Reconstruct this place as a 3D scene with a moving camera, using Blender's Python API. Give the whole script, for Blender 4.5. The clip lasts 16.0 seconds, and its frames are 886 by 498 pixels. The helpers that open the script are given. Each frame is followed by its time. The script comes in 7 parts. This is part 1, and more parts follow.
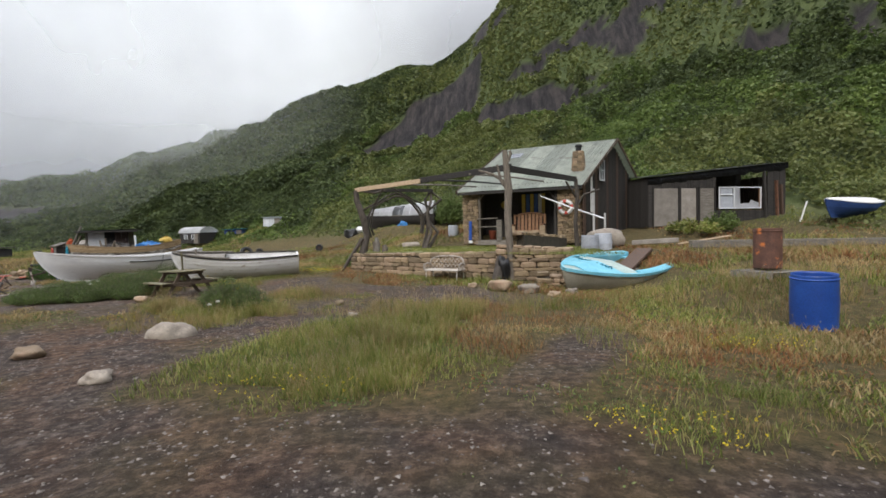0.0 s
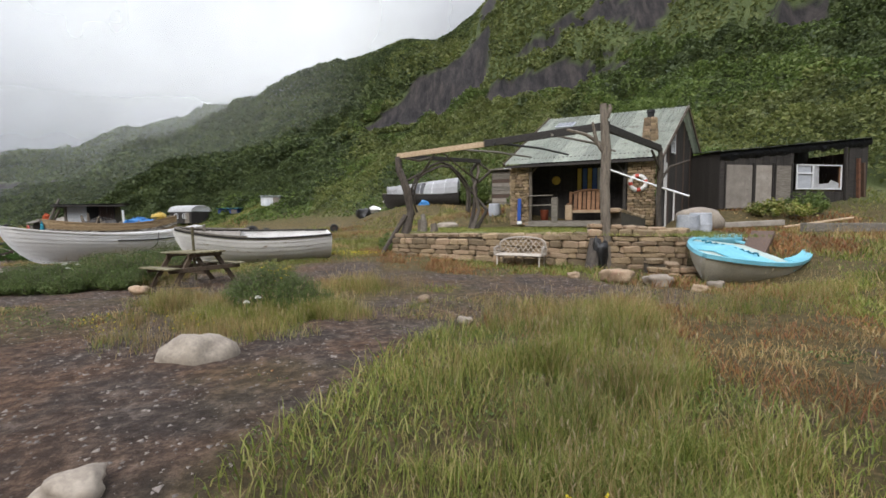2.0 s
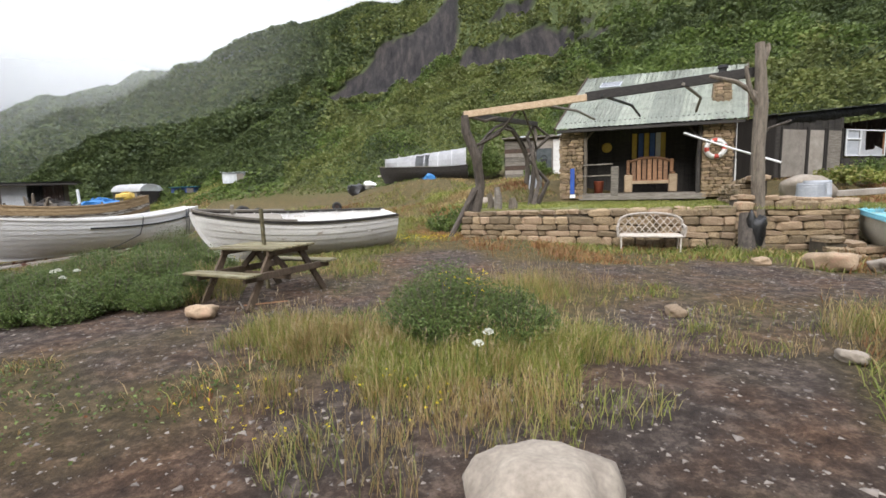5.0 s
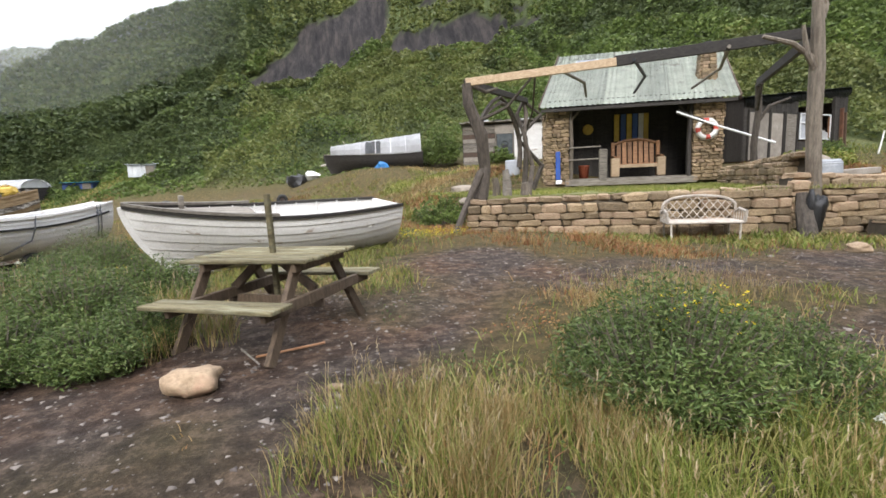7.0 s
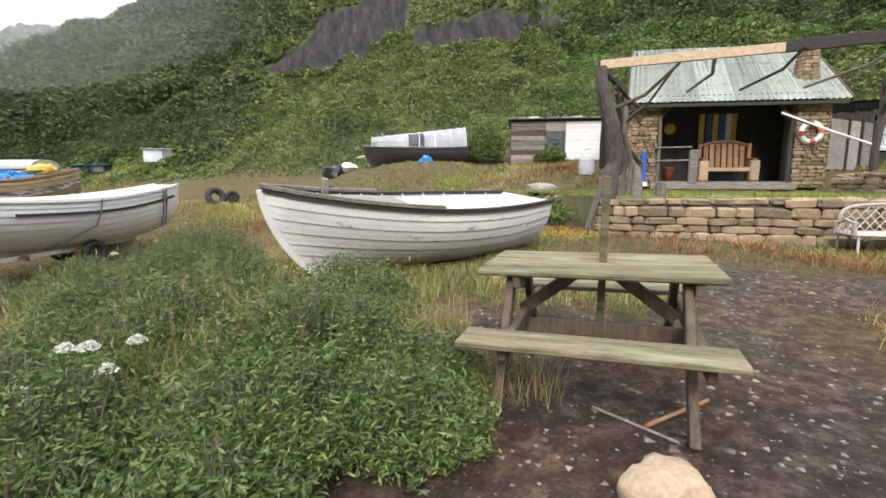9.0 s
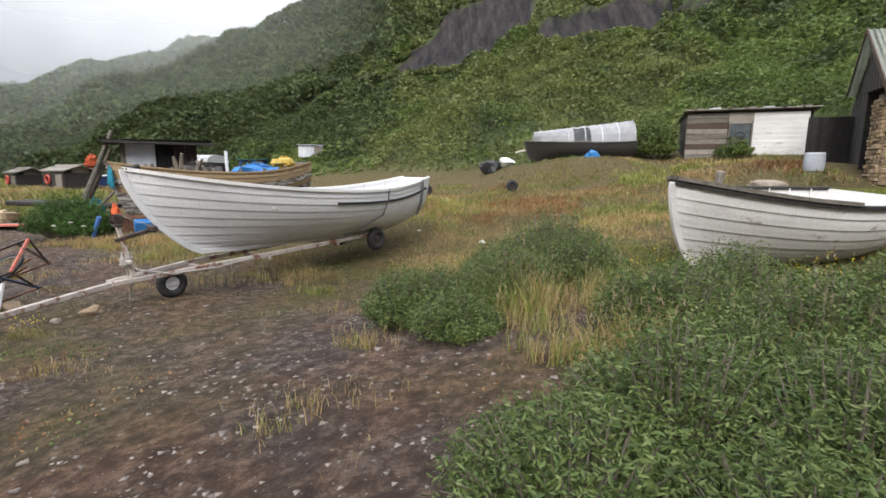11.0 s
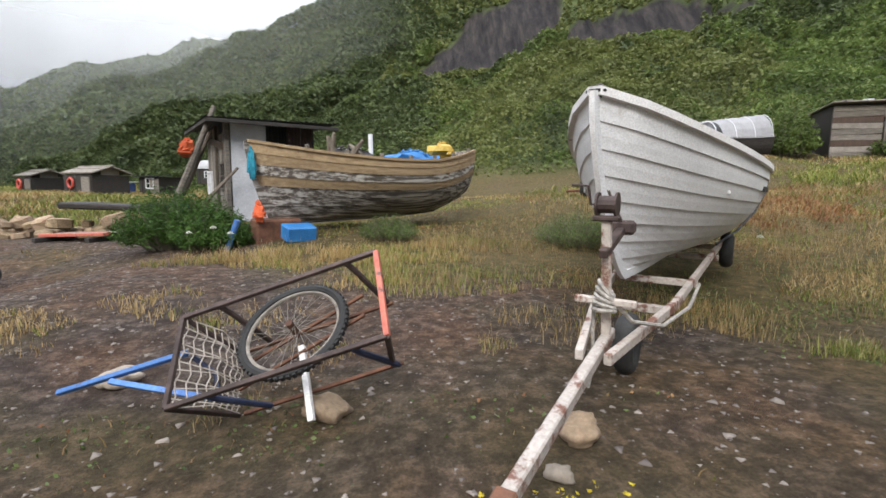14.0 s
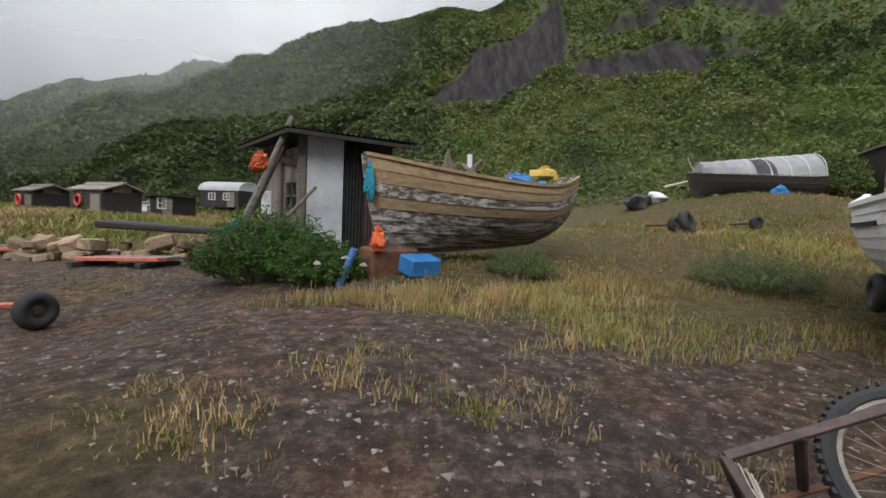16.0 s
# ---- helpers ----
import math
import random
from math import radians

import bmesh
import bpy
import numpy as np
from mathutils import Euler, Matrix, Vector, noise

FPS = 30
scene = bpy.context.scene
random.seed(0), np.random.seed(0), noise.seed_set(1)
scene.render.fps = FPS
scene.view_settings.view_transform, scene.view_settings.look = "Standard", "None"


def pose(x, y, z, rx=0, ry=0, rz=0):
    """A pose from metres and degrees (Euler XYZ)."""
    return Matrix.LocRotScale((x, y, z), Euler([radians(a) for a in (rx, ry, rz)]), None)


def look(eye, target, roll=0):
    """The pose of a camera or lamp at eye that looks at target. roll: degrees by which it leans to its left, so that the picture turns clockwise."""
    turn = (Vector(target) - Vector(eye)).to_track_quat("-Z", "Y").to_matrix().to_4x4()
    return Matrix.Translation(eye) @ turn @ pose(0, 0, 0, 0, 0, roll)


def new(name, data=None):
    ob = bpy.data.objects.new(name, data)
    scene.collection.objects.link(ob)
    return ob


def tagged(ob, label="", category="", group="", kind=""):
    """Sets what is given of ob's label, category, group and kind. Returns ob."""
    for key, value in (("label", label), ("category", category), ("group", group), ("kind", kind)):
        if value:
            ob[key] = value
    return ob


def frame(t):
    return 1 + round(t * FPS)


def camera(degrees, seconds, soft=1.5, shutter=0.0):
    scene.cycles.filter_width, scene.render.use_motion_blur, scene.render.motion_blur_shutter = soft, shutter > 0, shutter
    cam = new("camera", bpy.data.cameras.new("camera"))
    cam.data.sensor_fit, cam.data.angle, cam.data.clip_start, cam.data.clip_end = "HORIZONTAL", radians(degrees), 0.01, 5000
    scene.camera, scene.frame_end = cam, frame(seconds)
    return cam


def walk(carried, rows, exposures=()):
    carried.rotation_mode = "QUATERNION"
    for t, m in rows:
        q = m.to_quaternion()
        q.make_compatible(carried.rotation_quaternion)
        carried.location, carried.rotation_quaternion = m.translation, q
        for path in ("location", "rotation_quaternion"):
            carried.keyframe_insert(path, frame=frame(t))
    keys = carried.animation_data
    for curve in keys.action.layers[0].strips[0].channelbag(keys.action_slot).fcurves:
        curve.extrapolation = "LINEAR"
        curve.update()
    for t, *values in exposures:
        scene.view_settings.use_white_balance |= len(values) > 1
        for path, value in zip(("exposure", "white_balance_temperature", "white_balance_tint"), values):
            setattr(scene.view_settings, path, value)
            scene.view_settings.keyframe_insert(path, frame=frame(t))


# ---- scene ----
cam = camera(86.96, 16.0, soft=1.6)
PATH = [
    (0, pose(0.437, -0.193, 1.666, 88.00, 1.12, 4.46)),
    (0.5, pose(-0.171, 0.661, 1.639, 87.69, 0.96, 4.26)),
    (1, pose(-0.756, 1.474, 1.550, 87.20, 0.76, 3.98)),
    (1.5, pose(-1.455, 2.226, 1.474, 86.72, 0.44, 3.60)),
    (2, pose(-2.138, 2.839, 1.422, 86.15, 0.32, 3.15)),
    (2.5, pose(-2.798, 3.359, 1.387, 85.67, 0.05, 2.90)),
    (3, pose(-3.404, 3.762, 1.381, 85.09, -0.29, 2.70)),
    (3.5, pose(-4.025, 4.183, 1.445, 84.55, -0.44, 2.27)),
    (4, pose(-4.671, 4.622, 1.446, 83.98, -0.41, 1.27)),
    (6.5, pose(-6.868, 7.476, 1.327, 82.29, 3.09, -10.72)),
    (7, pose(-7.249, 8.016, 1.291, 82.02, 2.20, -12.37)),
    (7.5, pose(-7.676, 8.534, 1.188, 81.52, 1.03, -13.77)),
    (8, pose(-8.281, 9.133, 1.130, 81.54, 0.53, -14.20)),
    (8.5, pose(-8.899, 9.465, 1.121, 81.57, 0.34, -14.38)),
    (9, pose(-9.381, 9.764, 1.224, 81.88, -0.11, -12.75)),
    (9.5, pose(-10.036, 9.795, 1.244, 81.03, -0.77, -8.42)),
    (10, pose(-10.850, 9.720, 1.150, 81.20, -1.80, -2.40)),
    (12.5, pose(-15.640, 12.056, 1.166, 81.65, -0.07, -1.57)),
    (13, pose(-16.457, 12.595, 0.904, 82.15, 0.23, -2.65)),
    (13.5, pose(-17.125, 13.321, 0.719, 82.42, 0.12, -3.00)),
    (14, pose(-17.838, 13.918, 0.635, 82.90, -0.61, -3.42)),
    (14.5, pose(-18.414, 14.349, 0.667, 84.42, -0.74, -3.74)),
    (15, pose(-19.034, 14.568, 0.745, 85.45, -1.93, -4.58)),
    (15.5, pose(-19.551, 14.845, 0.614, 86.47, -2.52, -4.60)),
    (16, pose(-20.175, 15.443, 0.530, 86.65, -2.37, -5.43)),
]
walk(cam, PATH, exposures=[(0, -0.15), (1.0, -0.28), (2.0, 0.0), (3.5, 0.3), (7, 0.5), (9, 0.62), (10, 0.36), (12.5, 0.28), (14.5, 0.32), (15.2, -0.02), (15.5, -0.2), (16, -0.25)])

# ---- world and light: bright overcast with sea mist ----
SUN_EL, SUN_AZ = 38.0, 200.0
world = bpy.data.worlds.new("sky")
scene.world = world
world.use_nodes = True
wn, wl = world.node_tree.nodes, world.node_tree.links
sky = wn.new("ShaderNodeTexSky")
sky.sky_type, sky.sun_disc = "NISHITA", False
sky.sun_elevation, sky.sun_rotation = radians(SUN_EL), radians(SUN_AZ)
cloud = wn.new("ShaderNodeTexNoise")
cloud.inputs["Scale"].default_value = 1.6
cloud.inputs["Detail"].default_value = 4
ramp = wn.new("ShaderNodeValToRGB")
ramp.color_ramp.elements[0].position, ramp.color_ramp.elements[0].color = 0.3, (8.2, 8.5, 9.6, 1)
ramp.color_ramp.elements[1].position, ramp.color_ramp.elements[1].color = 0.75, (10.2, 10.5, 11.5, 1)
mix = wn.new("ShaderNodeMixRGB")
mix.inputs[0].default_value = 0.93
# an overcast sky is about three times as bright overhead as at the horizon
wtc, wsep, wgain, wmul = wn.new("ShaderNodeTexCoord"), wn.new("ShaderNodeSeparateXYZ"), wn.new("ShaderNodeMapRange"), wn.new("ShaderNodeMixRGB")
wgain.inputs["To Min"].default_value, wgain.inputs["To Max"].default_value = 0.44, 4.1
wgain.interpolation_type = "SMOOTHSTEP"
wgain.inputs["From Min"].default_value = 0.28
wmul.blend_type = "MULTIPLY"
wmul.inputs[0].default_value = 1.0
wl.new(wtc.outputs["Generated"], wsep.inputs[0])
wl.new(wsep.outputs["Z"], wgain.inputs["Value"])
wl.new(mix.outputs["Color"], wmul.inputs[1])
wl.new(wgain.outputs["Result"], wmul.inputs[2])
wl.new(cloud.outputs["Fac"], ramp.inputs["Fac"])
wl.new(sky.outputs["Color"], mix.inputs[1])
wl.new(ramp.outputs["Color"], mix.inputs[2])
wl.new(wmul.outputs["Color"], wn["Background"].inputs["Color"])
wn["Background"].inputs["Strength"].default_value = 0.072
sun = new("sun", bpy.data.lights.new("sun", "SUN"))
sun.data.energy, sun.data.angle, sun.data.color = 2.5, radians(24), (1.0, 0.97, 0.92)
sun.matrix_world = look((0, 0, 60), (0 - 40 * math.sin(radians(SUN_AZ)), -40 * math.cos(radians(SUN_AZ)), 60 - 40 * math.tan(radians(SUN_EL))))


# ---- materials ----
def shader(name):
    m = bpy.data.materials.new(name)
    m.use_nodes = True
    n, l = m.node_tree.nodes, m.node_tree.links
    return m, n, l, n["Principled BSDF"]


def ramp_node(n, stops):
    r = n.new("ShaderNodeValToRGB")
    while len(r.color_ramp.elements) < len(stops):
        r.color_ramp.elements.new(0.5)
    for e, (p, c) in zip(r.color_ramp.elements, stops):
        e.position, e.color = p, (*c, 1)
    return r


def noise_node(n, l, scale, detail=6, stretch=None, rough=0.6):
    tc, mp, nz = n.new("ShaderNodeTexCoord"), n.new("ShaderNodeMapping"), n.new("ShaderNodeTexNoise")
    if stretch:
        mp.inputs["Scale"].default_value = stretch
    nz.inputs["Scale"].default_value, nz.inputs["Detail"].default_value, nz.inputs["Roughness"].default_value = scale, detail, rough
    l.new(tc.outputs["Object"], mp.inputs["Vector"])
    l.new(mp.outputs["Vector"], nz.inputs["Vector"])
    return nz


def blend(n, l, a, b, fac, mode="MIX"):
    m = n.new("ShaderNodeMixRGB")
    m.blend_type = mode
    for s, v in ((0, fac), (1, a), (2, b)):
        if hasattr(v, "links"):
            l.new(v, m.inputs[s])
        elif isinstance(v, tuple):
            m.inputs[s].default_value = (*v, 1)
        else:
            m.inputs[s].default_value = v
    return m.outputs[0]


def bumped(n, l, bsdf, height, strength, dist):
    b = n.new("ShaderNodeBump")
    b.inputs["Strength"].default_value, b.inputs["Distance"].default_value = strength, dist
    l.new(height, b.inputs["Height"])
    l.new(b.outputs["Normal"], bsdf.inputs["Normal"])


def worn(name, dark, light, scale=3.0, rough=0.8, bump=0.4, dist=0.01, stretch=None, metal=0.0, stain=None, stain_at=(0.56, 0.66), stain_scale=1.6,
         vary=0.25, fine=40.0):
    """Two tones in a coarse noise, a fine grain, an optional stain with its own outline, and a difference from object to object."""
    m, n, l, b = shader(name)
    nz, gr = noise_node(n, l, scale, 7, stretch), noise_node(n, l, fine, 4, stretch)
    r = ramp_node(n, ((0.3, dark), (0.72, light)))
    l.new(nz.outputs["Fac"], r.inputs["Fac"])
    g = ramp_node(n, ((0.25, (0.62, 0.62, 0.62)), (0.75, (1.2, 1.2, 1.2))))
    l.new(gr.outputs["Fac"], g.inputs["Fac"])
    col = blend(n, l, r.outputs["Color"], g.outputs["Color"], 0.8, "MULTIPLY")
    if stain:
        sn = noise_node(n, l, stain_scale, 9, stretch, 0.7)
        sr = ramp_node(n, ((stain_at[0], (0, 0, 0)), (stain_at[1], (1, 1, 1))))
        l.new(sn.outputs["Fac"], sr.inputs["Fac"])
        col = blend(n, l, col, stain, sr.outputs["Color"])
    if vary:
        oi = n.new("ShaderNodeObjectInfo")
        vr = ramp_node(n, ((0.0, (1 - vary,) * 3), (1.0, (1 + vary,) * 3)))
        l.new(oi.outputs["Random"], vr.inputs["Fac"])
        col = blend(n, l, col, vr.outputs["Color"], 1.0, "MULTIPLY")
    l.new(col, b.inputs["Base Color"])
    b.inputs["Roughness"].default_value, b.inputs["Metallic"].default_value = rough, metal
    if bump:
        bumped(n, l, b, blend(n, l, nz.outputs["Fac"], gr.outputs["Fac"], 0.5), bump, dist)
    return m


def leafy(name, tones, rough=0.55, thin=0.35):
    """Leaves and blades: each island takes its own tone."""
    m, n, l, b = shader(name)
    ge = n.new("ShaderNodeNewGeometry")
    r = ramp_node(n, [(i / (len(tones) - 1), t) for i, t in enumerate(tones)])
    l.new(ge.outputs["Random Per Island"], r.inputs["Fac"])
    nz = noise_node(n, l, 0.35, 3)
    vr = ramp_node(n, ((0.3, (0.62, 0.64, 0.66)), (0.7, (1.3, 1.27, 1.15))))
    l.new(nz.outputs["Fac"], vr.inputs["Fac"])
    col = blend(n, l, r.outputs["Color"], vr.outputs["Color"], 1.0, "MULTIPLY")
    l.new(col, b.inputs["Base Color"])
    b.inputs["Roughness"].default_value = rough
    b.inputs["Specular IOR Level"].default_value = 0.25
    tr, mx, out = n.new("ShaderNodeBsdfTranslucent"), n.new("ShaderNodeMixShader"), n["Material Output"]
    l.new(col, tr.inputs["Color"])
    mx.inputs[0].default_value = thin
    l.new(b.outputs[0], mx.inputs[1])
    l.new(tr.outputs[0], mx.inputs[2])
    l.new(mx.outputs[0], out.inputs["Surface"])
    return m


GREY_WOOD = worn("weathered_grey_wood", (0.10, 0.085, 0.07), (0.26, 0.235, 0.20), 4, 0.85, 0.5, 0.006, (1, 6, 6))
POST_WOOD = worn("driftwood", (0.085, 0.068, 0.052), (0.22, 0.185, 0.145), 5, 0.85, 0.7, 0.01, (4, 4, 0.8))
DARK_WOOD = worn("dark_tarred_wood", (0.014, 0.012, 0.011), (0.05, 0.043, 0.037), 4, 0.8, 0.5, 0.006, (1, 6, 6))
BROWN_WOOD = worn("brown_stained_wood", (0.045, 0.026, 0.017), (0.12, 0.07, 0.045), 4, 0.7, 0.4, 0.004, (6, 6, 1))
BENCH_WOOD = worn("orange_brown_wood", (0.16, 0.075, 0.035), (0.36, 0.19, 0.095), 4, 0.65, 0.3, 0.004, (1, 8, 8))
PALE_WOOD = worn("pale_new_wood", (0.32, 0.22, 0.13), (0.52, 0.40, 0.27), 4, 0.75, 0.3, 0.004, (1, 8, 8))
TABLE_WOOD = worn("mossy_table_wood", (0.07, 0.058, 0.03), (0.20, 0.17, 0.09), 5, 0.9, 0.5, 0.005, (1, 8, 8), stain=(0.23, 0.225, 0.15), stain_at=(0.5, 0.68))
# legs and bearers: darker and browner than the table boards
TABLE_DARK = worn("dark_table_wood", (0.05, 0.034, 0.022), (0.13, 0.092, 0.06), 5, 0.85, 0.5, 0.005, (6, 6, 1))
WHITE_PAINT = worn("worn_white_paint", (0.72, 0.72, 0.73), (0.85, 0.85, 0.85), 1.2, 0.5, 0.15, 0.004, (1, 3, 3), stain=(0.5, 0.47, 0.43), stain_at=(0.6, 0.74),
                   stain_scale=2.2, vary=0.04)
WHITE_DIRTY = worn("flaking_white_paint", (0.66, 0.64, 0.62), (0.80, 0.79, 0.77), 1.5, 0.6, 0.3, 0.004, (1, 3, 3), stain=(0.33, 0.27, 0.22), stain_at=(0.6, 0.68),
                   stain_scale=2.6, vary=0.05)
PEELED = worn("peeled_paint_planks", (0.05, 0.042, 0.036), (0.17, 0.14, 0.115), 4, 0.9, 0.6, 0.006, (0.13, 4, 4), stain=(0.40, 0.38, 0.35), stain_at=(0.47, 0.58),
              stain_scale=4)
BARE_PLANK = worn("bare_yellowed_plank", (0.24, 0.16, 0.085), (0.47, 0.35, 0.21), 3, 0.85, 0.5, 0.006, (0.2, 6, 6), stain=(0.06, 0.05, 0.04), stain_at=(0.62, 0.68), stain_scale=2)
BLACK_TAR = worn("black_bitumen", (0.012, 0.012, 0.013), (0.04, 0.04, 0.042), 3, 0.75, 0.5, 0.008)
FELT = worn("torn_black_sheeting", (0.006, 0.006, 0.008), (0.022, 0.022, 0.026), 3, 0.45, 0.8, 0.03)
STONE = worn("sandstone", (0.15, 0.105, 0.06), (0.36, 0.27, 0.165), 5, 0.9, 0.8, 0.015, stain=(0.12, 0.105, 0.075), stain_at=(0.55, 0.7), stain_scale=3, vary=0.45)
PALE_STONE = worn("pale_boulder", (0.20, 0.165, 0.13), (0.36, 0.31, 0.25), 2.5, 0.85, 0.5, 0.015, stain=(0.2, 0.165, 0.125), stain_at=(0.58, 0.7), vary=0.2, fine=25)
OCHRE_STONE = worn("ochre_stone", (0.21, 0.145, 0.09), (0.37, 0.275, 0.18), 4, 0.9, 0.7, 0.015, stain=(0.33, 0.19, 0.13), stain_at=(0.55, 0.7), vary=0.3)
MORTAR = worn("earth_core", (0.05, 0.042, 0.03), (0.11, 0.09, 0.065), 6, 0.95, 0.6, 0.01)
TIN = worn("green_grey_sheet_roof", (0.36, 0.39, 0.32), (0.54, 0.57, 0.48), 2.5, 0.6, 0.2, 0.004, stain=(0.24, 0.235, 0.19), stain_at=(0.57, 0.68))
RUST = worn("rust", (0.075, 0.033, 0.02), (0.19, 0.085, 0.045), 6, 0.85, 0.5, 0.004)
RUST_DRUM = worn("rusted_drum", (0.06, 0.03, 0.022), (0.14, 0.062, 0.04), 5, 0.8, 0.4, 0.004, stain=(0.5, 0.15, 0.035), stain_at=(0.57, 0.63), stain_scale=3.2)
RUSTY_TIN = worn("rusty_corrugated_sheet", (0.055, 0.04, 0.037), (0.13, 0.082, 0.072), 3, 0.75, 0.4, 0.004, (4, 4, 0.7), stain=(0.34, 0.31, 0.30), stain_at=(0.58, 0.63),
                 stain_scale=3)
GALV = worn("chalky_white_sheet", (0.42, 0.44, 0.47), (0.60, 0.62, 0.65), 2, 0.6, 0.2, 0.004, stain=(0.2, 0.19, 0.18), stain_at=(0.64, 0.69), stain_scale=2.6)
CANVAS = worn("grey_canvas_cover", (0.62, 0.62, 0.63), (0.78, 0.78, 0.79), 2, 0.85, 0.4, 0.01)
BLUE_PLASTIC = worn("blue_plastic", (0.010, 0.045, 0.22), (0.018, 0.075, 0.32), 2, 0.4, 0.1, 0.003, stain=(0.03, 0.07, 0.2), stain_at=(0.6, 0.75))
BLUE_BRIGHT = worn("bright_blue_plastic", (0.02, 0.13, 0.36), (0.04, 0.22, 0.50), 3, 0.5, 0.2, 0.004)
CYAN_PAINT = worn("sky_blue_boat_paint", (0.14, 0.45, 0.58), (0.25, 0.60, 0.72), 3, 0.45, 0.2, 0.004, stain=(0.45, 0.62, 0.62), stain_at=(0.6, 0.7), vary=0.05)
CREAM_HULL = worn("cream_gel_coat", (0.40, 0.38, 0.31), (0.56, 0.54, 0.46), 2, 0.5, 0.2, 0.004, stain=(0.25, 0.24, 0.17), stain_at=(0.6, 0.75), vary=0.05)
GREY_DECK = worn("algae_grey_deck", (0.30, 0.40, 0.36), (0.50, 0.58, 0.54), 4, 0.7, 0.3, 0.004)
BLUE_HULL = worn("navy_boat_paint", (0.012, 0.035, 0.13), (0.03, 0.07, 0.22), 3, 0.5, 0.2, 0.004)
TRAILER_PAINT = worn("rust_streaked_cream_steel", (0.36, 0.31, 0.27), (0.52, 0.47, 0.42), 3, 0.6, 0.3, 0.003, stain=(0.15, 0.065, 0.04), stain_at=(0.52, 0.58), stain_scale=4)
STEEL_DARK = worn("dark_rusty_steel_tube", (0.035, 0.024, 0.022), (0.10, 0.068, 0.058), 9, 0.65, 0.4, 0.002, metal=0.3)
BLUE_TUBE = worn("blue_painted_tube", (0.04, 0.12, 0.34), (0.09, 0.22, 0.50), 6, 0.5, 0.2, 0.002, stain=(0.09, 0.05, 0.04), stain_at=(0.6, 0.66), stain_scale=7)
NAVY_TUBE = worn("navy_painted_tube", (0.012, 0.018, 0.045), (0.03, 0.042, 0.085), 6, 0.5, 0.2, 0.002)
RED_PAINT = worn("salmon_red_paint", (0.36, 0.085, 0.055), (0.52, 0.16, 0.11), 6, 0.6, 0.3, 0.003, stain=(0.1, 0.055, 0.045), stain_at=(0.57, 0.64), stain_scale=6)
RUBBER = worn("old_rubber", (0.012, 0.012, 0.012), (0.035, 0.034, 0.033), 6, 0.8, 0.3, 0.003)
ROPE_MAT = worn("rope", (0.25, 0.23, 0.2), (0.45, 0.42, 0.38), 20, 0.9, 0.5, 0.003)
ROPE_DARK = worn("grey_rope", (0.07, 0.075, 0.085), (0.15, 0.155, 0.17), 20, 0.9, 0.5, 0.003)
ORANGE = worn("orange_net", (0.45, 0.07, 0.02), (0.62, 0.14, 0.05), 15, 0.8, 0.5, 0.01)
TEAL_NET = worn("blue_green_net", (0.01, 0.16, 0.25), (0.03, 0.28, 0.36), 15, 0.8, 0.5, 0.01)
CANE = worn("bleached_cane", (0.34, 0.295, 0.245), (0.52, 0.47, 0.41), 12, 0.75, 0.3, 0.002)
WIN_WHITE = worn("white_window_frame", (0.62, 0.63, 0.65), (0.76, 0.77, 0.79), 3, 0.4, 0.1, 0.002, vary=0.05)
BOARD_GREY = worn("grey_hardboard", (0.19, 0.165, 0.14), (0.30, 0.27, 0.235), 2.5, 0.85, 0.2, 0.003, stain=(0.10, 0.08, 0.065), stain_at=(0.66, 0.7), stain_scale=4)
RING_WHITE = worn("lifebuoy_white", (0.58, 0.57, 0.55), (0.74, 0.73, 0.71), 5, 0.5, 0.1, 0.002)
RING_RED = worn("lifebuoy_red", (0.42, 0.05, 0.035), (0.55, 0.09, 0.06), 5, 0.5, 0.1, 0.002)
BLACK_BAG = worn("black_sacking", (0.008, 0.008, 0.009), (0.03, 0.03, 0.032), 5, 0.4, 0.8, 0.03)
RED_BIN = worn("red_brown_plastic", (0.22, 0.05, 0.025), (0.33, 0.09, 0.045), 5, 0.6, 0.2, 0.002)
GREY_KEG = worn("grey_plastic_keg", (0.34, 0.36, 0.40), (0.48, 0.50, 0.54), 3, 0.5, 0.2, 0.003)
YELLOW = worn("yellow_paint", (0.5, 0.33, 0.05), (0.68, 0.48, 0.10), 5, 0.6, 0.2, 0.002)
BLUE_TOWEL = worn("blue_board_paint", (0.05, 0.1, 0.28), (0.09, 0.16, 0.38), 5, 0.7, 0.2, 0.002)
BARK_DARK = worn("gnarled_dark_wood", (0.035, 0.028, 0.022), (0.12, 0.098, 0.078), 7, 0.9, 0.9, 0.02, (3, 3, 0.8))
GLASS, gn, gl, gb = shader("window_glass")
gb.inputs["Base Color"].default_value, gb.inputs["Roughness"].default_value = (0.05, 0.06, 0.065, 1), 0.06
gb.inputs["Alpha"].default_value = 0.55


# ---- mesh helpers ----
def bm_new():
    return bmesh.new()


def add_box(bm, m, sx, sy, sz, bevel=0.0, jitter=0.0):
    """A box of that size centred on the pose m, with its edges taken off."""
    g = bmesh.ops.create_cube(bm, size=1.0, matrix=m @ Matrix.Diagonal((sx, sy, sz, 1)))
    if jitter:
        for v in g["verts"]:
            v.co += Vector((random.uniform(-1, 1), random.uniform(-1, 1), random.uniform(-1, 1))) * jitter
    if bevel:
        es = list({e for v in g["verts"] for e in v.link_edges})
        bmesh.ops.bevel(bm, geom=es, offset=bevel, segments=1, affect="EDGES")


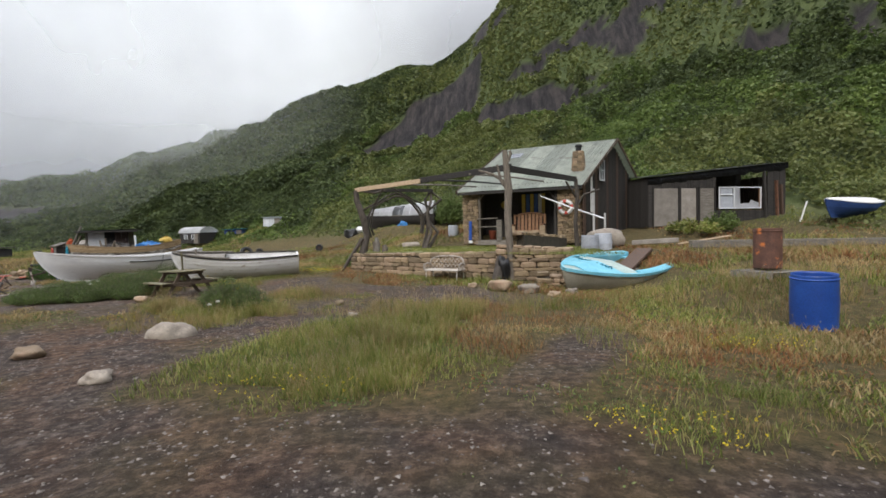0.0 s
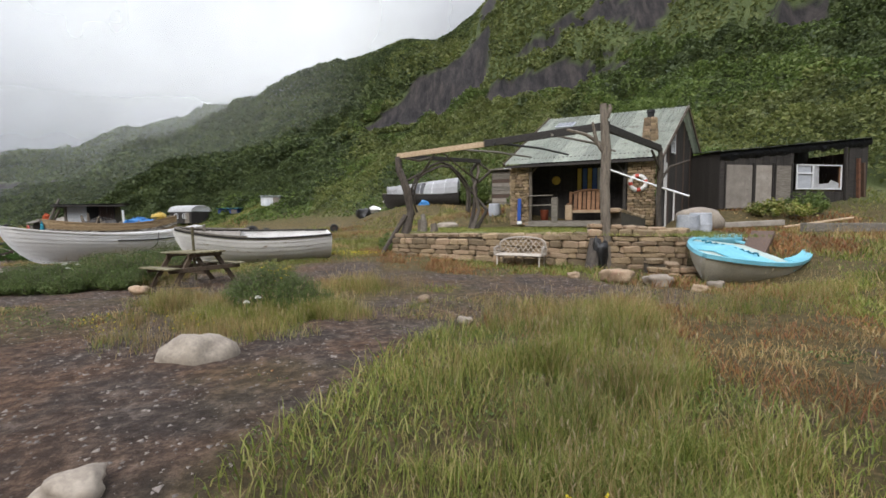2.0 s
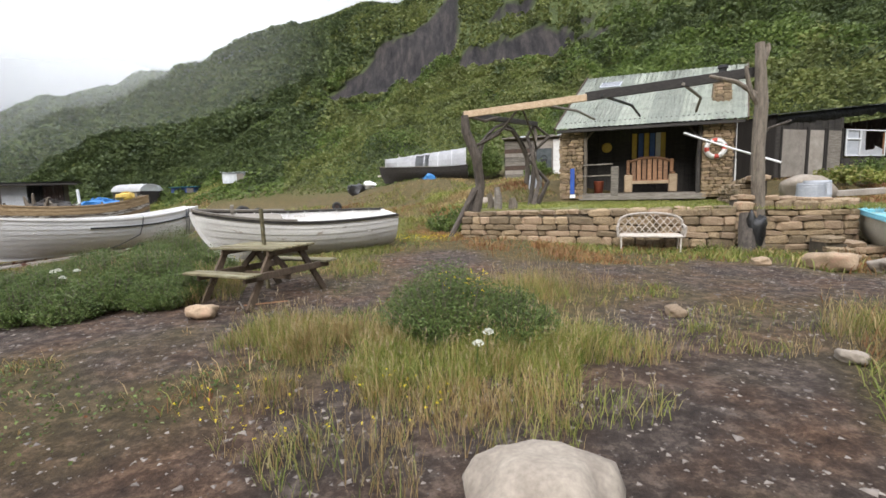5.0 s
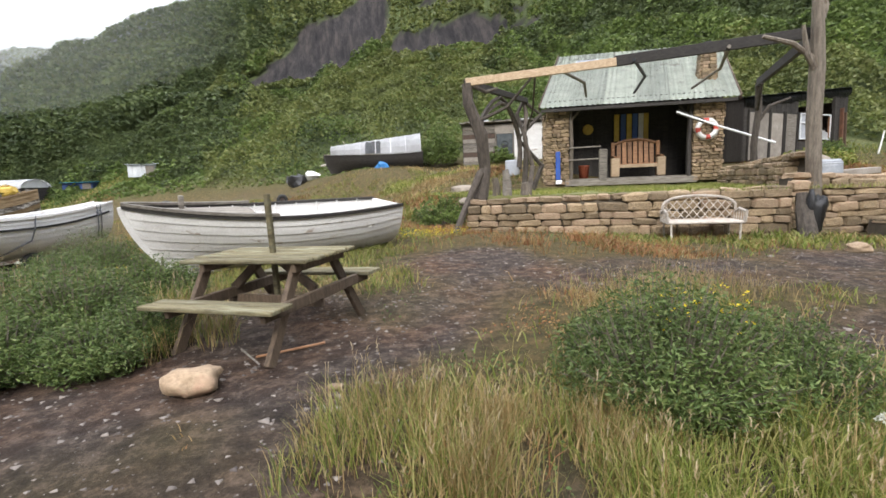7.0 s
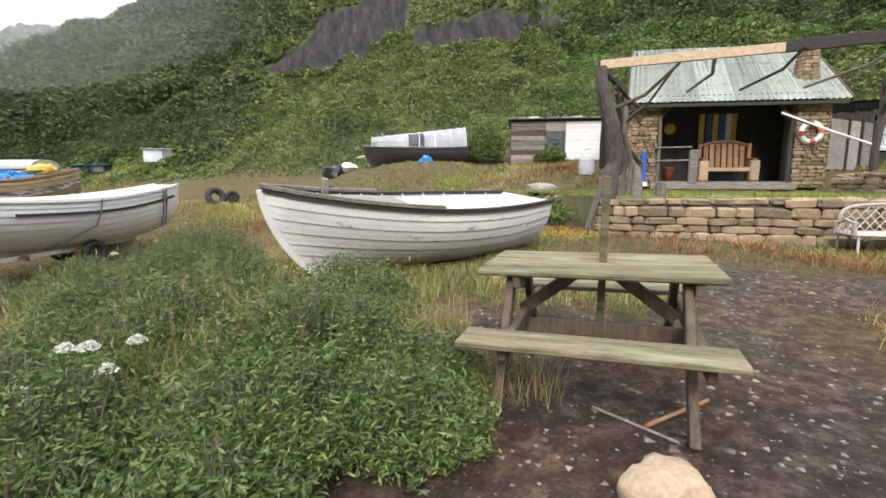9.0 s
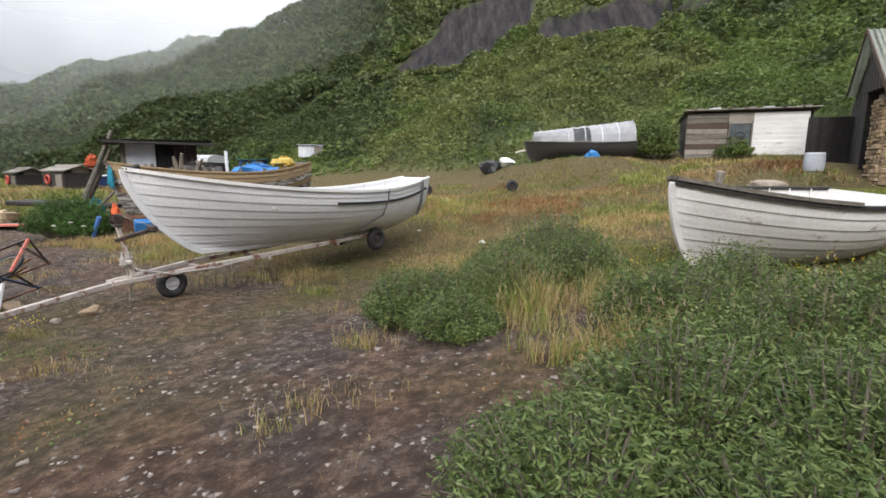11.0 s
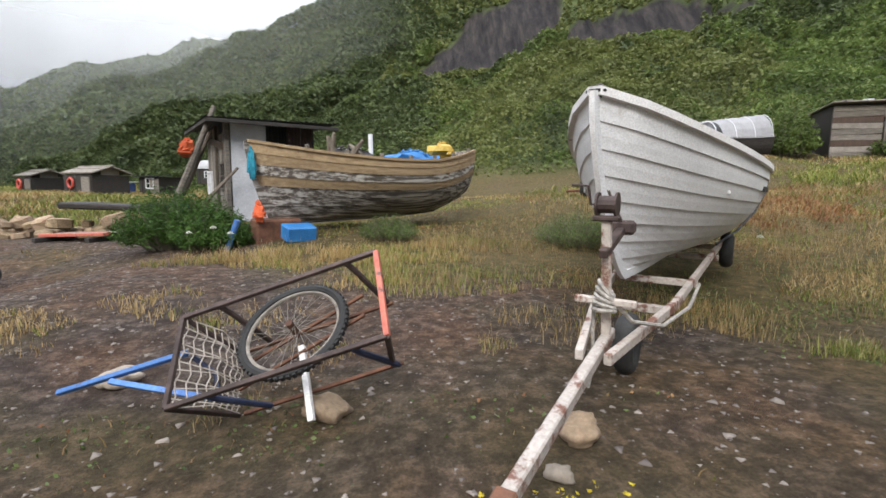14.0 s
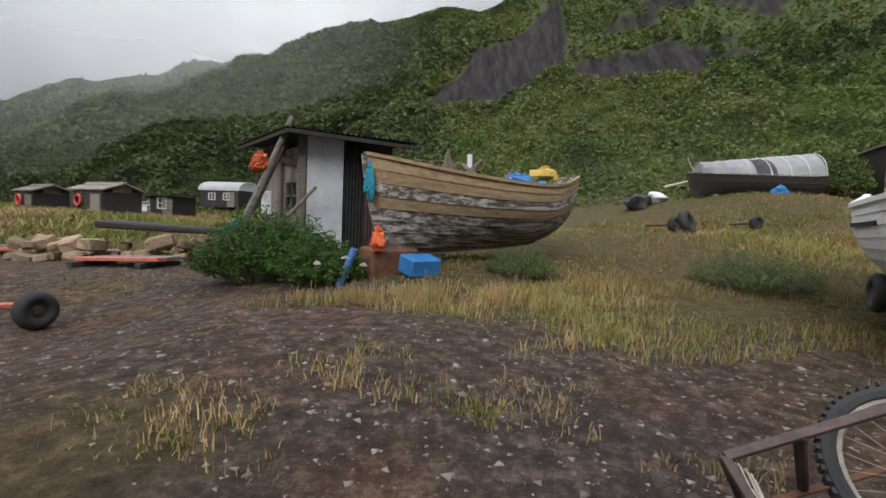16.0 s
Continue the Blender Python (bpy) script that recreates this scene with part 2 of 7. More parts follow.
def beam(bm, a, b, w, h, bevel=0.006, roll=0.0):
    """A square-sawn bar from a to b, w wide and h high."""
    a, b = Vector(a), Vector(b)
    d = b - a
    x = d.normalized()
    up = Vector((0, 0, 1)) if abs(x.z) < 0.98 else Vector((0, 1, 0))
    y = up.cross(x).normalized()
    z = x.cross(y)
    m = Matrix((x, y, z)).transposed().to_4x4()
    m.translation = (a + b) / 2
    add_box(bm, m @ pose(0, 0, 0, roll, 0, 0), d.length, w, h, bevel)


def tube(bm, pts, radii, sides=8, caps=True, wobble=0.0):
    """A round bar through the points; radii is one number or one for each point."""
    pts = [Vector(p) for p in pts]
    if not isinstance(radii, (list, tuple)):
        radii = [radii] * len(pts)
    rings, side = [], None
    for i, p in enumerate(pts):
        d = (pts[min(i + 1, len(pts) - 1)] - pts[max(i - 1, 0)]).normalized()
        if side is None:
            side = d.orthogonal().normalized()
        side = (side - d * side.dot(d)).normalized()
        up = d.cross(side)
        ring = []
        for k in range(sides):
            a = 2 * math.pi * k / sides
            r = radii[i] * (1 + (random.uniform(-wobble, wobble) if wobble else 0))
            ring.append(bm.verts.new(p + (side * math.cos(a) + up * math.sin(a)) * r))
        rings.append(ring)
    for r0, r1 in zip(rings, rings[1:]):
        for k in range(sides):
            bm.faces.new((r0[k], r0[(k + 1) % sides], r1[(k + 1) % sides], r1[k]))
    if caps:
        bm.faces.new(rings[0][::-1])
        bm.faces.new(rings[-1])


def lathe(bm, m, profile, sides=24):
    """A turned shape: (radius, height) pairs about the z axis of the pose m."""
    rings = []
    for r, z in profile:
        rings.append([bm.verts.new(m @ Vector((r * math.cos(2 * math.pi * k / sides), r * math.sin(2 * math.pi * k / sides), z))) for k in range(sides)])
    for r0, r1 in zip(rings, rings[1:]):
        for k in range(sides):
            bm.faces.new((r0[k], r0[(k + 1) % sides], r1[(k + 1) % sides], r1[k]))
    return rings


def torus(bm, m, big, small, seg=28, sides=8, start=0.0, turn=1.0, flat=1.0):
    rings = []
    n = seg if turn >= 1 else seg + 1
    for i in range(n):
        a = 2 * math.pi * (start + turn * i / seg)
        ring = []
        for k in range(sides):
            b = 2 * math.pi * k / sides
            r = big + small * math.cos(b)
            ring.append(bm.verts.new(m @ Vector((r * math.cos(a), r * math.sin(a), small * flat * math.sin(b)))))
        rings.append(ring)
    pairs = list(zip(rings, rings[1:])) + ([(rings[-1], rings[0])] if turn >= 1 else [])
    for r0, r1 in pairs:
        for k in range(sides):
            bm.faces.new((r0[k], r1[k], r1[(k + 1) % sides], r0[(k + 1) % sides]))


def blob(bm, m, sx, sy, sz, rough=0.18, subdiv=2, flat=0.0, seed=0.0):
    """An uneven rounded stone."""
    g = bmesh.ops.create_icosphere(bm, subdivisions=subdiv, radius=1.0)
    off = Vector((seed * 7.3, seed * 3.1, seed * 5.7))
    for v in g["verts"]:
        p = v.co.copy()
        k = 1 + rough * 2 * noise.noise(p * 1.3 + off) + rough * noise.noise(p * 3.1 + off)
        q = Vector((math.copysign(abs(p.x) ** 0.8, p.x), math.copysign(abs(p.y) ** 0.8, p.y), math.copysign(abs(p.z) ** 0.75, p.z))) * k
        q.z = max(q.z, -1 + flat)
        v.co = m @ Vector((q.x * sx, q.y * sy, q.z * sz))


def mesh_of(name, bm, material, smooth=False):
    bmesh.ops.recalc_face_normals(bm, faces=bm.faces)
    me = bpy.data.meshes.new(name)
    bm.to_mesh(me)
    bm.free()
    me.materials.append(material)
    if smooth:
        me.polygons.foreach_set("use_smooth", np.ones(len(me.polygons), bool))
    return me


def part(name, bm, material, parent=None, label="", smooth=False):
    ob = new(name, mesh_of(name, bm, material, smooth))
    if parent is not None:
        ob.parent = parent
    if label:
        tagged(ob, label)
    return ob


def thing(name, m, label, category, group="", kind=""):
    """The Empty at a thing's base."""
    ob = new(name)
    ob.matrix_world = m
    ob.empty_display_size = 0.2
    return tagged(ob, label, category, group, kind)


def soup(name, verts, faces, material, parent=None, smooth=False):
    """A mesh from numpy arrays: verts (n, 3), faces (m, k) with k = 3 or 4."""
    me = bpy.data.meshes.new(name)
    n, k = faces.shape
    me.vertices.add(len(verts))
    me.vertices.foreach_set("co", np.ascontiguousarray(verts, dtype=np.float32).ravel())
    me.loops.add(n * k)
    me.loops.foreach_set("vertex_index", np.ascontiguousarray(faces, dtype=np.int32).ravel())
    me.polygons.add(n)
    me.polygons.foreach_set("loop_start", np.arange(0, n * k, k, dtype=np.int32))
    if smooth:
        me.polygons.foreach_set("use_smooth", np.ones(n, bool))
    me.update(calc_edges=True)
    me.materials.append(material)
    ob = new(name, me)
    if parent is not None:
        ob.parent = parent
    return ob


rng = np.random.default_rng(7)


# ---- the lie of the land ----
def lattice(ix, iy, seed):
    h = (ix * 374761393 + iy * 668265263 + seed * 974634777) & 0x7FFFFFFF
    h = ((h ^ (h >> 13)) * 1274126177) & 0x7FFFFFFF
    return ((h ^ (h >> 16)) & 0xFFFF) / 65535.0


def vnoise(x, y, scale, seed=0, octaves=1):
    """Smooth value noise, 0 to 1, on arrays."""
    total, amp, norm = 0.0, 1.0, 0.0
    for o in range(octaves):
        px, py = np.asarray(x) / scale + 137.3, np.asarray(y) / scale + 91.7
        ix, iy = np.floor(px).astype(np.int64), np.floor(py).astype(np.int64)
        fx, fy = px - ix, py - iy
        fx, fy = fx * fx * (3 - 2 * fx), fy * fy * (3 - 2 * fy)
        a, b = lattice(ix, iy, seed + o), lattice(ix + 1, iy, seed + o)
        c, d = lattice(ix, iy + 1, seed + o), lattice(ix + 1, iy + 1, seed + o)
        total = total + amp * ((a * (1 - fx) + b * fx) * (1 - fy) + (c * (1 - fx) + d * fx) * fy)
        norm, amp, scale = norm + amp, amp * 0.5, scale * 0.5
    return total / norm


# spot heights of the flat: x, y, z
SPOTS = np.array([
    (0, -1, .2), (6, 8.7, -.2), (-5, 7.5, -.08), (1.5, 14.2, .05), (-1, 14.6, .08), (-4.5, 17.4, .22), (3.3, 12.4, -.1), (-8, 11.6, .04), (-9.4, 14.6, .10),
    (-7, 16.5, .22), (-14.6, 17.5, -.62), (-17.7, 16.4, -.56), (-19.2, 16.1, -.78), (-20.4, 20.3, -.42), (-19.5, 23.5, -.08), (-24, 24.5, -.52), (-28, 26, -.7), (-12.5, 27.4, .5),
    (-8.2, 28.8, .62), (-5, 33, 2.0), (0, 27.5, 1.9), (10, 25.5, 1.7), (7.3, 11.5, .45), (13, 18.5, .75), (-19, 12, -.8), (-8, 4, -.35), (6, 18.5, 1.0), (2, 33, 2.2), (-34, 34, .15), (-24.6, 20.6, -1.0)])
# the hill by bearing from the middle of the flat: foot, top of the green bank, top of the bare shale, skyline, each as distance and height
CX, CY = -8.0, 10.0
HILL_AZ = np.array([-180, -100, -78, -60, -48, -42, -37, -31, -26, -22, -19.5, -15, -10, -5, 0, 5, 10, 15, 20, 32, 45, 60, 90, 120, 150])
HILL_R1 = np.array([60, 70, 90, 80, 68, 62, 57, 53, 49, 46, 45, 42, 37, 33, 29, 28, 28.5, 30, 31, 29, 31, 33, 33, 40, 60])
HILL_Z1 = np.array([-3, -3, -2, -1.2, -.6, -.2, 0.2, 1.0, 2.0, 2.8, 3.0, 3.2, 3.0, 2.7, 2.6, 2.9, 3.3, 3.8, 4.2, 3.6, 3.4, 3.0, 2.0, 0, -3])
HILL_R2 = np.array([120, 120, 130, 105, 84, 72, 66, 62, 60, 60, 60, 61, 62, 61, 60, 59, 58, 58, 57, 55, 53, 52, 50, 60, 120])
HILL_Z2 = np.array([-4, -3, 0, 2.5, 4.2, 5.2, 6.2, 7.2, 8.2, 9.2, 10.0, 12.0, 14.0, 14.6, 15.2, 16.0, 16.6, 16.4, 16.2, 16.6, 16.0, 15, 14, 0, -4])
HILL_R3 = np.array([160, 160, 170, 140, 108, 92, 84, 78, 74, 72, 71, 70, 68, 69, 70, 71, 71, 70, 69, 66, 64, 64, 70, 80, 160])
HILL_Z3 = np.array([-4, -3, 4, 8, 10, 11, 12.5, 14, 15.2, 16, 17.5, 19, 20.5, 23.5, 26.5, 30, 32, 32, 31, 32, 31, 30, 24, 0, -4])
HILL_R4 = np.array([220, 220, 210, 165, 132, 116, 106, 98, 92, 88, 86, 84, 84, 84, 84, 84, 85, 90, 96, 104, 110, 116, 120, 130, 220])
HILL_Z4 = np.array([-4, -3, 8.5, 12.5, 14.0, 15.2, 17.2, 19.8, 22.0, 23.4, 25.4, 28.6, 31.4, 34, 34.4, 39.5, 48, 59, 68, 80, 84, 82, 70, 0, -4])


def height(x, y):
    """The height of the ground, on arrays or numbers."""
    x, y = np.asarray(x, float), np.asarray(y, float)
    num, den = 0.0, 0.0
    for sx, sy, sz in SPOTS:
        w = 1.0 / ((x - sx) ** 2 + (y - sy) ** 2 + 2.0) ** 1.6
        num, den = num + w * sz, den + w
    flat = num / den
    r, az = np.hypot(x - CX, y - CY), np.degrees(np.arctan2(x - CX, y - CY))
    r1, z1, r2, z2, r3, z3, r4, z4 = (np.interp(az, HILL_AZ, t) for t in (HILL_R1, HILL_Z1, HILL_R2, HILL_Z2, HILL_R3, HILL_Z3, HILL_R4, HILL_Z4))
    wob = (vnoise(x, y, 22, 3, 3) - 0.5)
    rr = r * (1 + 0.10 * wob)
    s = np.clip((rr - r1) / (r2 - r1), 0, 1)
    z = z1 + (z2 - z1) * s ** 1.15
    s3 = np.clip((rr - r2) / (r3 - r2), 0, 1)
    z = z + (z3 - z2) * s3 ** 1.3
    s4 = np.clip((rr - r3) / (r4 - r3), 0, 1)
    z = z + (z4 - z3) * np.sin(s4 * math.pi / 2)
    k = np.clip((rr - (r1 - 9)) / 11, 0, 1)
    k = k * k * (3 - 2 * k)
    out = flat * (1 - k) + z * k
    far = np.clip((r - 26) / 30, 0, 1)
    gully = np.abs(vnoise(az * 3.0, r * 0.25, 6, 15, 3) - 0.5)
    out = out + np.clip((rr - r2 + 2) / 8, 0, 1) * np.clip((r3 + 8 - rr) / 10, 0, 1) * np.clip((az + 12) / 10, 0, 1) * (1.8 - 7.0 * gully)
    out = out + far * (1.6 * (vnoise(x, y, 9, 11, 3) - 0.5) + 2.2 * (vnoise(x, y, 30, 12, 2) - 0.5) * np.clip((r - 50) / 40, 0, 1))
    near = 1 - np.clip((r - 30) / 20, 0, 1)
    return out + near * (0.10 * (vnoise(x, y, 2.2, 5, 3) - 0.5) + 0.03 * (vnoise(x, y, 0.35, 8, 2) - 0.5))


def ground_z(x, y):
    return float(height(x, y))


# bare faces on the hill as outlines of bearing and height
SHALE = [((-9.7, 14.2), (-6.2, 17.9), (-3.2, 22.1), (2.2, 26.9), (5.9, 31.3), (7.3, 33), (8.2, 24), (5.5, 19), (0, 14.6), (-5, 13.8)),
         ((5.6, 34), (8, 36), (11.6, 41.5), (10.7, 47), (8, 46), (6.2, 40)),
         ((7.5, 16.6), (14.4, 17.2), (18.9, 17.8), (23.7, 19), (26.2, 20.3), (25.6, 22.4), (18.7, 22), (14.1, 22.4), (8.6, 21.4)),
         ((11, 24.6), (13.7, 28.9), (18, 32.1), (25, 36), (27.7, 41), (38.6, 37), (39.1, 28), (37.3, 30), (30.9, 34), (30.1, 26.7), (25.7, 25.6), (22.5, 29), (18.2, 28.4), (16.7, 25.4)),
         ((38.7, 24), (44.8, 22.8), (44.8, 19.4), (39.7, 21)), ((48, 23), (60, 22), (60, 16.5), (50, 17.4)), ((40, 40), (58, 36), (58, 30), (46, 31))]


def shale_at(x, y):
    """1 where the hill is bare dark shale."""
    x, y = np.asarray(x, float), np.asarray(y, float)
    r, az, z = np.hypot(x - CX, y - CY), np.degrees(np.arctan2(x - CX, y - CY)), height(x, y)
    a = az + 2.6 * (vnoise(x, y, 5, 21, 4) - 0.5)
    h = z + 3.6 * (vnoise(x, y, 4, 27, 4) - 0.5)
    out = np.zeros_like(x)
    for poly in SHALE:
        inside = np.zeros(x.shape, bool)
        for (a0, h0), (a1, h1) in zip(poly, poly[1:] + poly[:1]):
            if h0 != h1:
                inside ^= ((h0 > h) != (h1 > h)) & (a < (a1 - a0) * (h - h0) / (h1 - h0) + a0)
        out = np.maximum(out, inside)
    tufts = (vnoise(x, y, 3.2, 29, 4) > 0.66) & (az > 8)
    coast = (az > -75) & (az < -40) & (z < 7.5) & (r > 84) & (r < 108)
    return np.where(tufts, 0.0, np.maximum(out, coast))


# where the flat is trodden bare: worn strips as ends and half-widths
BARE = [((-6.5, 3.2), (0.8, 3.3), 1.0), ((-8, 1.4), (1.8, 1.9), 1.4), ((-4.8, 4.5), (-3.8, 7.4), 0.9), ((-9, 4), (-5.5, 8.5), 2.0), ((-4, 8.2), (-0.6, 12.6), 1.2), ((-4.6, 13.6), (1.5, 11.2), 1.0), ((-7.9, 10.6), (-8.0, 12.8), 1.25),
        ((-5.2, 14.6), (-7.0, 11.9), 0.9), ((-15, 13.5), (-8.2, 10.2), 1.0), ((-20, 14.6), (-12.5, 13.0), 3.3), ((-24, 20), (-17, 17.3), 2.5), ((-30, 22), (-23, 21.5), 3.5), ((-50, 33), (-30, 25), 3.0),
        ((0.7, 4.2), (2.4, 7.6), 0.6)]


def grassy(x, y):
    """1 where the flat is overgrown, 0 where it is bare earth."""
    bare = np.zeros_like(np.asarray(x, float))
    for (ax, ay), (bx, by), w in BARE:
        t = np.clip(((x - ax) * (bx - ax) + (y - ay) * (by - ay)) / ((bx - ax) ** 2 + (by - ay) ** 2), 0, 1)
        d = np.hypot(x - ax - t * (bx - ax), y - ay - t * (by - ay)) / w
        bare = np.maximum(bare, np.clip(1.55 - d, 0, 1))
    n = vnoise(x, y, 1.6, 31, 4)
    return np.clip(0.5 + (0.64 - bare) * 1.5 + (n - 0.5) * 2.4, 0, 1)


def hill_r1(x, y):
    return np.interp(np.degrees(np.arctan2(x - CX, y - CY)), HILL_AZ, HILL_R1)


def make_ground():
    rad = np.concatenate([np.linspace(0, 16, 140), np.linspace(16.2, 34, 90)[1:], np.linspace(34.5, 130, 160), np.geomspace(135, 1500, 40)])
    az = np.radians(np.linspace(-180, 180, 400, endpoint=False))
    rr, aa = np.meshgrid(rad, az, indexing="ij")
    x, y = CX + rr * np.sin(aa), CY + rr * np.cos(aa)
    z = height(x, y)
    verts = np.stack([x, y, z], -1).reshape(-1, 3)
    n, k = len(rad), len(az)
    i, j = np.meshgrid(np.arange(n - 1), np.arange(k), indexing="ij")
    a, b = i * k + j, i * k + (j + 1) % k
    faces = np.stack([a, a + k, b + k, b], -1).reshape(-1, 4)
    ob = soup("ground", verts, faces, GROUND, smooth=True)
    me = ob.data
    r = np.hypot(x - CX, y - CY)
    hill = np.clip((r - hill_r1(x, y) + 6) / 5, 0, 1)
    me.attributes.new("shale", "FLOAT", "POINT").data.foreach_set("value", shale_at(x, y).ravel().astype(np.float32))
    me.attributes.new("grass", "FLOAT", "POINT").data.foreach_set("value", grassy(x, y).ravel().astype(np.float32))
    me.attributes.new("hill", "FLOAT", "POINT").data.foreach_set("value", hill.ravel().astype(np.float32))
    return tagged(ob, "uneven ground of dark earth and rough grass rising into an overgrown shale hillside", "ground", kind="structure")


def ground_material():
    m, n, l, b = shader("earth_and_turf")
    at = {}
    for name in ("shale", "grass", "hill"):
        at[name] = n.new("ShaderNodeAttribute")
        at[name].attribute_name = name
    big, mid, fine = noise_node(n, l, 0.9, 6), noise_node(n, l, 7, 10, rough=0.75), noise_node(n, l, 55, 8, rough=0.75)
    soil = ramp_node(n, ((0.30, (0.020, 0.0146, 0.0118)), (0.5, (0.070, 0.052, 0.041)), (0.69, (0.20, 0.156, 0.122))))
    l.new(mid.outputs["Fac"], soil.inputs["Fac"])
    reds = ramp_node(n, ((0.42, (0.86, 0.88, 0.92)), (0.64, (1.22, 0.98, 0.80))))
    l.new(big.outputs["Fac"], reds.inputs["Fac"])
    soilc = blend(n, l, soil.outputs["Color"], reds.outputs["Color"], 1.0, "MULTIPLY")
    turf = ramp_node(n, ((0.3, (0.03, 0.026, 0.013)), (0.5, (0.085, 0.068, 0.028)), (0.7, (0.19, 0.125, 0.06))))
    l.new(mid.outputs["Fac"], turf.inputs["Fac"])
    near = blend(n, l, soilc, turf.outputs["Color"], at["grass"].outputs["Fac"])
    veg = ramp_node(n, ((0.3, (0.03, 0.04, 0.018)), (0.55, (0.075, 0.095, 0.035)), (0.75, (0.16, 0.165, 0.07))))
    hn = noise_node(n, l, 0.28, 8, rough=0.75)
    l.new(hn.outputs["Fac"], veg.inputs["Fac"])
    rock = ramp_node(n, ((0.32, (0.009, 0.008, 0.009)), (0.5, (0.027, 0.024, 0.024)), (0.7, (0.062, 0.052, 0.047))))
    rn = noise_node(n, l, 0.8, 10, (1.6, 0.5, 0.15), 0.7)
    l.new(rn.outputs["Fac"], rock.inputs["Fac"])
    far = blend(n, l, veg.outputs["Color"], rock.outputs["Color"], at["shale"].outputs["Fac"])
    col = blend(n, l, near, far, at["hill"].outputs["Fac"])
    g = ramp_node(n, ((0.3, (0.45, 0.45, 0.45)), (0.7, (1.5, 1.5, 1.5))))
    l.new(fine.outputs["Fac"], g.inputs["Fac"])
    l.new(blend(n, l, col, g.outputs["Color"], 0.7, "MULTIPLY"), b.inputs["Base Color"])
    b.inputs["Roughness"].default_value = 0.95
    b.inputs["Specular IOR Level"].default_value = 0.2
    bumped(n, l, b, blend(n, l, mid.outputs["Fac"], fine.outputs["Fac"], 0.45), 1.0, 0.07)
    return m


GROUND = ground_material()
make_ground()



# ---- boats ----
def heading(a, b):
    return math.degrees(math.atan2(b[1] - a[1], b[0] - a[0]))


class Hull:
    """A clinker hull: bow at +x, stern at 0, keel line at z = 0 amidships."""

    def __init__(self, length, beam_w, depth, bow_rise, stern_rise, rake, transom, fore_lift=0.0, aft_lift=0.1, full=0.62):
        self.l, self.b, self.d, self.br, self.sr, self.rake, self.tr, self.fl, self.al, self.full = length, beam_w, depth, bow_rise, stern_rise, rake, transom, fore_lift, aft_lift, full

    def at(self, s, g, side, out=0.0):
        t = s
        w = math.sin(math.pi * min(1.0, (1 - t) / (2 * (1 - 0.42)))) if t > 0.42 else self.tr + (1 - self.tr) * math.sin(math.pi * 0.5 * t / 0.42)
        if t > 0.42:
            w = max(0.0, w) ** (0.75 + 0.5 * max(0.0, 1 - g))
        half = self.b / 2 * w
        top = self.d + self.br * max(0.0, (t - 0.4) / 0.6) ** 2 + self.sr * max(0.0, (0.4 - t) / 0.4) ** 2
        low = self.fl * max(0.0, (t - 0.75) / 0.25) ** 2 + self.al * max(0.0, (0.3 - t) / 0.3) ** 2
        y = half * (math.sin(min(1.0, g) * math.pi / 2) ** self.full)
        z = low + (top - low) * (g ** 1.35 * 0.75 + 0.25 * g)
        x = t * (self.l - self.rake * max(0.0, 1 - g) ** 1.5) - (0 if t > 0.25 else 0.0)
        return Vector((x, side * (y + out), z))

    def strake(self, g0, g1, side, lap=0.014, thick=0.018, n=22):
        bm = bm_new()
        rows = []
        for i in range(n + 1):
            s = i / n
            k = 1 if s < 0.97 else 0.4
            a, b = self.at(s, g0, side, lap * k), self.at(s, g1 + 0.012, side, 0.0)
            c, d = self.at(s, g1 + 0.012, side, -thick * k), self.at(s, g0, side, (lap - thick) * k)
            mid = self.at(s, (g0 + g1) / 2, side, lap * 0.55 * k)
            rows.append([bm.verts.new(p) for p in (a, mid, b, c, d)])
        for r0, r1 in zip(rows, rows[1:]):
            for q in range(5):
                bm.faces.new((r0[q], r1[q], r1[(q + 1) % 5], r0[(q + 1) % 5]))
        bm.faces.new(rows[0])
        bm.faces.new(rows[-1][::-1])
        return bm

    def rail(self, bm, side, s0, s1, w, h, g=1.0, n=20, up=0.0):
        rows = []
        for i in range(n + 1):
            p = self.at(s0 + (s1 - s0) * i / n, g, side)
            iy = -side * w * 0.45
            rows.append([bm.verts.new(p + Vector((0, o, z + up))) for o, z in ((iy, -h / 2), (side * w * 0.55, -h / 2), (side * w * 0.55, h / 2), (iy, h / 2))])
        for r0, r1 in zip(rows, rows[1:]):
            for q in range(4):
                bm.faces.new((r0[q], r1[q], r1[(q + 1) % 4], r0[(q + 1) % 4]))
        bm.faces.new(rows[0])
        bm.faces.new(rows[-1][::-1])

    def stem(self, bm, w=0.05, out=0.05, n=14):
        pts = [self.at(1, i / n, 1) for i in range(n + 1)]
        keel = [self.at(s, 0, 1) for s in (0.0, 0.2, 0.4, 0.6, 0.8, 0.9)]
        line = [Vector((p.x, 0, p.z)) for p in keel + pts]
        rows = []
        for i, p in enumerate(line):
            d = (line[min(i + 1, len(line) - 1)] - line[max(i - 1, 0)]).normalized()
            nrm = Vector((d.z, 0, -d.x))
            rows.append([bm.verts.new(p + nrm * o + Vector((0, y, 0))) for o, y in ((-0.02, -w / 2), (out, -w / 3), (out, w / 3), (-0.02, w / 2))])
        for r0, r1 in zip(rows, rows[1:]):
            for q in range(4):
                bm.faces.new((r0[q], r1[q], r1[(q + 1) % 4], r0[(q + 1) % 4]))
        bm.faces.new(rows[0])
        bm.faces.new(rows[-1][::-1])

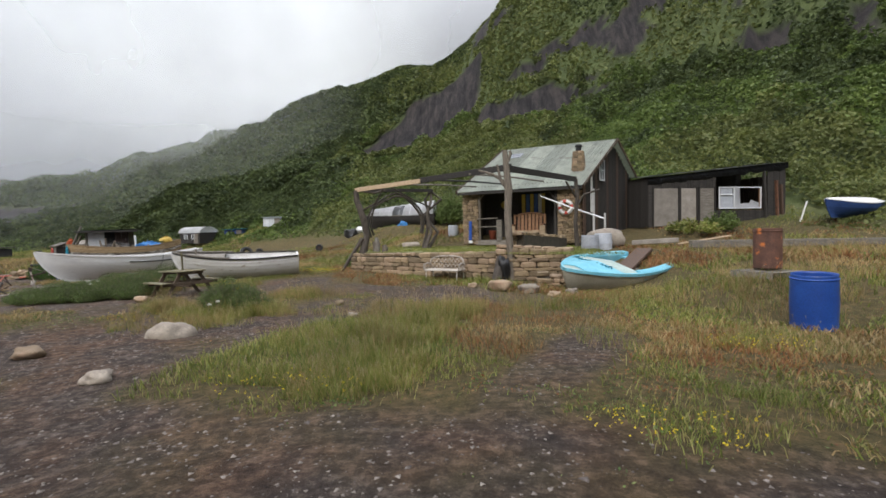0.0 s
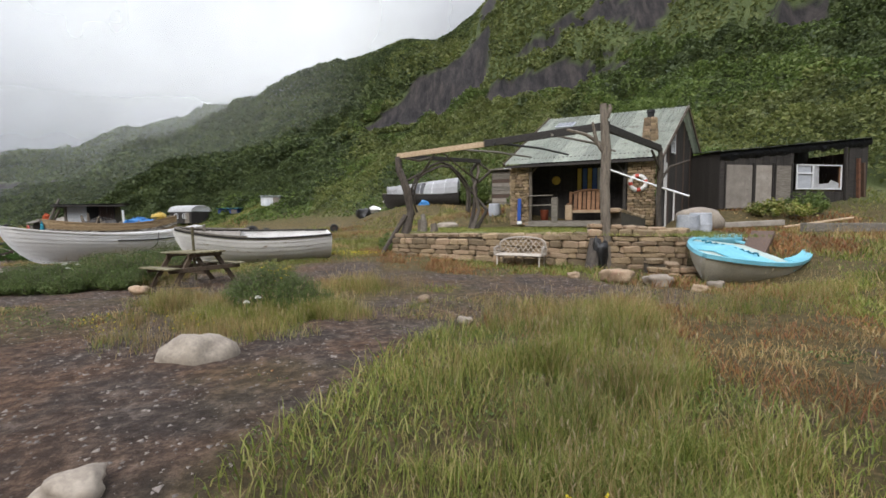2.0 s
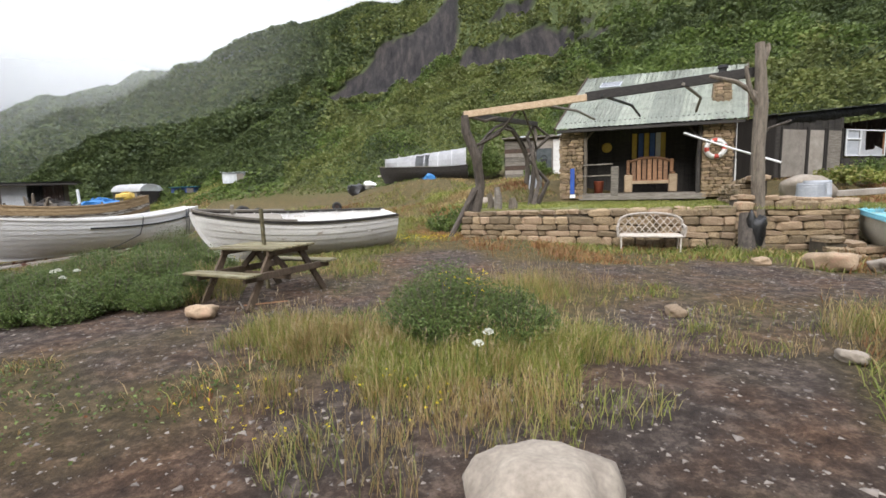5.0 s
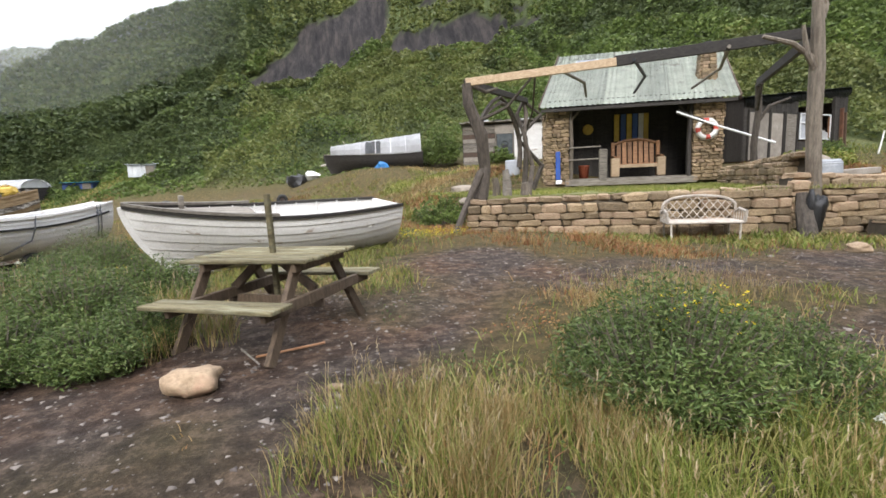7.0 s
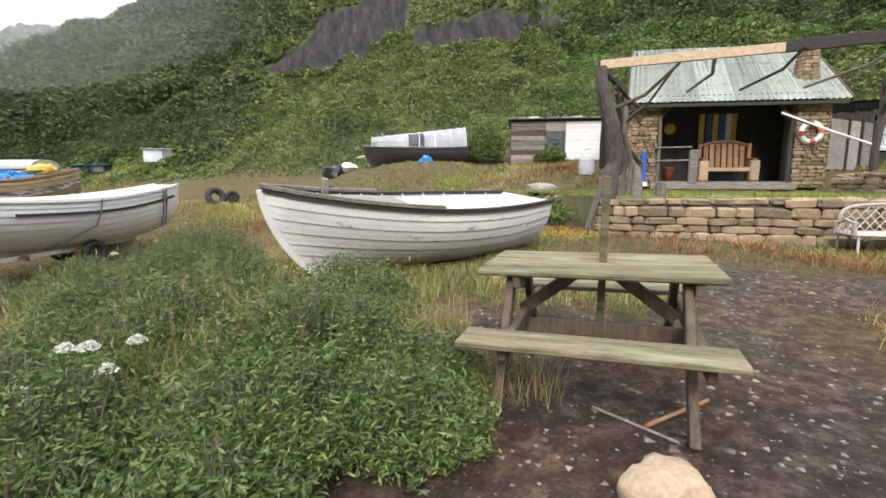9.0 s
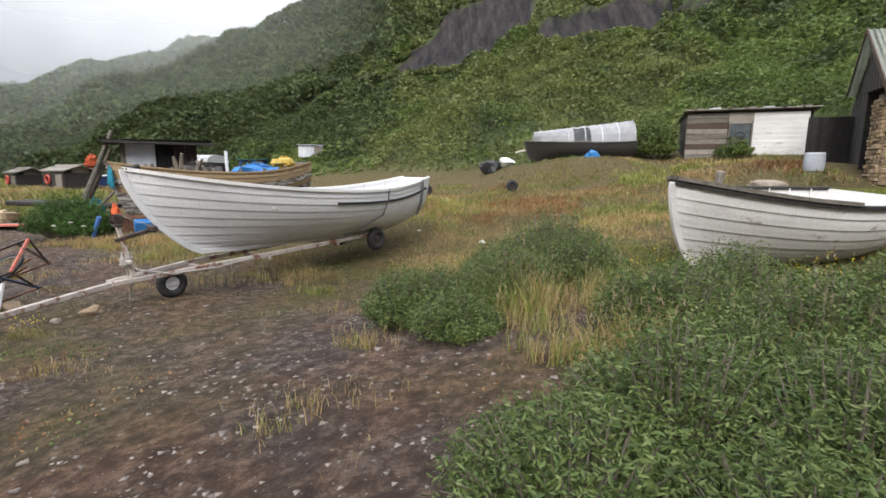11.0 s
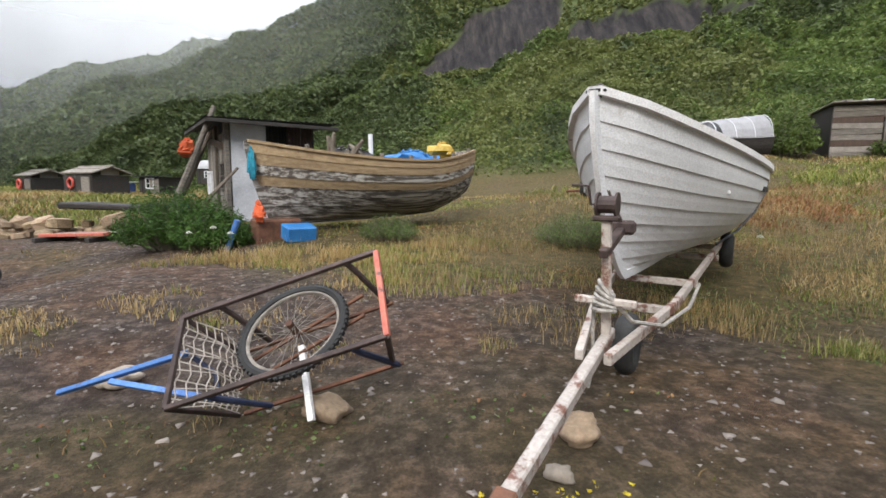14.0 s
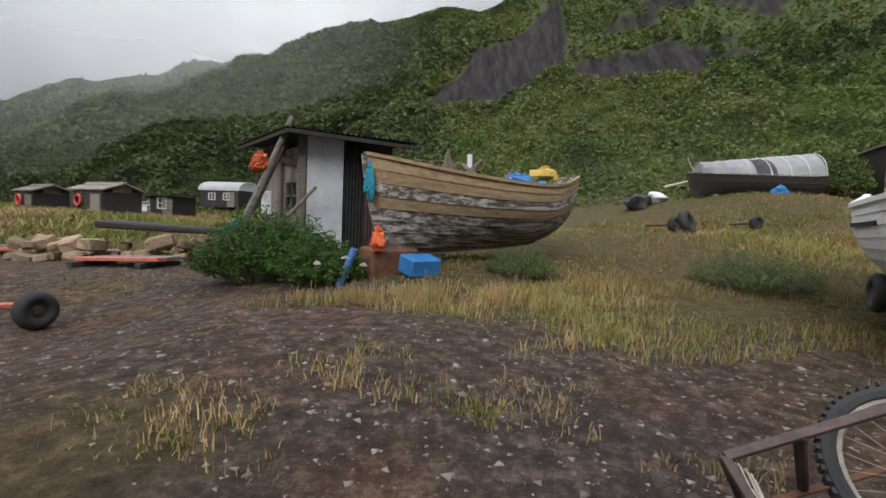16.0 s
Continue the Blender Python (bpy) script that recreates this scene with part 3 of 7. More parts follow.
    def transom(self, bm, thick=0.04, n=10):
        out = []
        for dx in (-0.01, thick):
            ring = [self.at(0, i / n, -1) for i in range(n, -1, -1)] + [self.at(0, i / n, 1) for i in range(1, n + 1)]
            out.append([bm.verts.new(p + Vector((dx, 0, 0))) for p in ring])
        k = len(out[0])
        bm.faces.new(out[0])
        bm.faces.new(out[1][::-1])
        for q in range(k):
            bm.faces.new((out[0][q], out[1][q], out[1][(q + 1) % k], out[0][(q + 1) % k]))

    def plank_across(self, bm, s, width, g, thick=0.03):
        a, b = self.at(s, g, -1), self.at(s, g, 1)
        beam(bm, a, b, width, thick, 0.004)

    def deck(self, bm, s0, s1, g=0.97, n=10, drop=0.0, crown=0.05):
        rows = []
        for i in range(n + 1):
            s = s0 + (s1 - s0) * i / n
            a, b = self.at(s, g, -1, -0.02), self.at(s, g, 1, -0.02)
            m = (a + b) / 2 + Vector((0, 0, crown * (b - a).length))
            rows.append([bm.verts.new(p - Vector((0, 0, drop))) for p in (a, m, b)] + [bm.verts.new(p - Vector((0, 0, drop + 0.025))) for p in (b, m, a)])
        for r0, r1 in zip(rows, rows[1:]):
            for q in range(6):
                bm.faces.new((r0[q], r1[q], r1[(q + 1) % 6], r0[(q + 1) % 6]))
        bm.faces.new(rows[0])
        bm.faces.new(rows[-1][::-1])


def clinker_boat(name, m, hull, strakes, paint, label, inside, rail_mat, thwarts=(), patch=None):
    boat = thing(name, m, label, "boat")
    edges = [(i / strakes) ** 0.85 for i in range(strakes + 1)]
    for side in (-1, 1):
        for i in range(strakes):
            mat_i = patch(i, side) if patch else paint
            part("plank", hull.strake(edges[i], edges[i + 1], side), mat_i, boat)
        bm = bm_new()
        hull.rail(bm, side, 0.0, 1.0, 0.07, 0.05)
        part("gunwale", bm, rail_mat, boat)
    bm = bm_new()
    hull.stem(bm)
    part("stem_and_keel", bm, paint if not patch else PEELED, boat)
    bm = bm_new()
    hull.transom(bm)
    part("transom", bm, paint, boat)
    for s in thwarts:
        bm = bm_new()
        hull.plank_across(bm, s, 0.2, 0.72)
        part("thwart", bm, inside, boat)
    for i in range(9):
        s = 0.08 + 0.09 * i
        bm = bm_new()
        tube(bm, [hull.at(s, g / 8, -1, -0.03) for g in range(8, 0, -1)] + [hull.at(s, g / 8, 1, -0.03) for g in range(1, 9)], 0.012, 5)
        part("rib", bm, inside, boat)
    return boat


def ground_pose(x, y, yaw=0.0, dz=0.0, rx=0.0, ry=0.0):
    return pose(x, y, ground_z(x, y) + dz, rx, ry, yaw)


# white boat on the trailer
A_BOW, A_STERN = (-16.83, 16.62), (-13.1, 21.4)
A_YAW = heading(A_STERN, A_BOW)
hullA = Hull(6.02, 1.75, 0.90, 0.32, 0.26, 0.95, 0.45, 0.02, 0.34)
poseA = pose(A_STERN[0], A_STERN[1], 0.0, 0, 0, A_YAW)
boatA = clinker_boat("fishing_boat", poseA, hullA, 8, WHITE_PAINT, "white clinker-built rowing boat resting on a boat trailer", WHITE_DIRTY, WHITE_DIRTY, (0.25, 0.5, 0.7))
for side in (-1, 1):
    bm = bm_new()
    hullA.rail(bm, side, 0.02, 0.52, 0.05, 0.045, 0.80, up=0.0)
    part("rubbing_strake", bm, BLACK_TAR, boatA, "blackened rubbing strip")
bm = bm_new()
add_box(bm, pose(5.96, 0, 1.22), 0.13, 0.12, 0.07, 0.03)
add_box(bm, pose(5.88, 0.0, 1.23, 0, 20, 30), 0.18, 0.06, 0.09, 0.02)
part("stemhead_fender", bm, DARK_WOOD, boatA)
bm = bm_new()
pts = [hullA.at(0.30, 1.02, 1, 0.03), hullA.at(0.31, 0.8, 1, 0.05), hullA.at(0.33, 0.55, 1, 0.05), hullA.at(0.42, 0.3, 1, 0.07), hullA.at(0.50, 0.1, 1, 0.16)]
tube(bm, pts, 0.014, 6)
part("mooring_rope", bm, ROPE_DARK, boatA, "grey rope hanging over the side")
bm = bm_new()
for s in (0.06, 0.075):
    tube(bm, [hullA.at(s, 1.03, 1, 0.03), hullA.at(s, 0.8, 1, 0.05), hullA.at(s, 0.5, 1, 0.06), hullA.at(s, 0.2, 1, 0.1)], 0.013, 6)
torus(bm, Matrix.Translation(hullA.at(0.07, 0.86, 1, 0.05)) @ pose(0, 0, 0, 90, 0, 0), 0.05, 0.014, 14, 6)
part("mooring_rope", bm, ROPE_DARK, boatA, "grey rope hanging over the side")


def wheel_parts(parent, m, radius, width, rim_mat=WHITE_PAINT, spokes=0):
    """A road wheel: the axle is the y axis of the pose m."""
    bm = bm_new()
    torus(bm, m @ pose(0, 0, 0, 90), radius - width / 2, width / 2, 28, 10, flat=1.15)
    w = part("wheel", bm, RUBBER, parent, "black rubber tyre", smooth=True)
    bm = bm_new()
    rings = lathe(bm, m @ pose(0, 0, 0, 90), [(0.02, width * 0.34), (radius * 0.18, width * 0.34), (radius * 0.26, width * 0.18), (radius * 0.5, width * 0.18), (radius - width * 0.82, width * 0.4),
                                              (radius - width * 0.8, -width * 0.4), (radius * 0.3, -width * 0.2), (0.02, -width * 0.2)], 20)
    bm.faces.new(rings[0])
    bm.faces.new(rings[-1][::-1])
    part("rim", bm, rim_mat, w)
    return w


def boat_trailer():
    # local frame: x from the hitch towards the stern
    hx, hy = -17.72, 15.12
    yaw = heading((hx, hy), (-14.15, 20.1))
    gz = -0.58
    t = thing("boat_trailer", pose(hx, hy, gz, 0, 0, yaw), "rust-streaked cream steel boat trailer with a hand winch", "trailer")
    bm = bm_new()
    beam(bm, (0.25, 0, 0.14), (1.85, 0, 0.37), 0.06, 0.07, 0.008)
    part("drawbar", bm, TRAILER_PAINT, t)
    bm = bm_new()
    beam(bm, (0.13, 0, 0.10), (0.36, 0, 0.165), 0.085, 0.075, 0.01)
    add_box(bm, pose(0.12, 0, 0.075), 0.13, 0.10, 0.055, 0.02)
    part("coupling", bm, RUST, t, "rusted hitch coupling")
    for side in (-1, 1):
        bm = bm_new()
        beam(bm, (1.45, side * 0.075, 0.33), (2.6, side * 0.27, 0.42), 0.045, 0.065, 0.006)
        beam(bm, (2.6, side * 0.27, 0.42), (6.0, side * 0.46, 0.60), 0.045, 0.07, 0.006)
        part("side_rail", bm, TRAILER_PAINT, t)
    for x, z in ((2.62, 0.37), (3.6, 0.42), (5.0, 0.5), (5.95, 0.53)):
        bm = bm_new()
        beam(bm, (x, -0.27 - 0.08 * (x - 2.6), z), (x, 0.27 + 0.08 * (x - 2.6), z), 0.06, 0.06)
        part("cross_bar", bm, TRAILER_PAINT, t)
    bm = bm_new()
    beam(bm, (1.74, 0, 0.36), (1.60, 0, 1.08), 0.05, 0.05, 0.006)
    post = part("winch_post", bm, TRAILER_PAINT, t)
    bm = bm_new()
    beam(bm, (1.66, -0.17, 0.60), (1.66, 0.17, 0.60), 0.04, 0.04)
    part("cross_bar", bm, TRAILER_PAINT, t)
    bm = bm_new()
    beam(bm, (1.56, 0, 0.88), (1.98, 0, 0.98), 0.05, 0.05)
    add_box(bm, pose(2.02, 0, 1.0), 0.09, 0.16, 0.09, 0.02)
    part("bow_stop", bm, STEEL_DARK, t)
    bm = bm_new()
    for y in (-0.05, 0.05):
        lathe(bm, pose(1.60, y, 1.15, 90), [(0.0, 0.006), (0.068, 0.006), (0.068, -0.006), (0.0, -0.008)], 18)
    lathe(bm, pose(1.60, 0, 1.15, 90), [(0.048, 0.05), (0.048, -0.05)], 12)
    add_box(bm, pose(1.60, 0.0, 1.075), 0.09, 0.14, 0.03, 0.008)
    w = part("winch", bm, STEEL_DARK, t, "rusty hand winch drum")
    bm = bm_new()
    tube(bm, [(1.60, 0.05, 1.15), (1.60, 0.09, 1.15), (1.57, 0.10, 1.25), (1.57, 0.19, 1.255)], 0.008, 6)
    part("crank_handle", bm, STEEL_DARK, w)
    bm = bm_new()
    tube(bm, [(1.60, 0.0, 1.23), (1.75, 0.0, 1.15), (2.0, 0.0, 1.04)], 0.008, 5)
    for k in range(5):
        torus(bm, pose(1.655 + 0.006 * k, 0, 0.55 + 0.03 * k, 12 * k, 8, 0), 0.06, 0.013, 14, 6)
    tube(bm, [(1.66, -0.07, 0.58), (1.75, -0.14, 0.48), (2.1, -0.26, 0.39), (2.7, -0.36, 0.40), (3.3, -0.38, 0.47)], 0.013, 6)
    tube(bm, [(1.66, 0.06, 0.6), (1.70, 0.07, 0.4), (1.72, 0.06, 0.2), (1.70, 0.08, 0.05)], 0.011, 6)
    part("lashing_rope", bm, ROPE_MAT, t, "knotted pale rope")
    wheel_parts(t, pose(2.2, -0.04, 0.21), 0.21, 0.12)
    for side in (-1, 1):
        wheel_parts(t, pose(5.95, side * 0.52, 0.50), 0.23, 0.14, STEEL_DARK)
    return t


boat_trailer()

# white boat lying on the grass
B_BOW, B_STERN = (-10.22, 15.30), (-6.42, 16.98)
hullB = Hull(4.15, 1.75, 0.86, 0.20, 0.02, 0.66, 0.62, 0.02, 0.12)
poseB = pose(B_STERN[0], B_STERN[1], 0.13, -6, 0.6, heading(B_STERN, B_BOW))
boatB = clinker_boat("rowing_boat", poseB, hullB, 7, WHITE_DIRTY, "old white clinker rowing boat with worn paint lying on the grass", WHITE_DIRTY, DARK_WOOD, (0.2, 0.42))
bm = bm_new()
hullB.deck(bm, 0.60, 0.985, 0.985)
part("foredeck", bm, GREY_WOOD, boatB, "bleached grey board foredeck")
for side in (-1, 1):
    bm = bm_new()
    hullB.rail(bm, side, 0.55, 1.0, 0.10, 0.04, 1.0, up=0.045)
    part("capping", bm, GREY_WOOD, boatB)
bm = bm_new()
add_box(bm, pose(3.42, 0.0, 1.06), 0.07, 0.07, 0.24, 0.01)
part("mooring_bitt", bm, GREY_WOOD, boatB)


# peeling wooden boat by the fisherman's shed
def patchC(i, side):
    return (PEELED, PEELED, PEELED, PEELED, BARE_PLANK, PEELED, BARE_PLANK, BARE_PLANK)[i]


C_BOW, C_STERN = (-20.62, 22.2), (-16.72, 25.45)
hullC = Hull(5.1, 1.85, 1.12, 0.32, 0.28, 0.42, 0.55, 0.0, 0.35)
poseC = pose(C_STERN[0], C_STERN[1], 0.19, 0, 2.1, heading(C_STERN, C_BOW))
boatC = clinker_boat("derelict_boat", poseC, hullC, 8, PEELED, "derelict wooden fishing boat with peeling paint propped on the ground", GREY_WOOD, BARE_PLANK, (0.3, 0.55), patchC)
bm = bm_new()
hullC.deck(bm, 0.84, 0.985, 0.93)
part("foredeck", bm, GREY_WOOD, boatC)
for side in (-1, 1):
    for i in range(7):
        s = 0.05 + 0.13 * i
        bm = bm_new()
        beam(bm, hullC.at(s, 0.9, side, -0.05), hullC.at(s, 1.0, side, -0.05) + Vector((0, 0, 0.10)), 0.07, 0.05)
        part("rib_head", bm, GREY_WOOD, boatC)


def net_heap(name, m, sx, sy, sz, material, label, seed, strands=40):
    """A tangle of netting: looping cords over a low mound."""
    bm = bm_new()
    r = random.Random(seed)
    for _ in range(strands):
        a, k = r.uniform(0, 6.28), r.uniform(0.2, 1)
        pts = []
        for q in range(7):
            a += r.uniform(-0.9, 0.9)
            k = min(1, max(0.05, k + r.uniform(-0.25, 0.25)))
            pts.append(m @ Vector((sx * k * math.cos(a), sy * k * math.sin(a), sz * (1 - k * k) * r.uniform(0.6, 1.1) + 0.015)))
        tube(bm, pts, 0.016, 4)
    blob(bm, m @ pose(0, 0, sz * 0.3), sx * 0.8, sy * 0.8, sz * 0.6, 0.25, 2, seed=seed)
    return tagged(part(name, bm, material), label, "fishing net")


net_heap("fishing_net", poseC @ pose(1.5, 0, 1.0), 0.75, 0.55, 0.38, BLUE_BRIGHT, "heap of bright blue fishing net inside the derelict boat", 3)
net_heap("fishing_net", poseC @ pose(0.7, 0.1, 1.28), 0.38, 0.3, 0.3, YELLOW, "faded yellow oilskin bundle in the derelict boat's stern", 4, 14)
net_heap("fishing_net", poseC @ pose(5.1, 0.3, 0.15), 0.10, 0.12, 0.26, ORANGE, "orange rope coils hung at the boat's bow", 5, 24)
net_heap("fishing_net", poseC @ pose(5.08, 0.08, 0.9), 0.07, 0.09, 0.4, TEAL_NET, "blue-green rope wound round the boat's stem", 6, 20)
net_heap("fishing_net", poseC @ pose(3.0, -0.2, 1.05), 0.8, 0.4, 0.35, DARK_WOOD, "dark heap of pots and cordage in the boat", 8, 40)
bm = bm_new()
for i, (x, y, h, lx, ly) in enumerate(((3.6, .25, .62, .05, .0), (3.2, .1, .55, -.08, .1), (2.9, .3, .5, .1, -.1), (3.45, -.1, .7, .0, .05))):
    tube(bm, [poseC @ Vector((x, y, 0.95)), poseC @ Vector((x + lx, y + ly, 0.95 + h * .6)), poseC @ Vector((x + 2 * lx, y + ly * 3, 0.95 + h))], [0.07, 0.06, 0.03], 7, wobble=0.15)
tagged(part("driftwood_posts", bm, POST_WOOD), "broken driftwood posts standing in the derelict boat", "driftwood")
bm = bm_new()
tube(bm, [poseC @ Vector((2.1, -.7, 1.1)), poseC @ Vector((2.1, -.7, 1.75))], 0.05, 8)
tagged(part("mooring_post", bm, WHITE_PAINT), "short white post beside the derelict boat", "post")


# moulded dinghy with a sky-blue deck
def dinghy():
    bow, stern = (2.62, 12.92), (6.0, 16.2)
    h = Hull(4.75, 2.2, 0.84, 0.08, 0.0, 0.6, 0.82, 0.14, 0.0, 0.5)
    m = pose(stern[0], stern[1], -0.16, -13, 1.5, heading(stern, bow))
    d = thing("dinghy", m, "cream moulded dinghy with flaking sky-blue deck on the grass", "boat")
    bm = bm_new()
    n, k = 24, 10
    for side in (-1, 1):
        rows = [[bm.verts.new(h.at(i / n, (q / k) ** 0.8, side)) for q in range(k + 1)] + [bm.verts.new(h.at(i / n, (q / k) ** 0.8, side, -0.03) + Vector((0, 0, 0.01))) for q in range(k, -1, -1)]
                for i in range(n + 1)]
        for r0, r1 in zip(rows, rows[1:]):
            for q in range(len(r0) - 1):
                bm.faces.new((r0[q], r1[q], r1[q + 1], r0[q + 1]))
    part("hull", bm, CREAM_HULL, d, smooth=True)
    bm = bm_new()
    h.transom(bm, 0.05)
    part("transom", bm, CREAM_HULL, d)
    for side in (-1, 1):
        bm = bm_new()
        h.rail(bm, side, 0.0, 1.0, 0.09, 0.085, 1.0)
        part("gunwale", bm, CYAN_PAINT, d, "blue rubbing band")
        bm = bm_new()
        rows = []
        for i in range(13):
            s = 0.02 + 0.50 * i / 12
            o = h.at(s, 1.0, side)
            rows.append([bm.verts.new(p) for p in (o + Vector((0, 0, 0.05)), o + Vector((0, -side * 0.2, 0.075)), o + Vector((0, -side * 0.24, -0.02)), o + Vector((0, -side * 0.24, -0.26)), o + Vector((0, -side * 0.2, -0.26)), o + Vector((0, -side * 0.03, 0.0)))])
        for r0, r1 in zip(rows, rows[1:]):
            for q in range(6):
                bm.faces.new((r0[q], r1[q], r1[(q + 1) % 6], r0[(q + 1) % 6]))
        bm.faces.new(rows[0])
        bm.faces.new(rows[-1][::-1])
        part("side_deck", bm, CYAN_PAINT, d)
    bm = bm_new()
    h.deck(bm, 0.50, 0.985, 1.0, crown=0.06)
    part("foredeck", bm, GREY_DECK, d, "algae-stained pale foredeck")
    bm = bm_new()
    h.deck(bm, 0.66, 0.9, 1.0, drop=-0.035, crown=0.075)
    part("hatch_rim", bm, CYAN_PAINT, d)
    bm = bm_new()
    h.deck(bm, 0.03, 0.5, 0.42, crown=0.0)
    part("sole", bm, CREAM_HULL, d)
    bm = bm_new()
    h.plank_across(bm, 0.06, 0.34, 0.9, 0.05)
    part("stern_seat", bm, CYAN_PAINT, d)
    for s in (0.26, 0.46):
        bm = bm_new()
        h.plank_across(bm, s, 0.16, 0.82)
        part("thwart", bm, GREY_WOOD if s < .3 else CYAN_PAINT, d)
    bm = bm_new()
    pts = []
    for q in range(60):
        a = q * 0.55
        pts.append(Vector((3.3 + 0.05 * math.cos(a * 2.3), -0.6 + 1.2 * q / 60, 0.98 + 0.02 * math.sin(a * 1.7))))
    tube(bm, pts, 0.02, 5)
    part("rope", bm, TEAL_NET, d, "blue-green rope across the deck")
    bm = bm_new()
    blob(bm, pose(1.3, 0.1, 0.42), 0.4, 0.3, 0.12, 0.4, 2, seed=2)
    part("tarpaulin", bm, GREY_DECK, d)
    bm = bm_new()
    for q in (0.5, 2.8):
        add_box(bm, pose(q, 0, -0.10), 0.18, 1.0, 0.30, 0.02)
    part("chock", bm, DARK_WOOD, d)
    return d


dinghy()


# boat with a tented cover, laid up below the bank
def covered_boat():
    m = pose(-2.7, 33.8, 2.0, 0, 0, heading((-2.7, 33.8), (-8.2, 34.5)))
    h = Hull(5.3, 2.1, 0.95, 0.1, 0.1, 0.4, 0.7, 0.05, 0.1)
    b = clinker_boat("covered_boat", m, h, 6, DARK_WOOD, "dark wooden boat under a pale ribbed cover below the bank", DARK_WOOD, GREY_WOOD)
    bm = bm_new()
    n = 18
    rows = []
    for i in range(n + 1):
        s = 0.02 + 0.90 * i / n
        a, c = h.at(s, 1.0, -1, 0.05), h.at(s, 1.0, 1, 0.05)
        ridge = Vector(((a.x + c.x) / 2, 0, 2.05 - 0.62 * s + (0.025 if i % 2 else 0)))
        sag = 0.10 if i % 2 == 0 else 0.02
        ms = [(a * (1 - k) + ridge * k) + Vector((0, -0.16 * math.sin(k * 3.14), 0.12 * math.sin(k * 3.14) - sag * 0.3)) for k in (0, .3, .6, .85)]
        ns = [(c * (1 - k) + ridge * k) + Vector((0, 0.16 * math.sin(k * 3.14), 0.12 * math.sin(k * 3.14) - sag * 0.3)) for k in (.85, .6, .3, 0)]
        rows.append([bm.verts.new(p) for p in ms + [ridge] + ns])
    for i, (r0, r1) in enumerate(zip(rows, rows[1:])):
        for q in range(len(r0) - 1):
            if 8 <= i <= 10 and q in (5, 6, 7):
                continue
            bm.faces.new((r0[q], r1[q], r1[q + 1], r0[q + 1]))
    bm.faces.new(rows[0])
    bm.faces.new(rows[-1][::-1])
    bmesh.ops.solidify(bm, geom=bm.faces[:], thickness=0.02)
    part("cover", bm, CANVAS, b, "pale grey canvas cover with an opening")
    for i in range(0, n + 1, 3):
        s = 0.02 + 0.90 * i / n
        bm = bm_new()
        ridge = Vector((h.at(s, 1, 1).x, 0, 2.07 - 0.62 * s))
        for side in (-1, 1):
            a = h.at(s, 1.0, side, 0.07)
            tube(bm, [(a * (1 - k) + ridge * k) + Vector((0, side * 0.18 * math.sin(k * 3.14), 0.14 * math.sin(k * 3.14))) for k in (0, .2, .4, .6, .8, 1)], 0.016, 5)
        part("cover_rib", bm, CANVAS, b)
    bm = bm_new()
    blob(bm, pose(2.2, 1.1, 0.25), 0.3, 0.25, 0.3, 0.4, 2, seed=9)
    part("rope_coil", bm, BLUE_BRIGHT, b)
    return b


covered_boat()
# navy boat beyond the black shed
h5 = Hull(3.2, 1.5, 0.6, 0.25, 0.1, 0.4, 0.6)
clinker_boat("laid_up_boat", ground_pose(19.8, 24.4, 200, -0.2), h5, 5, BLUE_HULL, "navy-blue boat with a white cover laid up in the grass", GREY_WOOD, WHITE_PAINT)
bm = bm_new()
h5.deck(bm, 0.02, 0.98, 1.0, crown=0.2)
tagged(part("boat_cover", bm, WHITE_DIRTY), "white sheet stretched over the navy boat", "cover").matrix_world = ground_pose(19.8, 24.4, 200, -0.17)



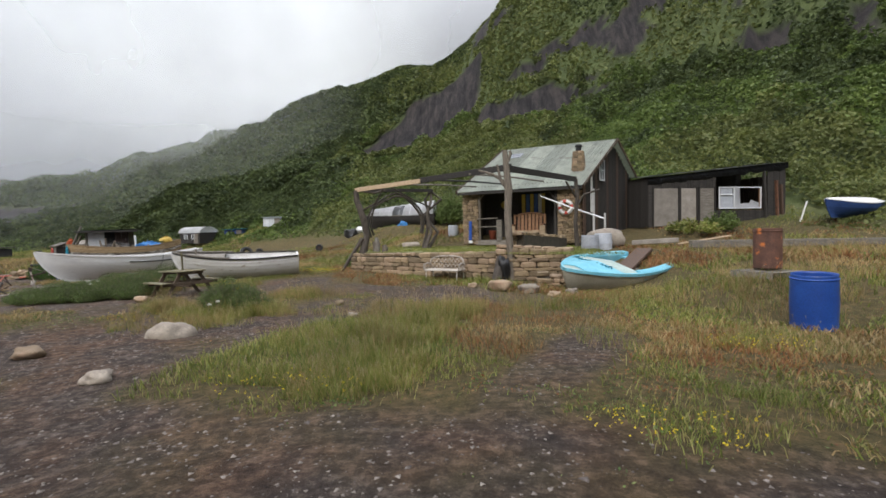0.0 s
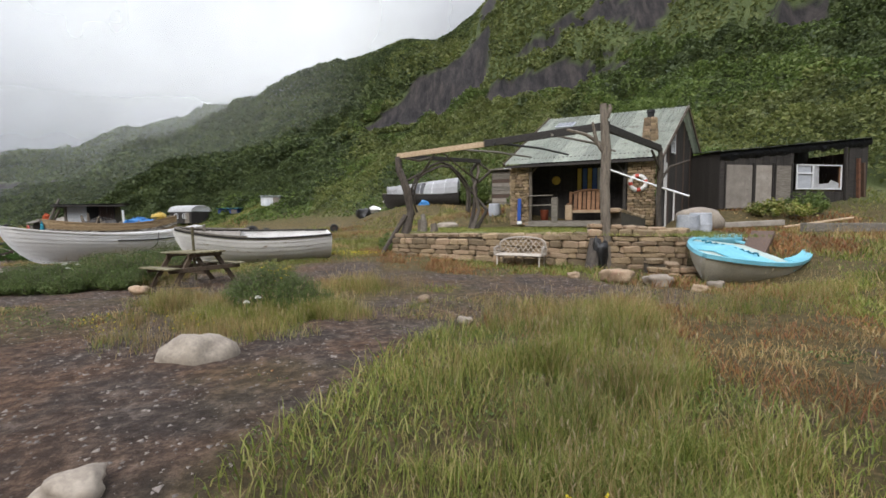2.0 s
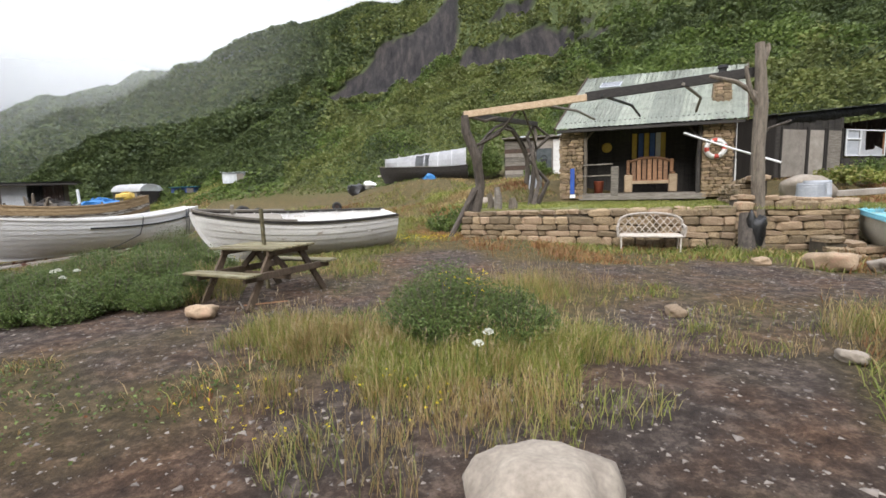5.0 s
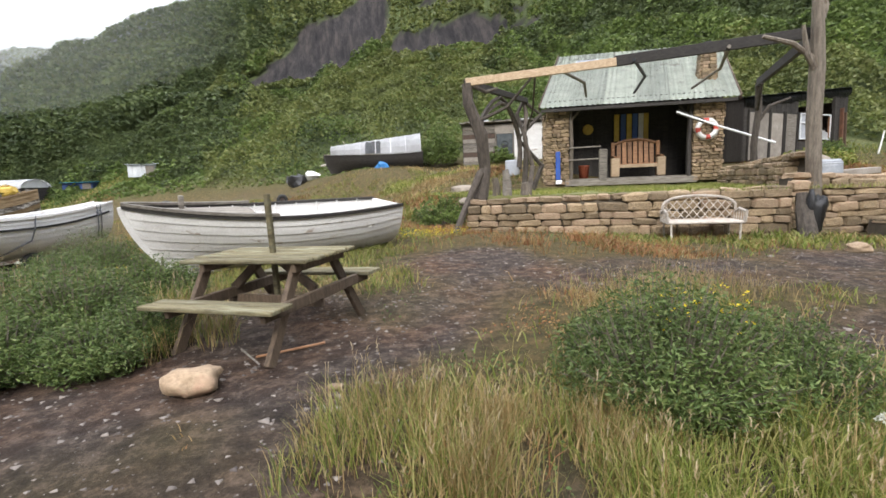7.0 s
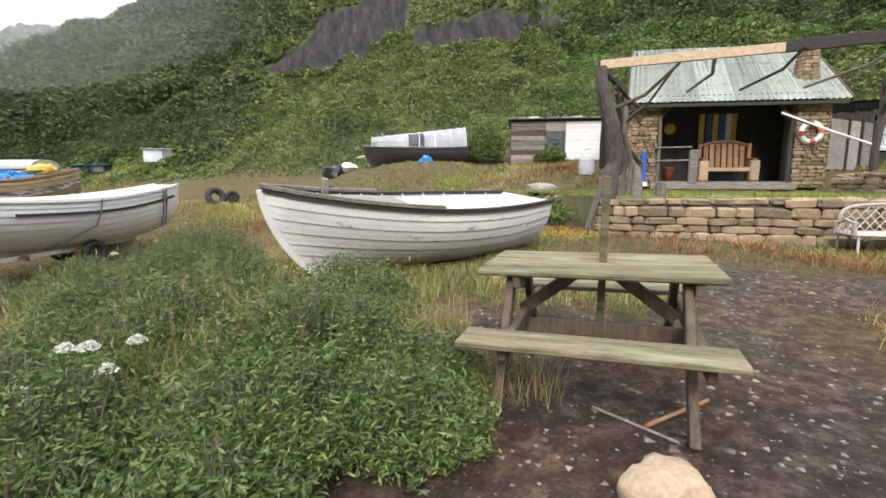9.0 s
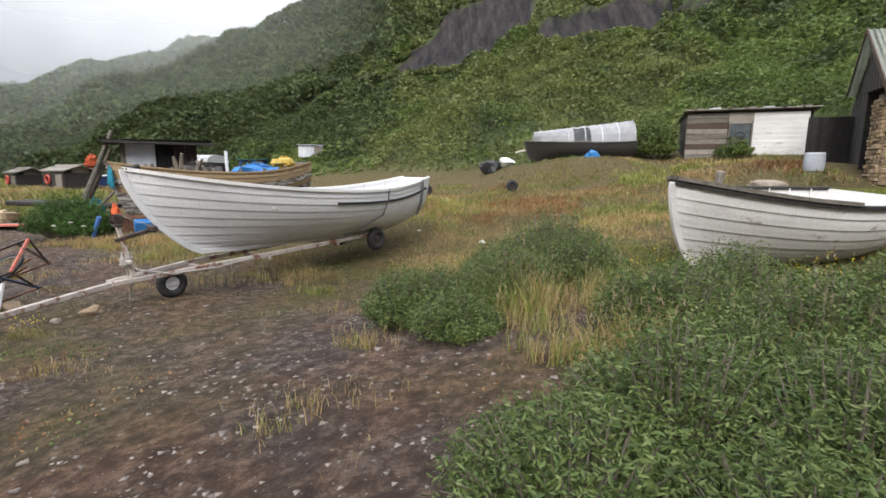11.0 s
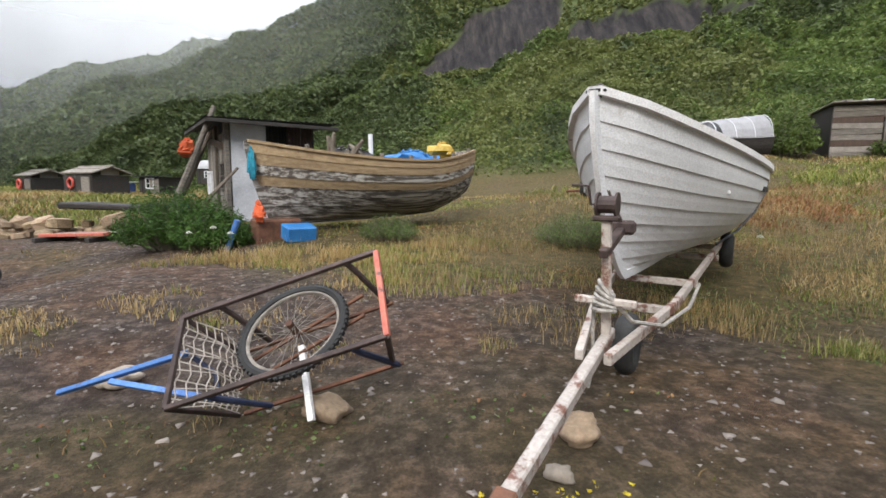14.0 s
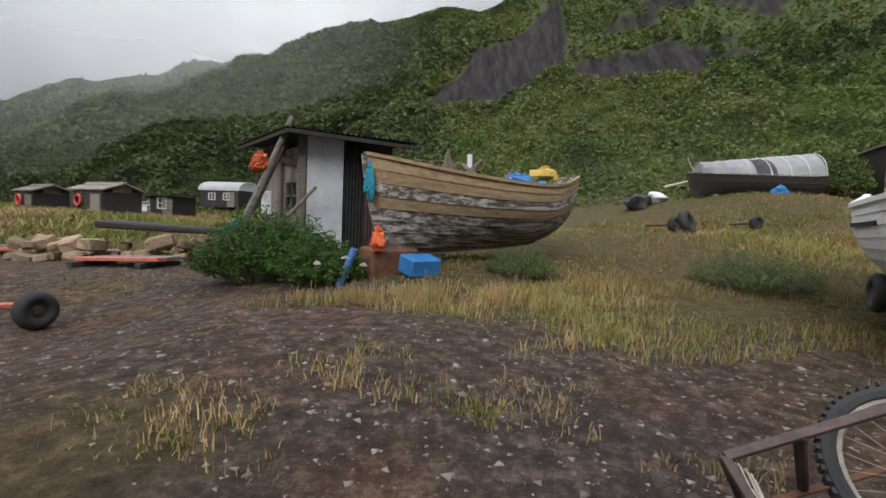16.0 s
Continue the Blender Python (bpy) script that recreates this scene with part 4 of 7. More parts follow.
# ---- picnic table ----
def picnic_table():
    c = Vector((-7.86, 12.24, 0))
    yaw = heading((-8.42, 12.60), (-7.30, 11.88))
    gz = 0.04
    t = thing("picnic_table", pose(c.x, c.y, gz, 1.0, -1.5, yaw), "weathered mossy picnic table with attached benches on bare earth", "table")
    L = 1.28
    for i in range(5):
        y = -0.30 + 0.15 * i
        bm = bm_new()
        beam(bm, (-L / 2, y, 0.70 + 0.004 * (i % 2)), (L / 2, y, 0.70), 0.122, 0.034, 0.009)
        part("table_board", bm, TABLE_WOOD, t)
    for side in (-1, 1):
        for j in range(2):
            bm = bm_new()
            y = side * (0.60 + 0.125 * j)
            beam(bm, (-L / 2, y, 0.42), (L / 2, y, 0.42), 0.115, 0.034, 0.007)
            part("bench_board", bm, TABLE_WOOD, t)
    for x in (-0.46, 0.46):
        for side in (-1, 1):
            bm = bm_new()
            beam(bm, (x, side * 0.66, -0.02), (x, side * 0.22, 0.68), 0.045, 0.09, 0.006)
            part("leg", bm, TABLE_DARK, t)
        bm = bm_new()
        beam(bm, (x + 0.045, -0.72, 0.375), (x + 0.045, 0.72, 0.375), 0.045, 0.09, 0.006)
        part("bench_bearer", bm, TABLE_DARK, t)
        bm = bm_new()
        beam(bm, (x + 0.045, -0.34, 0.65), (x + 0.045, 0.34, 0.65), 0.045, 0.075, 0.006)
        part("top_bearer", bm, TABLE_DARK, t)
        bm = bm_new()
        k = -1 if x > 0 else 1
        beam(bm, (x + k * 0.02, 0, 0.40), (x + k * 0.36, 0, 0.66), 0.045, 0.075, 0.006)
        part("brace", bm, TABLE_DARK, t)
    bm = bm_new()
    beam(bm, (-0.5, 0.0, 0.30), (0.5, 0.0, 0.30), 0.04, 0.09, 0.006)
    part("stretcher", bm, TABLE_DARK, t)
    bm = bm_new()
    beam(bm, (0.02, 0.02, 0.1), (0.05, 0.0, 1.22), 0.045, 0.045, 0.006)
    part("parasol_stake", bm, TABLE_WOOD, t, "upright squared stake through the table top")
    return t


picnic_table()
for a, b, r, m in (((-7.95, 11.62), (-7.45, 11.78), 0.011, BENCH_WOOD), ((-8.1, 11.85), (-7.9, 11.45), 0.008, GREY_WOOD)):
    bm = bm_new()
    tube(bm, [(a[0], a[1], ground_z(*a) + 0.02), (b[0], b[1], ground_z(*b) + 0.03)], r, 6)
    tagged(part("stick", bm, m), "thin wooden stick lying on the earth under the table", "stick")


# ---- overturned cart frame with a bicycle wheel ----
def cart():
    # tipped: one end rail rests low, the far side stands high
    ax = Vector((1.14, -0.125, 0.415)).normalized()
    ay = Vector((-0.12, 0.405, 0.335))
    ay = (ay - ax * ay.dot(ax)).normalized()
    fm = Matrix((ax, ay, ax.cross(ay))).transposed().to_4x4()
    fm.translation = Vector((-18.585, 16.42, -0.10)) - ax.cross(ay) * 0.44
    t = thing("cart_frame", fm, "overturned steel tube hand-cart frame with a bicycle wheel", "cart")
    lx, ly, h = 0.61, 0.28, 0.44

    def bar(name, a, b, w, mat_b, label=""):
        bm = bm_new()
        beam(bm, a, b, w, w, 0.003)
        part(name, bm, mat_b, t, label)
    zt = h
    for y, zz in ((-ly, zt), (ly, zt)):
        bar("top_rail", (-lx, y, zz), (lx, y, zz), 0.028, STEEL_DARK)
    bar("end_rail", (lx, -ly, zt), (lx, ly, zt), 0.03, RED_PAINT, "flaking salmon-red end bar")
    bar("end_rail", (-lx, -ly, zt), (-lx, ly, zt), 0.028, STEEL_DARK)
    for y, zz in ((-ly, 0.0), (ly, 0.03)):
        bar("bottom_rail", (-lx * 0.75, y * 0.72, zz), (lx * 0.9, y * 0.72, zz), 0.022, RUST)
    for x in (-lx, lx):
        for y, zz in ((-ly, zt), (ly, zt)):
            bar("upright", (x, y, zz), (x * 0.8, y * 0.72, 0.0), 0.026, STEEL_DARK)
    for x in (-0.38, 0.42):
        for y, zz in ((-ly, zt), (ly, zt)):
            bm = bm_new()
            tube(bm, [(x, y, zz), (x + 0.02, y * 0.98, zz - 0.08), (x + 0.10, y * 0.75, 0.01)], 0.018, 8)
            part("hoop_leg", bm, NAVY_TUBE if y < 0 else STEEL_DARK, t)
    bar("axle", (0.0, -0.40, 0.05), (0.0, 0.02, 0.16), 0.035, WHITE_DIRTY, "pale painted bar under the wheel")
    # handle
    for a, b in (((-lx - 0.02, 0.10, 0.34), (-lx - 0.95, 0.16, 0.30)), ((-lx + 0.05, -0.14, 0.18), (-lx - 0.55, 0.10, 0.32))):
        bar("handle", a, b, 0.032, BLUE_TUBE, "sky-blue painted handle")
    bm = bm_new()
    tube(bm, [(-lx - 0.02, 0.10, 0.30), (-lx + 0.05, 0.02, 0.16), (-lx + 0.05, -0.12, 0.10)], 0.016, 6)
    part("handle_bend", bm, NAVY_TUBE, t)
    # mesh basket
    bm = bm_new()
    for i in range(11):
        f = i / 10
        a, b = Vector((-lx, -ly + 2 * ly * f, zt)), Vector((-lx * 0.78, (-ly + 2 * ly * f) * 0.72, 0.02))
        mid = (a + b) / 2 + Vector((0.05, 0.02 * (-1) ** i, 0))
        tube(bm, [a, mid, b], 0.004, 4)
    for i in range(9):
        f = (i + 0.5) / 9
        pts = []
        for q in range(9):
            g = q / 8
            a, b = Vector((-lx, -ly + 2 * ly * g, zt)), Vector((-lx * 0.78, (-ly + 2 * ly * g) * 0.72, 0.02))
            pts.append(a * (1 - f) + b * f + Vector((0.05 * math.sin(f * 3.14), 0, 0.012 * (-1) ** q)))
        tube(bm, pts, 0.004, 4)
    part("wire_mesh", bm, CANE, t, "bent wire netting")
    # wheel lying tilted inside
    wm = pose(0.0, 0.08, 0.26, -8, 4, 0)
    bm = bm_new()
    torus(bm, wm, 0.305, 0.026, 40, 8)
    for k in range(60):
        a = 2 * math.pi * k / 60
        add_box(bm, wm @ pose(0.33 * math.cos(a), 0.33 * math.sin(a), 0, 0, 0, math.degrees(a)), 0.014, 0.018, 0.03)
    w = part("wheel", bm, RUBBER, t, "knobbly bicycle tyre")
    bm = bm_new()
    torus(bm, wm, 0.277, 0.012, 36, 6)
    part("rim", bm, GREY_WOOD, w)
    bm = bm_new()
    for k in range(28):
        a = 2 * math.pi * k / 28
        tube(bm, [wm @ Vector((0.02 * math.cos(a + 1.2), 0.02 * math.sin(a + 1.2), 0.03 * (-1) ** k)), wm @ Vector((0.272 * math.cos(a), 0.272 * math.sin(a), 0))], 0.0016, 4)
    part("spokes", bm, GREY_WOOD, w)
    bm = bm_new()
    tube(bm, [wm @ Vector((0, 0, -0.06)), wm @ Vector((0, 0, 0.06))], 0.022, 10)
    part("hub", bm, RUST, w)
    for y in (-0.06, 0.08):
        bar("fork_bar", (-0.42, y - 0.05, 0.12), (0.42, y + 0.12, 0.20), 0.02, RUST)
    return t


cart()


# ---- stones ----
def boulder(name, x, y, sx, sy, sz, yaw, material, label, seed, sink=0.25, rough=0.14):
    bm = bm_new()
    blob(bm, Matrix.Identity(4), sx, sy, sz, rough, 3, 0.15, seed)
    ob = part(name, bm, material, smooth=True)
    ob.matrix_world = ground_pose(x, y, yaw, sz * (1 - sink), random.uniform(-6, 6), random.uniform(-6, 6))
    return tagged(ob, label, "stone")


boulder("boulder", -5.15, 7.78, 0.37, 0.32, 0.27, -14, PALE_STONE, "smooth pale rounded boulder half sunk in the grass", 2.6, 1.05, 0.15)
boulder("flat_stone", -8.24, 11.12, 0.17, 0.14, 0.085, 20, OCHRE_STONE, "ochre blocky stone lying by the picnic table", 2.1, 0.2, 0.16)
for i, (x, y, s) in enumerate(((-6.5, 6.4, .16), (-4.3, 5.2, .13), (-2.9, 10.6, .10), (-2.2, 9.2, .09), (-18.35, 16.55, .11), (-19.85, 17.1, .10), (-17.0, 16.1, .09), (-19.55, 15.5, .06), (1.0, 12.9, .26),
                               (1.75, 12.6, .22), (2.35, 12.1, .13), (2.9, 12.6, .15), (.2, 13.4, .12), (-17.2, 15.8, .05), (-7.35, 10.9, .04), (-5.1, 9.8, .09))):
    boulder("loose_stone", x, y, s * 1.3, s, s * 0.6, 40 * i, (OCHRE_STONE, PALE_STONE)[i % 2], "small loose stone bedded in the ground", i + 3.7, 0.3, 0.2)

# chips of shale and pebbles strewn over the bare earth
n = 130000
px, py = rng.uniform(-30, 8, n), rng.uniform(0.5, 26, n)
keep = (grassy(px, py) < rng.uniform(0.25, 0.75, n)) & (np.hypot(px - CX, py - CY) < 26)
px, py = px[keep], py[keep]
n = len(px)
sz = 0.006 + 0.020 * rng.random(n) ** 3 + 0.028 * rng.random(n) ** 40
base = np.array([(1, 0, 0), (-0.5, 0.87, 0), (-0.5, -0.87, 0), (0.8, 0.1, 0.3), (-0.45, 0.65, 0.38), (-0.4, -0.65, 0.34)])
ang = rng.uniform(0, 6.28, n)
v = np.repeat(base[None], n, 0) * (0.7 + 0.6 * rng.random((n, 6, 1)))
ca, sa = np.cos(ang)[:, None], np.sin(ang)[:, None]
v = np.stack([v[..., 0] * ca - v[..., 1] * sa, v[..., 0] * sa + v[..., 1] * ca, v[..., 2]], -1) * sz[:, None, None]
v += np.stack([px, py, height(px, py) - sz * 0.1], -1)[:, None]
f = np.array([(3, 4, 5), (0, 3, 5), (0, 5, 2), (1, 4, 3), (1, 3, 0), (2, 5, 4), (2, 4, 1)])
m_chip, nn, ll, bb = shader("shale_chips_strewn")
ge = nn.new("ShaderNodeNewGeometry")
rr_ = ramp_node(nn, ((0.0, (0.075, 0.06, 0.052)), (0.6, (0.17, 0.145, 0.125)), (0.94, (0.21, 0.178, 0.15)), (1.0, (0.27, 0.235, 0.2))))
ll.new(ge.outputs["Random Per Island"], rr_.inputs["Fac"])
ll.new(rr_.outputs["Color"], bb.inputs["Base Color"])
bb.inputs["Roughness"].default_value = 0.85
tagged(soup("pebbles", v.reshape(-1, 3), (f[None] + 6 * np.arange(n)[:, None, None]).reshape(-1, 3), m_chip), "shale chips and pebbles strewn over bare earth", "pebbles", kind="stuff")



# ---- stone and timber hut on its terrace ----
HUT_YAW = -22.0
HUT = pose(-0.30, 23.05, 1.28, 0, 0, HUT_YAW)  # x along the front from its near-left corner, y back, z from the porch floor
HL, HD = 5.55, 6.4
EAVE, RIDGE = 2.55, 4.95
RIDGE_Y, SKEW = 4.0, 0.24  # the ridge behind the front, and how far the gables run askew


def stones_face(parent, m, width, top, seed, size=0.2, skip=None, depth=0.12, material=STONE, tall=0.13):
    """A face of rubble in courses; x along, z up on the pose m, faces towards -y. Every stone is a part."""
    r = random.Random(seed)
    z = 0.0
    meshes = stone_meshes()
    while z < top - 0.03:
        h = min(tall * r.uniform(0.65, 1.5), top - z)
        x = -0.02
        while x < width:
            w = size * r.uniform(0.6, 1.9)
            w = min(w, width - x + 0.04)
            cx, cz = x + w / 2, z + h / 2
            if w > 0.04 and not (skip and skip(cx, cz)):
                ob = new("stone", r.choice(meshes))
                ob.parent = parent
                ob.matrix_parent_inverse = Matrix.Identity(4)
                ob.matrix_basis = m @ pose(cx, r.uniform(-0.02, 0.02), cz, r.uniform(-4, 4), r.uniform(-4, 4), r.uniform(-4, 4)) @ Matrix.Diagonal((w * 0.49, depth * r.uniform(0.85, 1.2), h * 0.49, 1))
            x += w
        z += h


STONES = []


def stone_meshes():
    if not STONES:
        for i in range(10):
            bm = bm_new()
            g = bmesh.ops.create_cube(bm, size=2.0)
            bmesh.ops.bevel(bm, geom=bm.edges[:], offset=0.34, segments=1, affect="EDGES")
            for v in bm.verts:
                v.co += Vector((random.uniform(-1, 1), random.uniform(-1, 1), random.uniform(-1, 1))) * 0.11
            STONES.append(mesh_of("stone", bm, (STONE, STONE, OCHRE_STONE)[i % 3]))
    return STONES


def corrugated(bm, m, width, length, pitch=0.09, amp=0.014, thick=0.004):
    """A corrugated sheet; ribs run along y."""
    n = int(width / pitch * 4)
    rows = []
    for k, y in enumerate((0, length)):
        rows.append([bm.verts.new(m @ Vector((width * i / n, y, amp * math.sin(2 * math.pi * width * i / n / pitch)))) for i in range(n + 1)])
    fs = [bm.faces.new((rows[0][i], rows[0][i + 1], rows[1][i + 1], rows[1][i])) for i in range(n)]
    bmesh.ops.solidify(bm, geom=fs, thickness=thick)


def window(parent, m, w, h, mat_f, bars=(1, 1), glass=True):
    """A framed window in the x-z plane of the pose m."""
    bm = bm_new()
    t = 0.05
    for a, b in (((0, 0, t / 2), (w, 0, t / 2)), ((0, 0, h - t / 2), (w, 0, h - t / 2)), ((t / 2, 0, t), (t / 2, 0, h - t)), ((w - t / 2, 0, t), (w - t / 2, 0, h - t))):
        beam(bm, m @ Vector(a), m @ Vector(b), 0.06, t, 0.004)
    for i in range(1, bars[0] + 1):
        x = w * i / (bars[0] + 1)
        beam(bm, m @ Vector((x, 0, t)), m @ Vector((x, 0, h - t)), 0.04, 0.035, 0.003)
    for i in range(1, bars[1] + 1):
        z = h * i / (bars[1] + 1)
        beam(bm, m @ Vector((t, 0, z)), m @ Vector((w - t, 0, z)), 0.038, 0.035, 0.003)
    f = part("window_frame", bm, mat_f, parent)
    if glass:
        bm = bm_new()
        add_box(bm, m @ pose(w / 2, 0.01, h / 2), w - 0.06, 0.006, h - 0.06)
        part("pane", bm, GLASS, f)
    return f


def hut():
    h = thing("hut", HUT, "stone and timber hut with green corrugated roof and open porch", "house")

    def askew(bm):
        for v in bm.verts:
            v.co.x += SKEW * max(0.0, v.co.y)
        return bm

    # back, side and inner walls
    for name, pts, mat_w in (("wall", ((0.1, 1.7, 0, HL - 0.1, 1.7, 0), 2.55), DARK_WOOD), ("wall", ((0.1, HD, 0, HL - 0.1, HD, 0), 2.4), DARK_WOOD)):
        (x0, y0, _, x1, y1, _), top = pts
        k = int((x1 - x0) / 0.16)
        for i in range(k):
            bm = bm_new()
            add_box(bm, pose(x0 + (i + 0.5) * (x1 - x0) / k, y0 + 0.006 * (i % 2), top / 2 - 0.1), (x1 - x0) / k - 0.004, 0.05, top + 0.2, 0.004)
            part("wall_plank", bm, mat_w, h)
    slope = (RIDGE - EAVE) / (RIDGE_Y)
    for side, x in ((-1, 0.05), (1, HL - 0.05)):
        n = 26
        for i in range(n):
            y = 0.55 + (HD + 0.6) * (i + 0.5) / n
            top = EAVE - 0.12 + min(y, RIDGE_Y) * slope - max(0.0, y - RIDGE_Y) * slope
            bm = bm_new()
            add_box(bm, pose(x + 0.008 * (i % 2), y, top / 2 - 0.2), 0.05, (HD + 0.6) / n - 0.008, top + 0.4, 0.004)
            part("gable_board", askew(bm), DARK_WOOD if side < 0 or i % 5 else BROWN_WOOD, h)
    bm = bm_new()
    for y, z0, z1 in ((1.55, -0.3, 2.3), (1.3, 1.2, 3.1), (2.9, -0.3, 1.2)):
        bm = bm_new()
        beam(bm, (HL + 0.03, y, z0), (HL + 0.03, y, z1), 0.03, 0.2, 0.004)
        part("pale_board", askew(bm), WHITE_DIRTY, h)
    window(h, pose(HL + 0.06 + SKEW * 2.2, 2.2, 2.75, 0, 0, 90 - 13.5), 0.6, 1.0, WIN_WHITE, (1, 1))
    # roof sheets, front slope in lengths, and the back slope
    ang = math.degrees(math.atan(slope))
    run = RIDGE_Y + 0.35
    for i in range(6):
        bm = bm_new()
        w = (HL + 0.5) / 6
        corrugated(bm, pose(-0.25 + i * w, -0.35, EAVE - 0.35 * slope + 0.004 * (i % 2), ang, 0, 0), w + 0.05, run / math.cos(radians(ang)), 0.16, 0.02)
        part("roof_sheet", askew(bm), TIN, h, "pale green corrugated sheet", smooth=True)
    bm = bm_new()
    corrugated(bm, pose(-0.25, RIDGE_Y, RIDGE, -ang, 0, 0), HL + 0.5, 3.4, 0.16, 0.02)
    part("roof_sheet", askew(bm), TIN, h)
    for s in (-0.27, HL + 0.27):
        bm = bm_new()
        beam(bm, (s, -0.36, EAVE - 0.36 * slope - 0.03), (s, RIDGE_Y, RIDGE - 0.02), 0.035, 0.16)
        beam(bm, (s, RIDGE_Y, RIDGE - 0.02), (s, RIDGE_Y + 2.9, RIDGE - 2.9 * slope), 0.035, 0.16)
        part("barge_board", askew(bm), BROWN_WOOD, h)
    bm = bm_new()
    add_box(bm, pose(0.95, 3.0, EAVE + 3.0 * slope + 0.06, ang, 0, 0), 0.8, 0.5, 0.05, 0.01)
    sk = part("roof_light", askew(bm), GREY_KEG, h)
    bm = bm_new()
    add_box(bm, pose(0.95, 3.0 - 0.01, EAVE + 3.0 * slope + 0.09, ang, 0, 0), 0.7, 0.4, 0.015)
    part("pane", askew(bm), GLASS, sk)
    bm = bm_new()
    beam(bm, (-0.2, -0.30, EAVE - 0.36 * slope - 0.09), (HL + 0.2, -0.30, EAVE - 0.36 * slope - 0.09), 0.06, 0.10)
    part("eaves_beam", bm, DARK_WOOD, h)
    bm = bm_new()
    add_box(bm, pose(HL / 2, 0.9, EAVE + 0.02), HL - 0.1, 1.7, 0.03)
    part("porch_ceiling", bm, DARK_WOOD, h)
    # porch floor
    for i in range(10):
        bm = bm_new()
        beam(bm, (0.72, 0.08 + 0.165 * i, -0.03), (4.60, 0.08 + 0.165 * i, -0.03), 0.155, 0.04, 0.004)
        part("floor_board", bm, BROWN_WOOD if i else GREY_WOOD, h)
    bm = bm_new()
    beam(bm, (0.6, 0.0, -0.15), (4.75, 0.0, -0.15), 0.1, 0.2)
    part("sill_beam", bm, GREY_WOOD, h)
    # stone piers
    for x0, w in ((-0.02, 0.72), (4.62, 0.85)):
        bm = bm_new()
        add_box(bm, pose(x0 + w / 2, 0.42, 1.1), w - 0.06, 0.7, 2.5)
        p = part("stone_pier", bm, MORTAR, h)
        stones_face(p, pose(x0, 0.1, -0.2), w, 2.45, int(x0 * 10) + 5, 0.19, tall=0.10)
        stones_face(p, pose(x0 + (w - 0.03 if x0 > 1 else 0.03), 0.8 if x0 < 1 else 0.08, -0.2, 0, 0, -90 if x0 < 1 else 90), 0.7, 2.4, int(x0 * 10) + 9, 0.19, tall=0.10)
    # posts and beams of the porch
    bm = bm_new()
    tube(bm, [(0.80, 0.05, -0.1), (0.82, 0.04, 1.2), (0.78, 0.05, 2.35)], [0.07, 0.06, 0.06], 8, wobble=0.08)
    tube(bm, [(0.82, 0.05, 1.95), (1.15, 0.04, 2.33)], 0.04, 7)
    part("porch_post", bm, POST_WOOD, h)
    bm = bm_new()
    tube(bm, [(4.52, 0.05, -0.1), (4.5, 0.04, 1.2), (4.55, 0.05, 2.35)], [0.08, 0.07, 0.06], 8, wobble=0.08)
    tube(bm, [(4.5, 0.05, 1.8), (4.1, 0.04, 2.33)], 0.04, 7)
    part("porch_post", bm, DARK_WOOD, h)
    for z in (1.02, 0.62):
        bm = bm_new()
        beam(bm, (0.72, -0.02, z), (1.75, -0.02, z + 0.02), 0.06, 0.045)
        part("porch_rail", bm, GREY_WOOD, h)
    bm = bm_new()
    add_box(bm, pose(1.83, 0.0, 0.42), 0.26, 0.14, 1.05, 0.03, 0.01)
    part("rail_post", bm, GREY_WOOD, h)
    # decorated back wall of the porch
    for i, (x, mt) in enumerate(((2.55, YELLOW), (2.78, BLUE_TOWEL), (2.98, YELLOW), (3.18, BLUE_TOWEL), (3.38, WHITE_DIRTY), (3.55, YELLOW))):
        bm = bm_new()
        add_box(bm, pose(x, 1.62, 1.75), 0.17, 0.03, 0.95, 0.01)
        part("painted_board", bm, mt, h)
    bm = bm_new()
    lathe(bm, pose(1.55, 1.60, 1.75, 90), [(0.0, 0.02), (0.15, 0.02), (0.19, -0.01), (0.0, -0.01)], 20)
    part("sun_plaque", bm, YELLOW, h, "round yellow sun plaque")
    # chimney on the front slope
    bm = bm_new()
    lathe(bm, pose(HL - 0.45 + SKEW, 1.2, 3.0, 0, 0, 45), [(0.34, 0.0), (0.27, 0.55), (0.23, 1.05), (0.0, 1.05)], 4)
    c = part("chimney", bm, MORTAR, h, "tapering rubble stone chimney")
    r = random.Random(4)
    for k in range(9):
        z, rad = 3.02 + 0.115 * k, 0.25 - 0.008 * k
        for q in range(4):
            for e in (-0.5, 0.5):
                ob = new("stone", r.choice(stone_meshes()))
                ob.parent = c
                ob.matrix_basis = pose(HL - 0.45 + SKEW, 1.2, z, 0, 0, 90 * q) @ pose(e * rad, -rad, 0.05, r.uniform(-5, 5), 0, 0) @ Matrix.Diagonal((rad * r.uniform(.42, .55), 0.06, 0.055, 1))
    bm = bm_new()
    lathe(bm, pose(HL - 0.45 + SKEW, 1.2, 4.02), [(0.13, 0.0), (0.13, 0.22), (0.17, 0.24), (0.15, 0.34), (0.0, 0.36)], 14)
    part("chimney_pot", bm, BLACK_TAR, c)
    return h


hut()


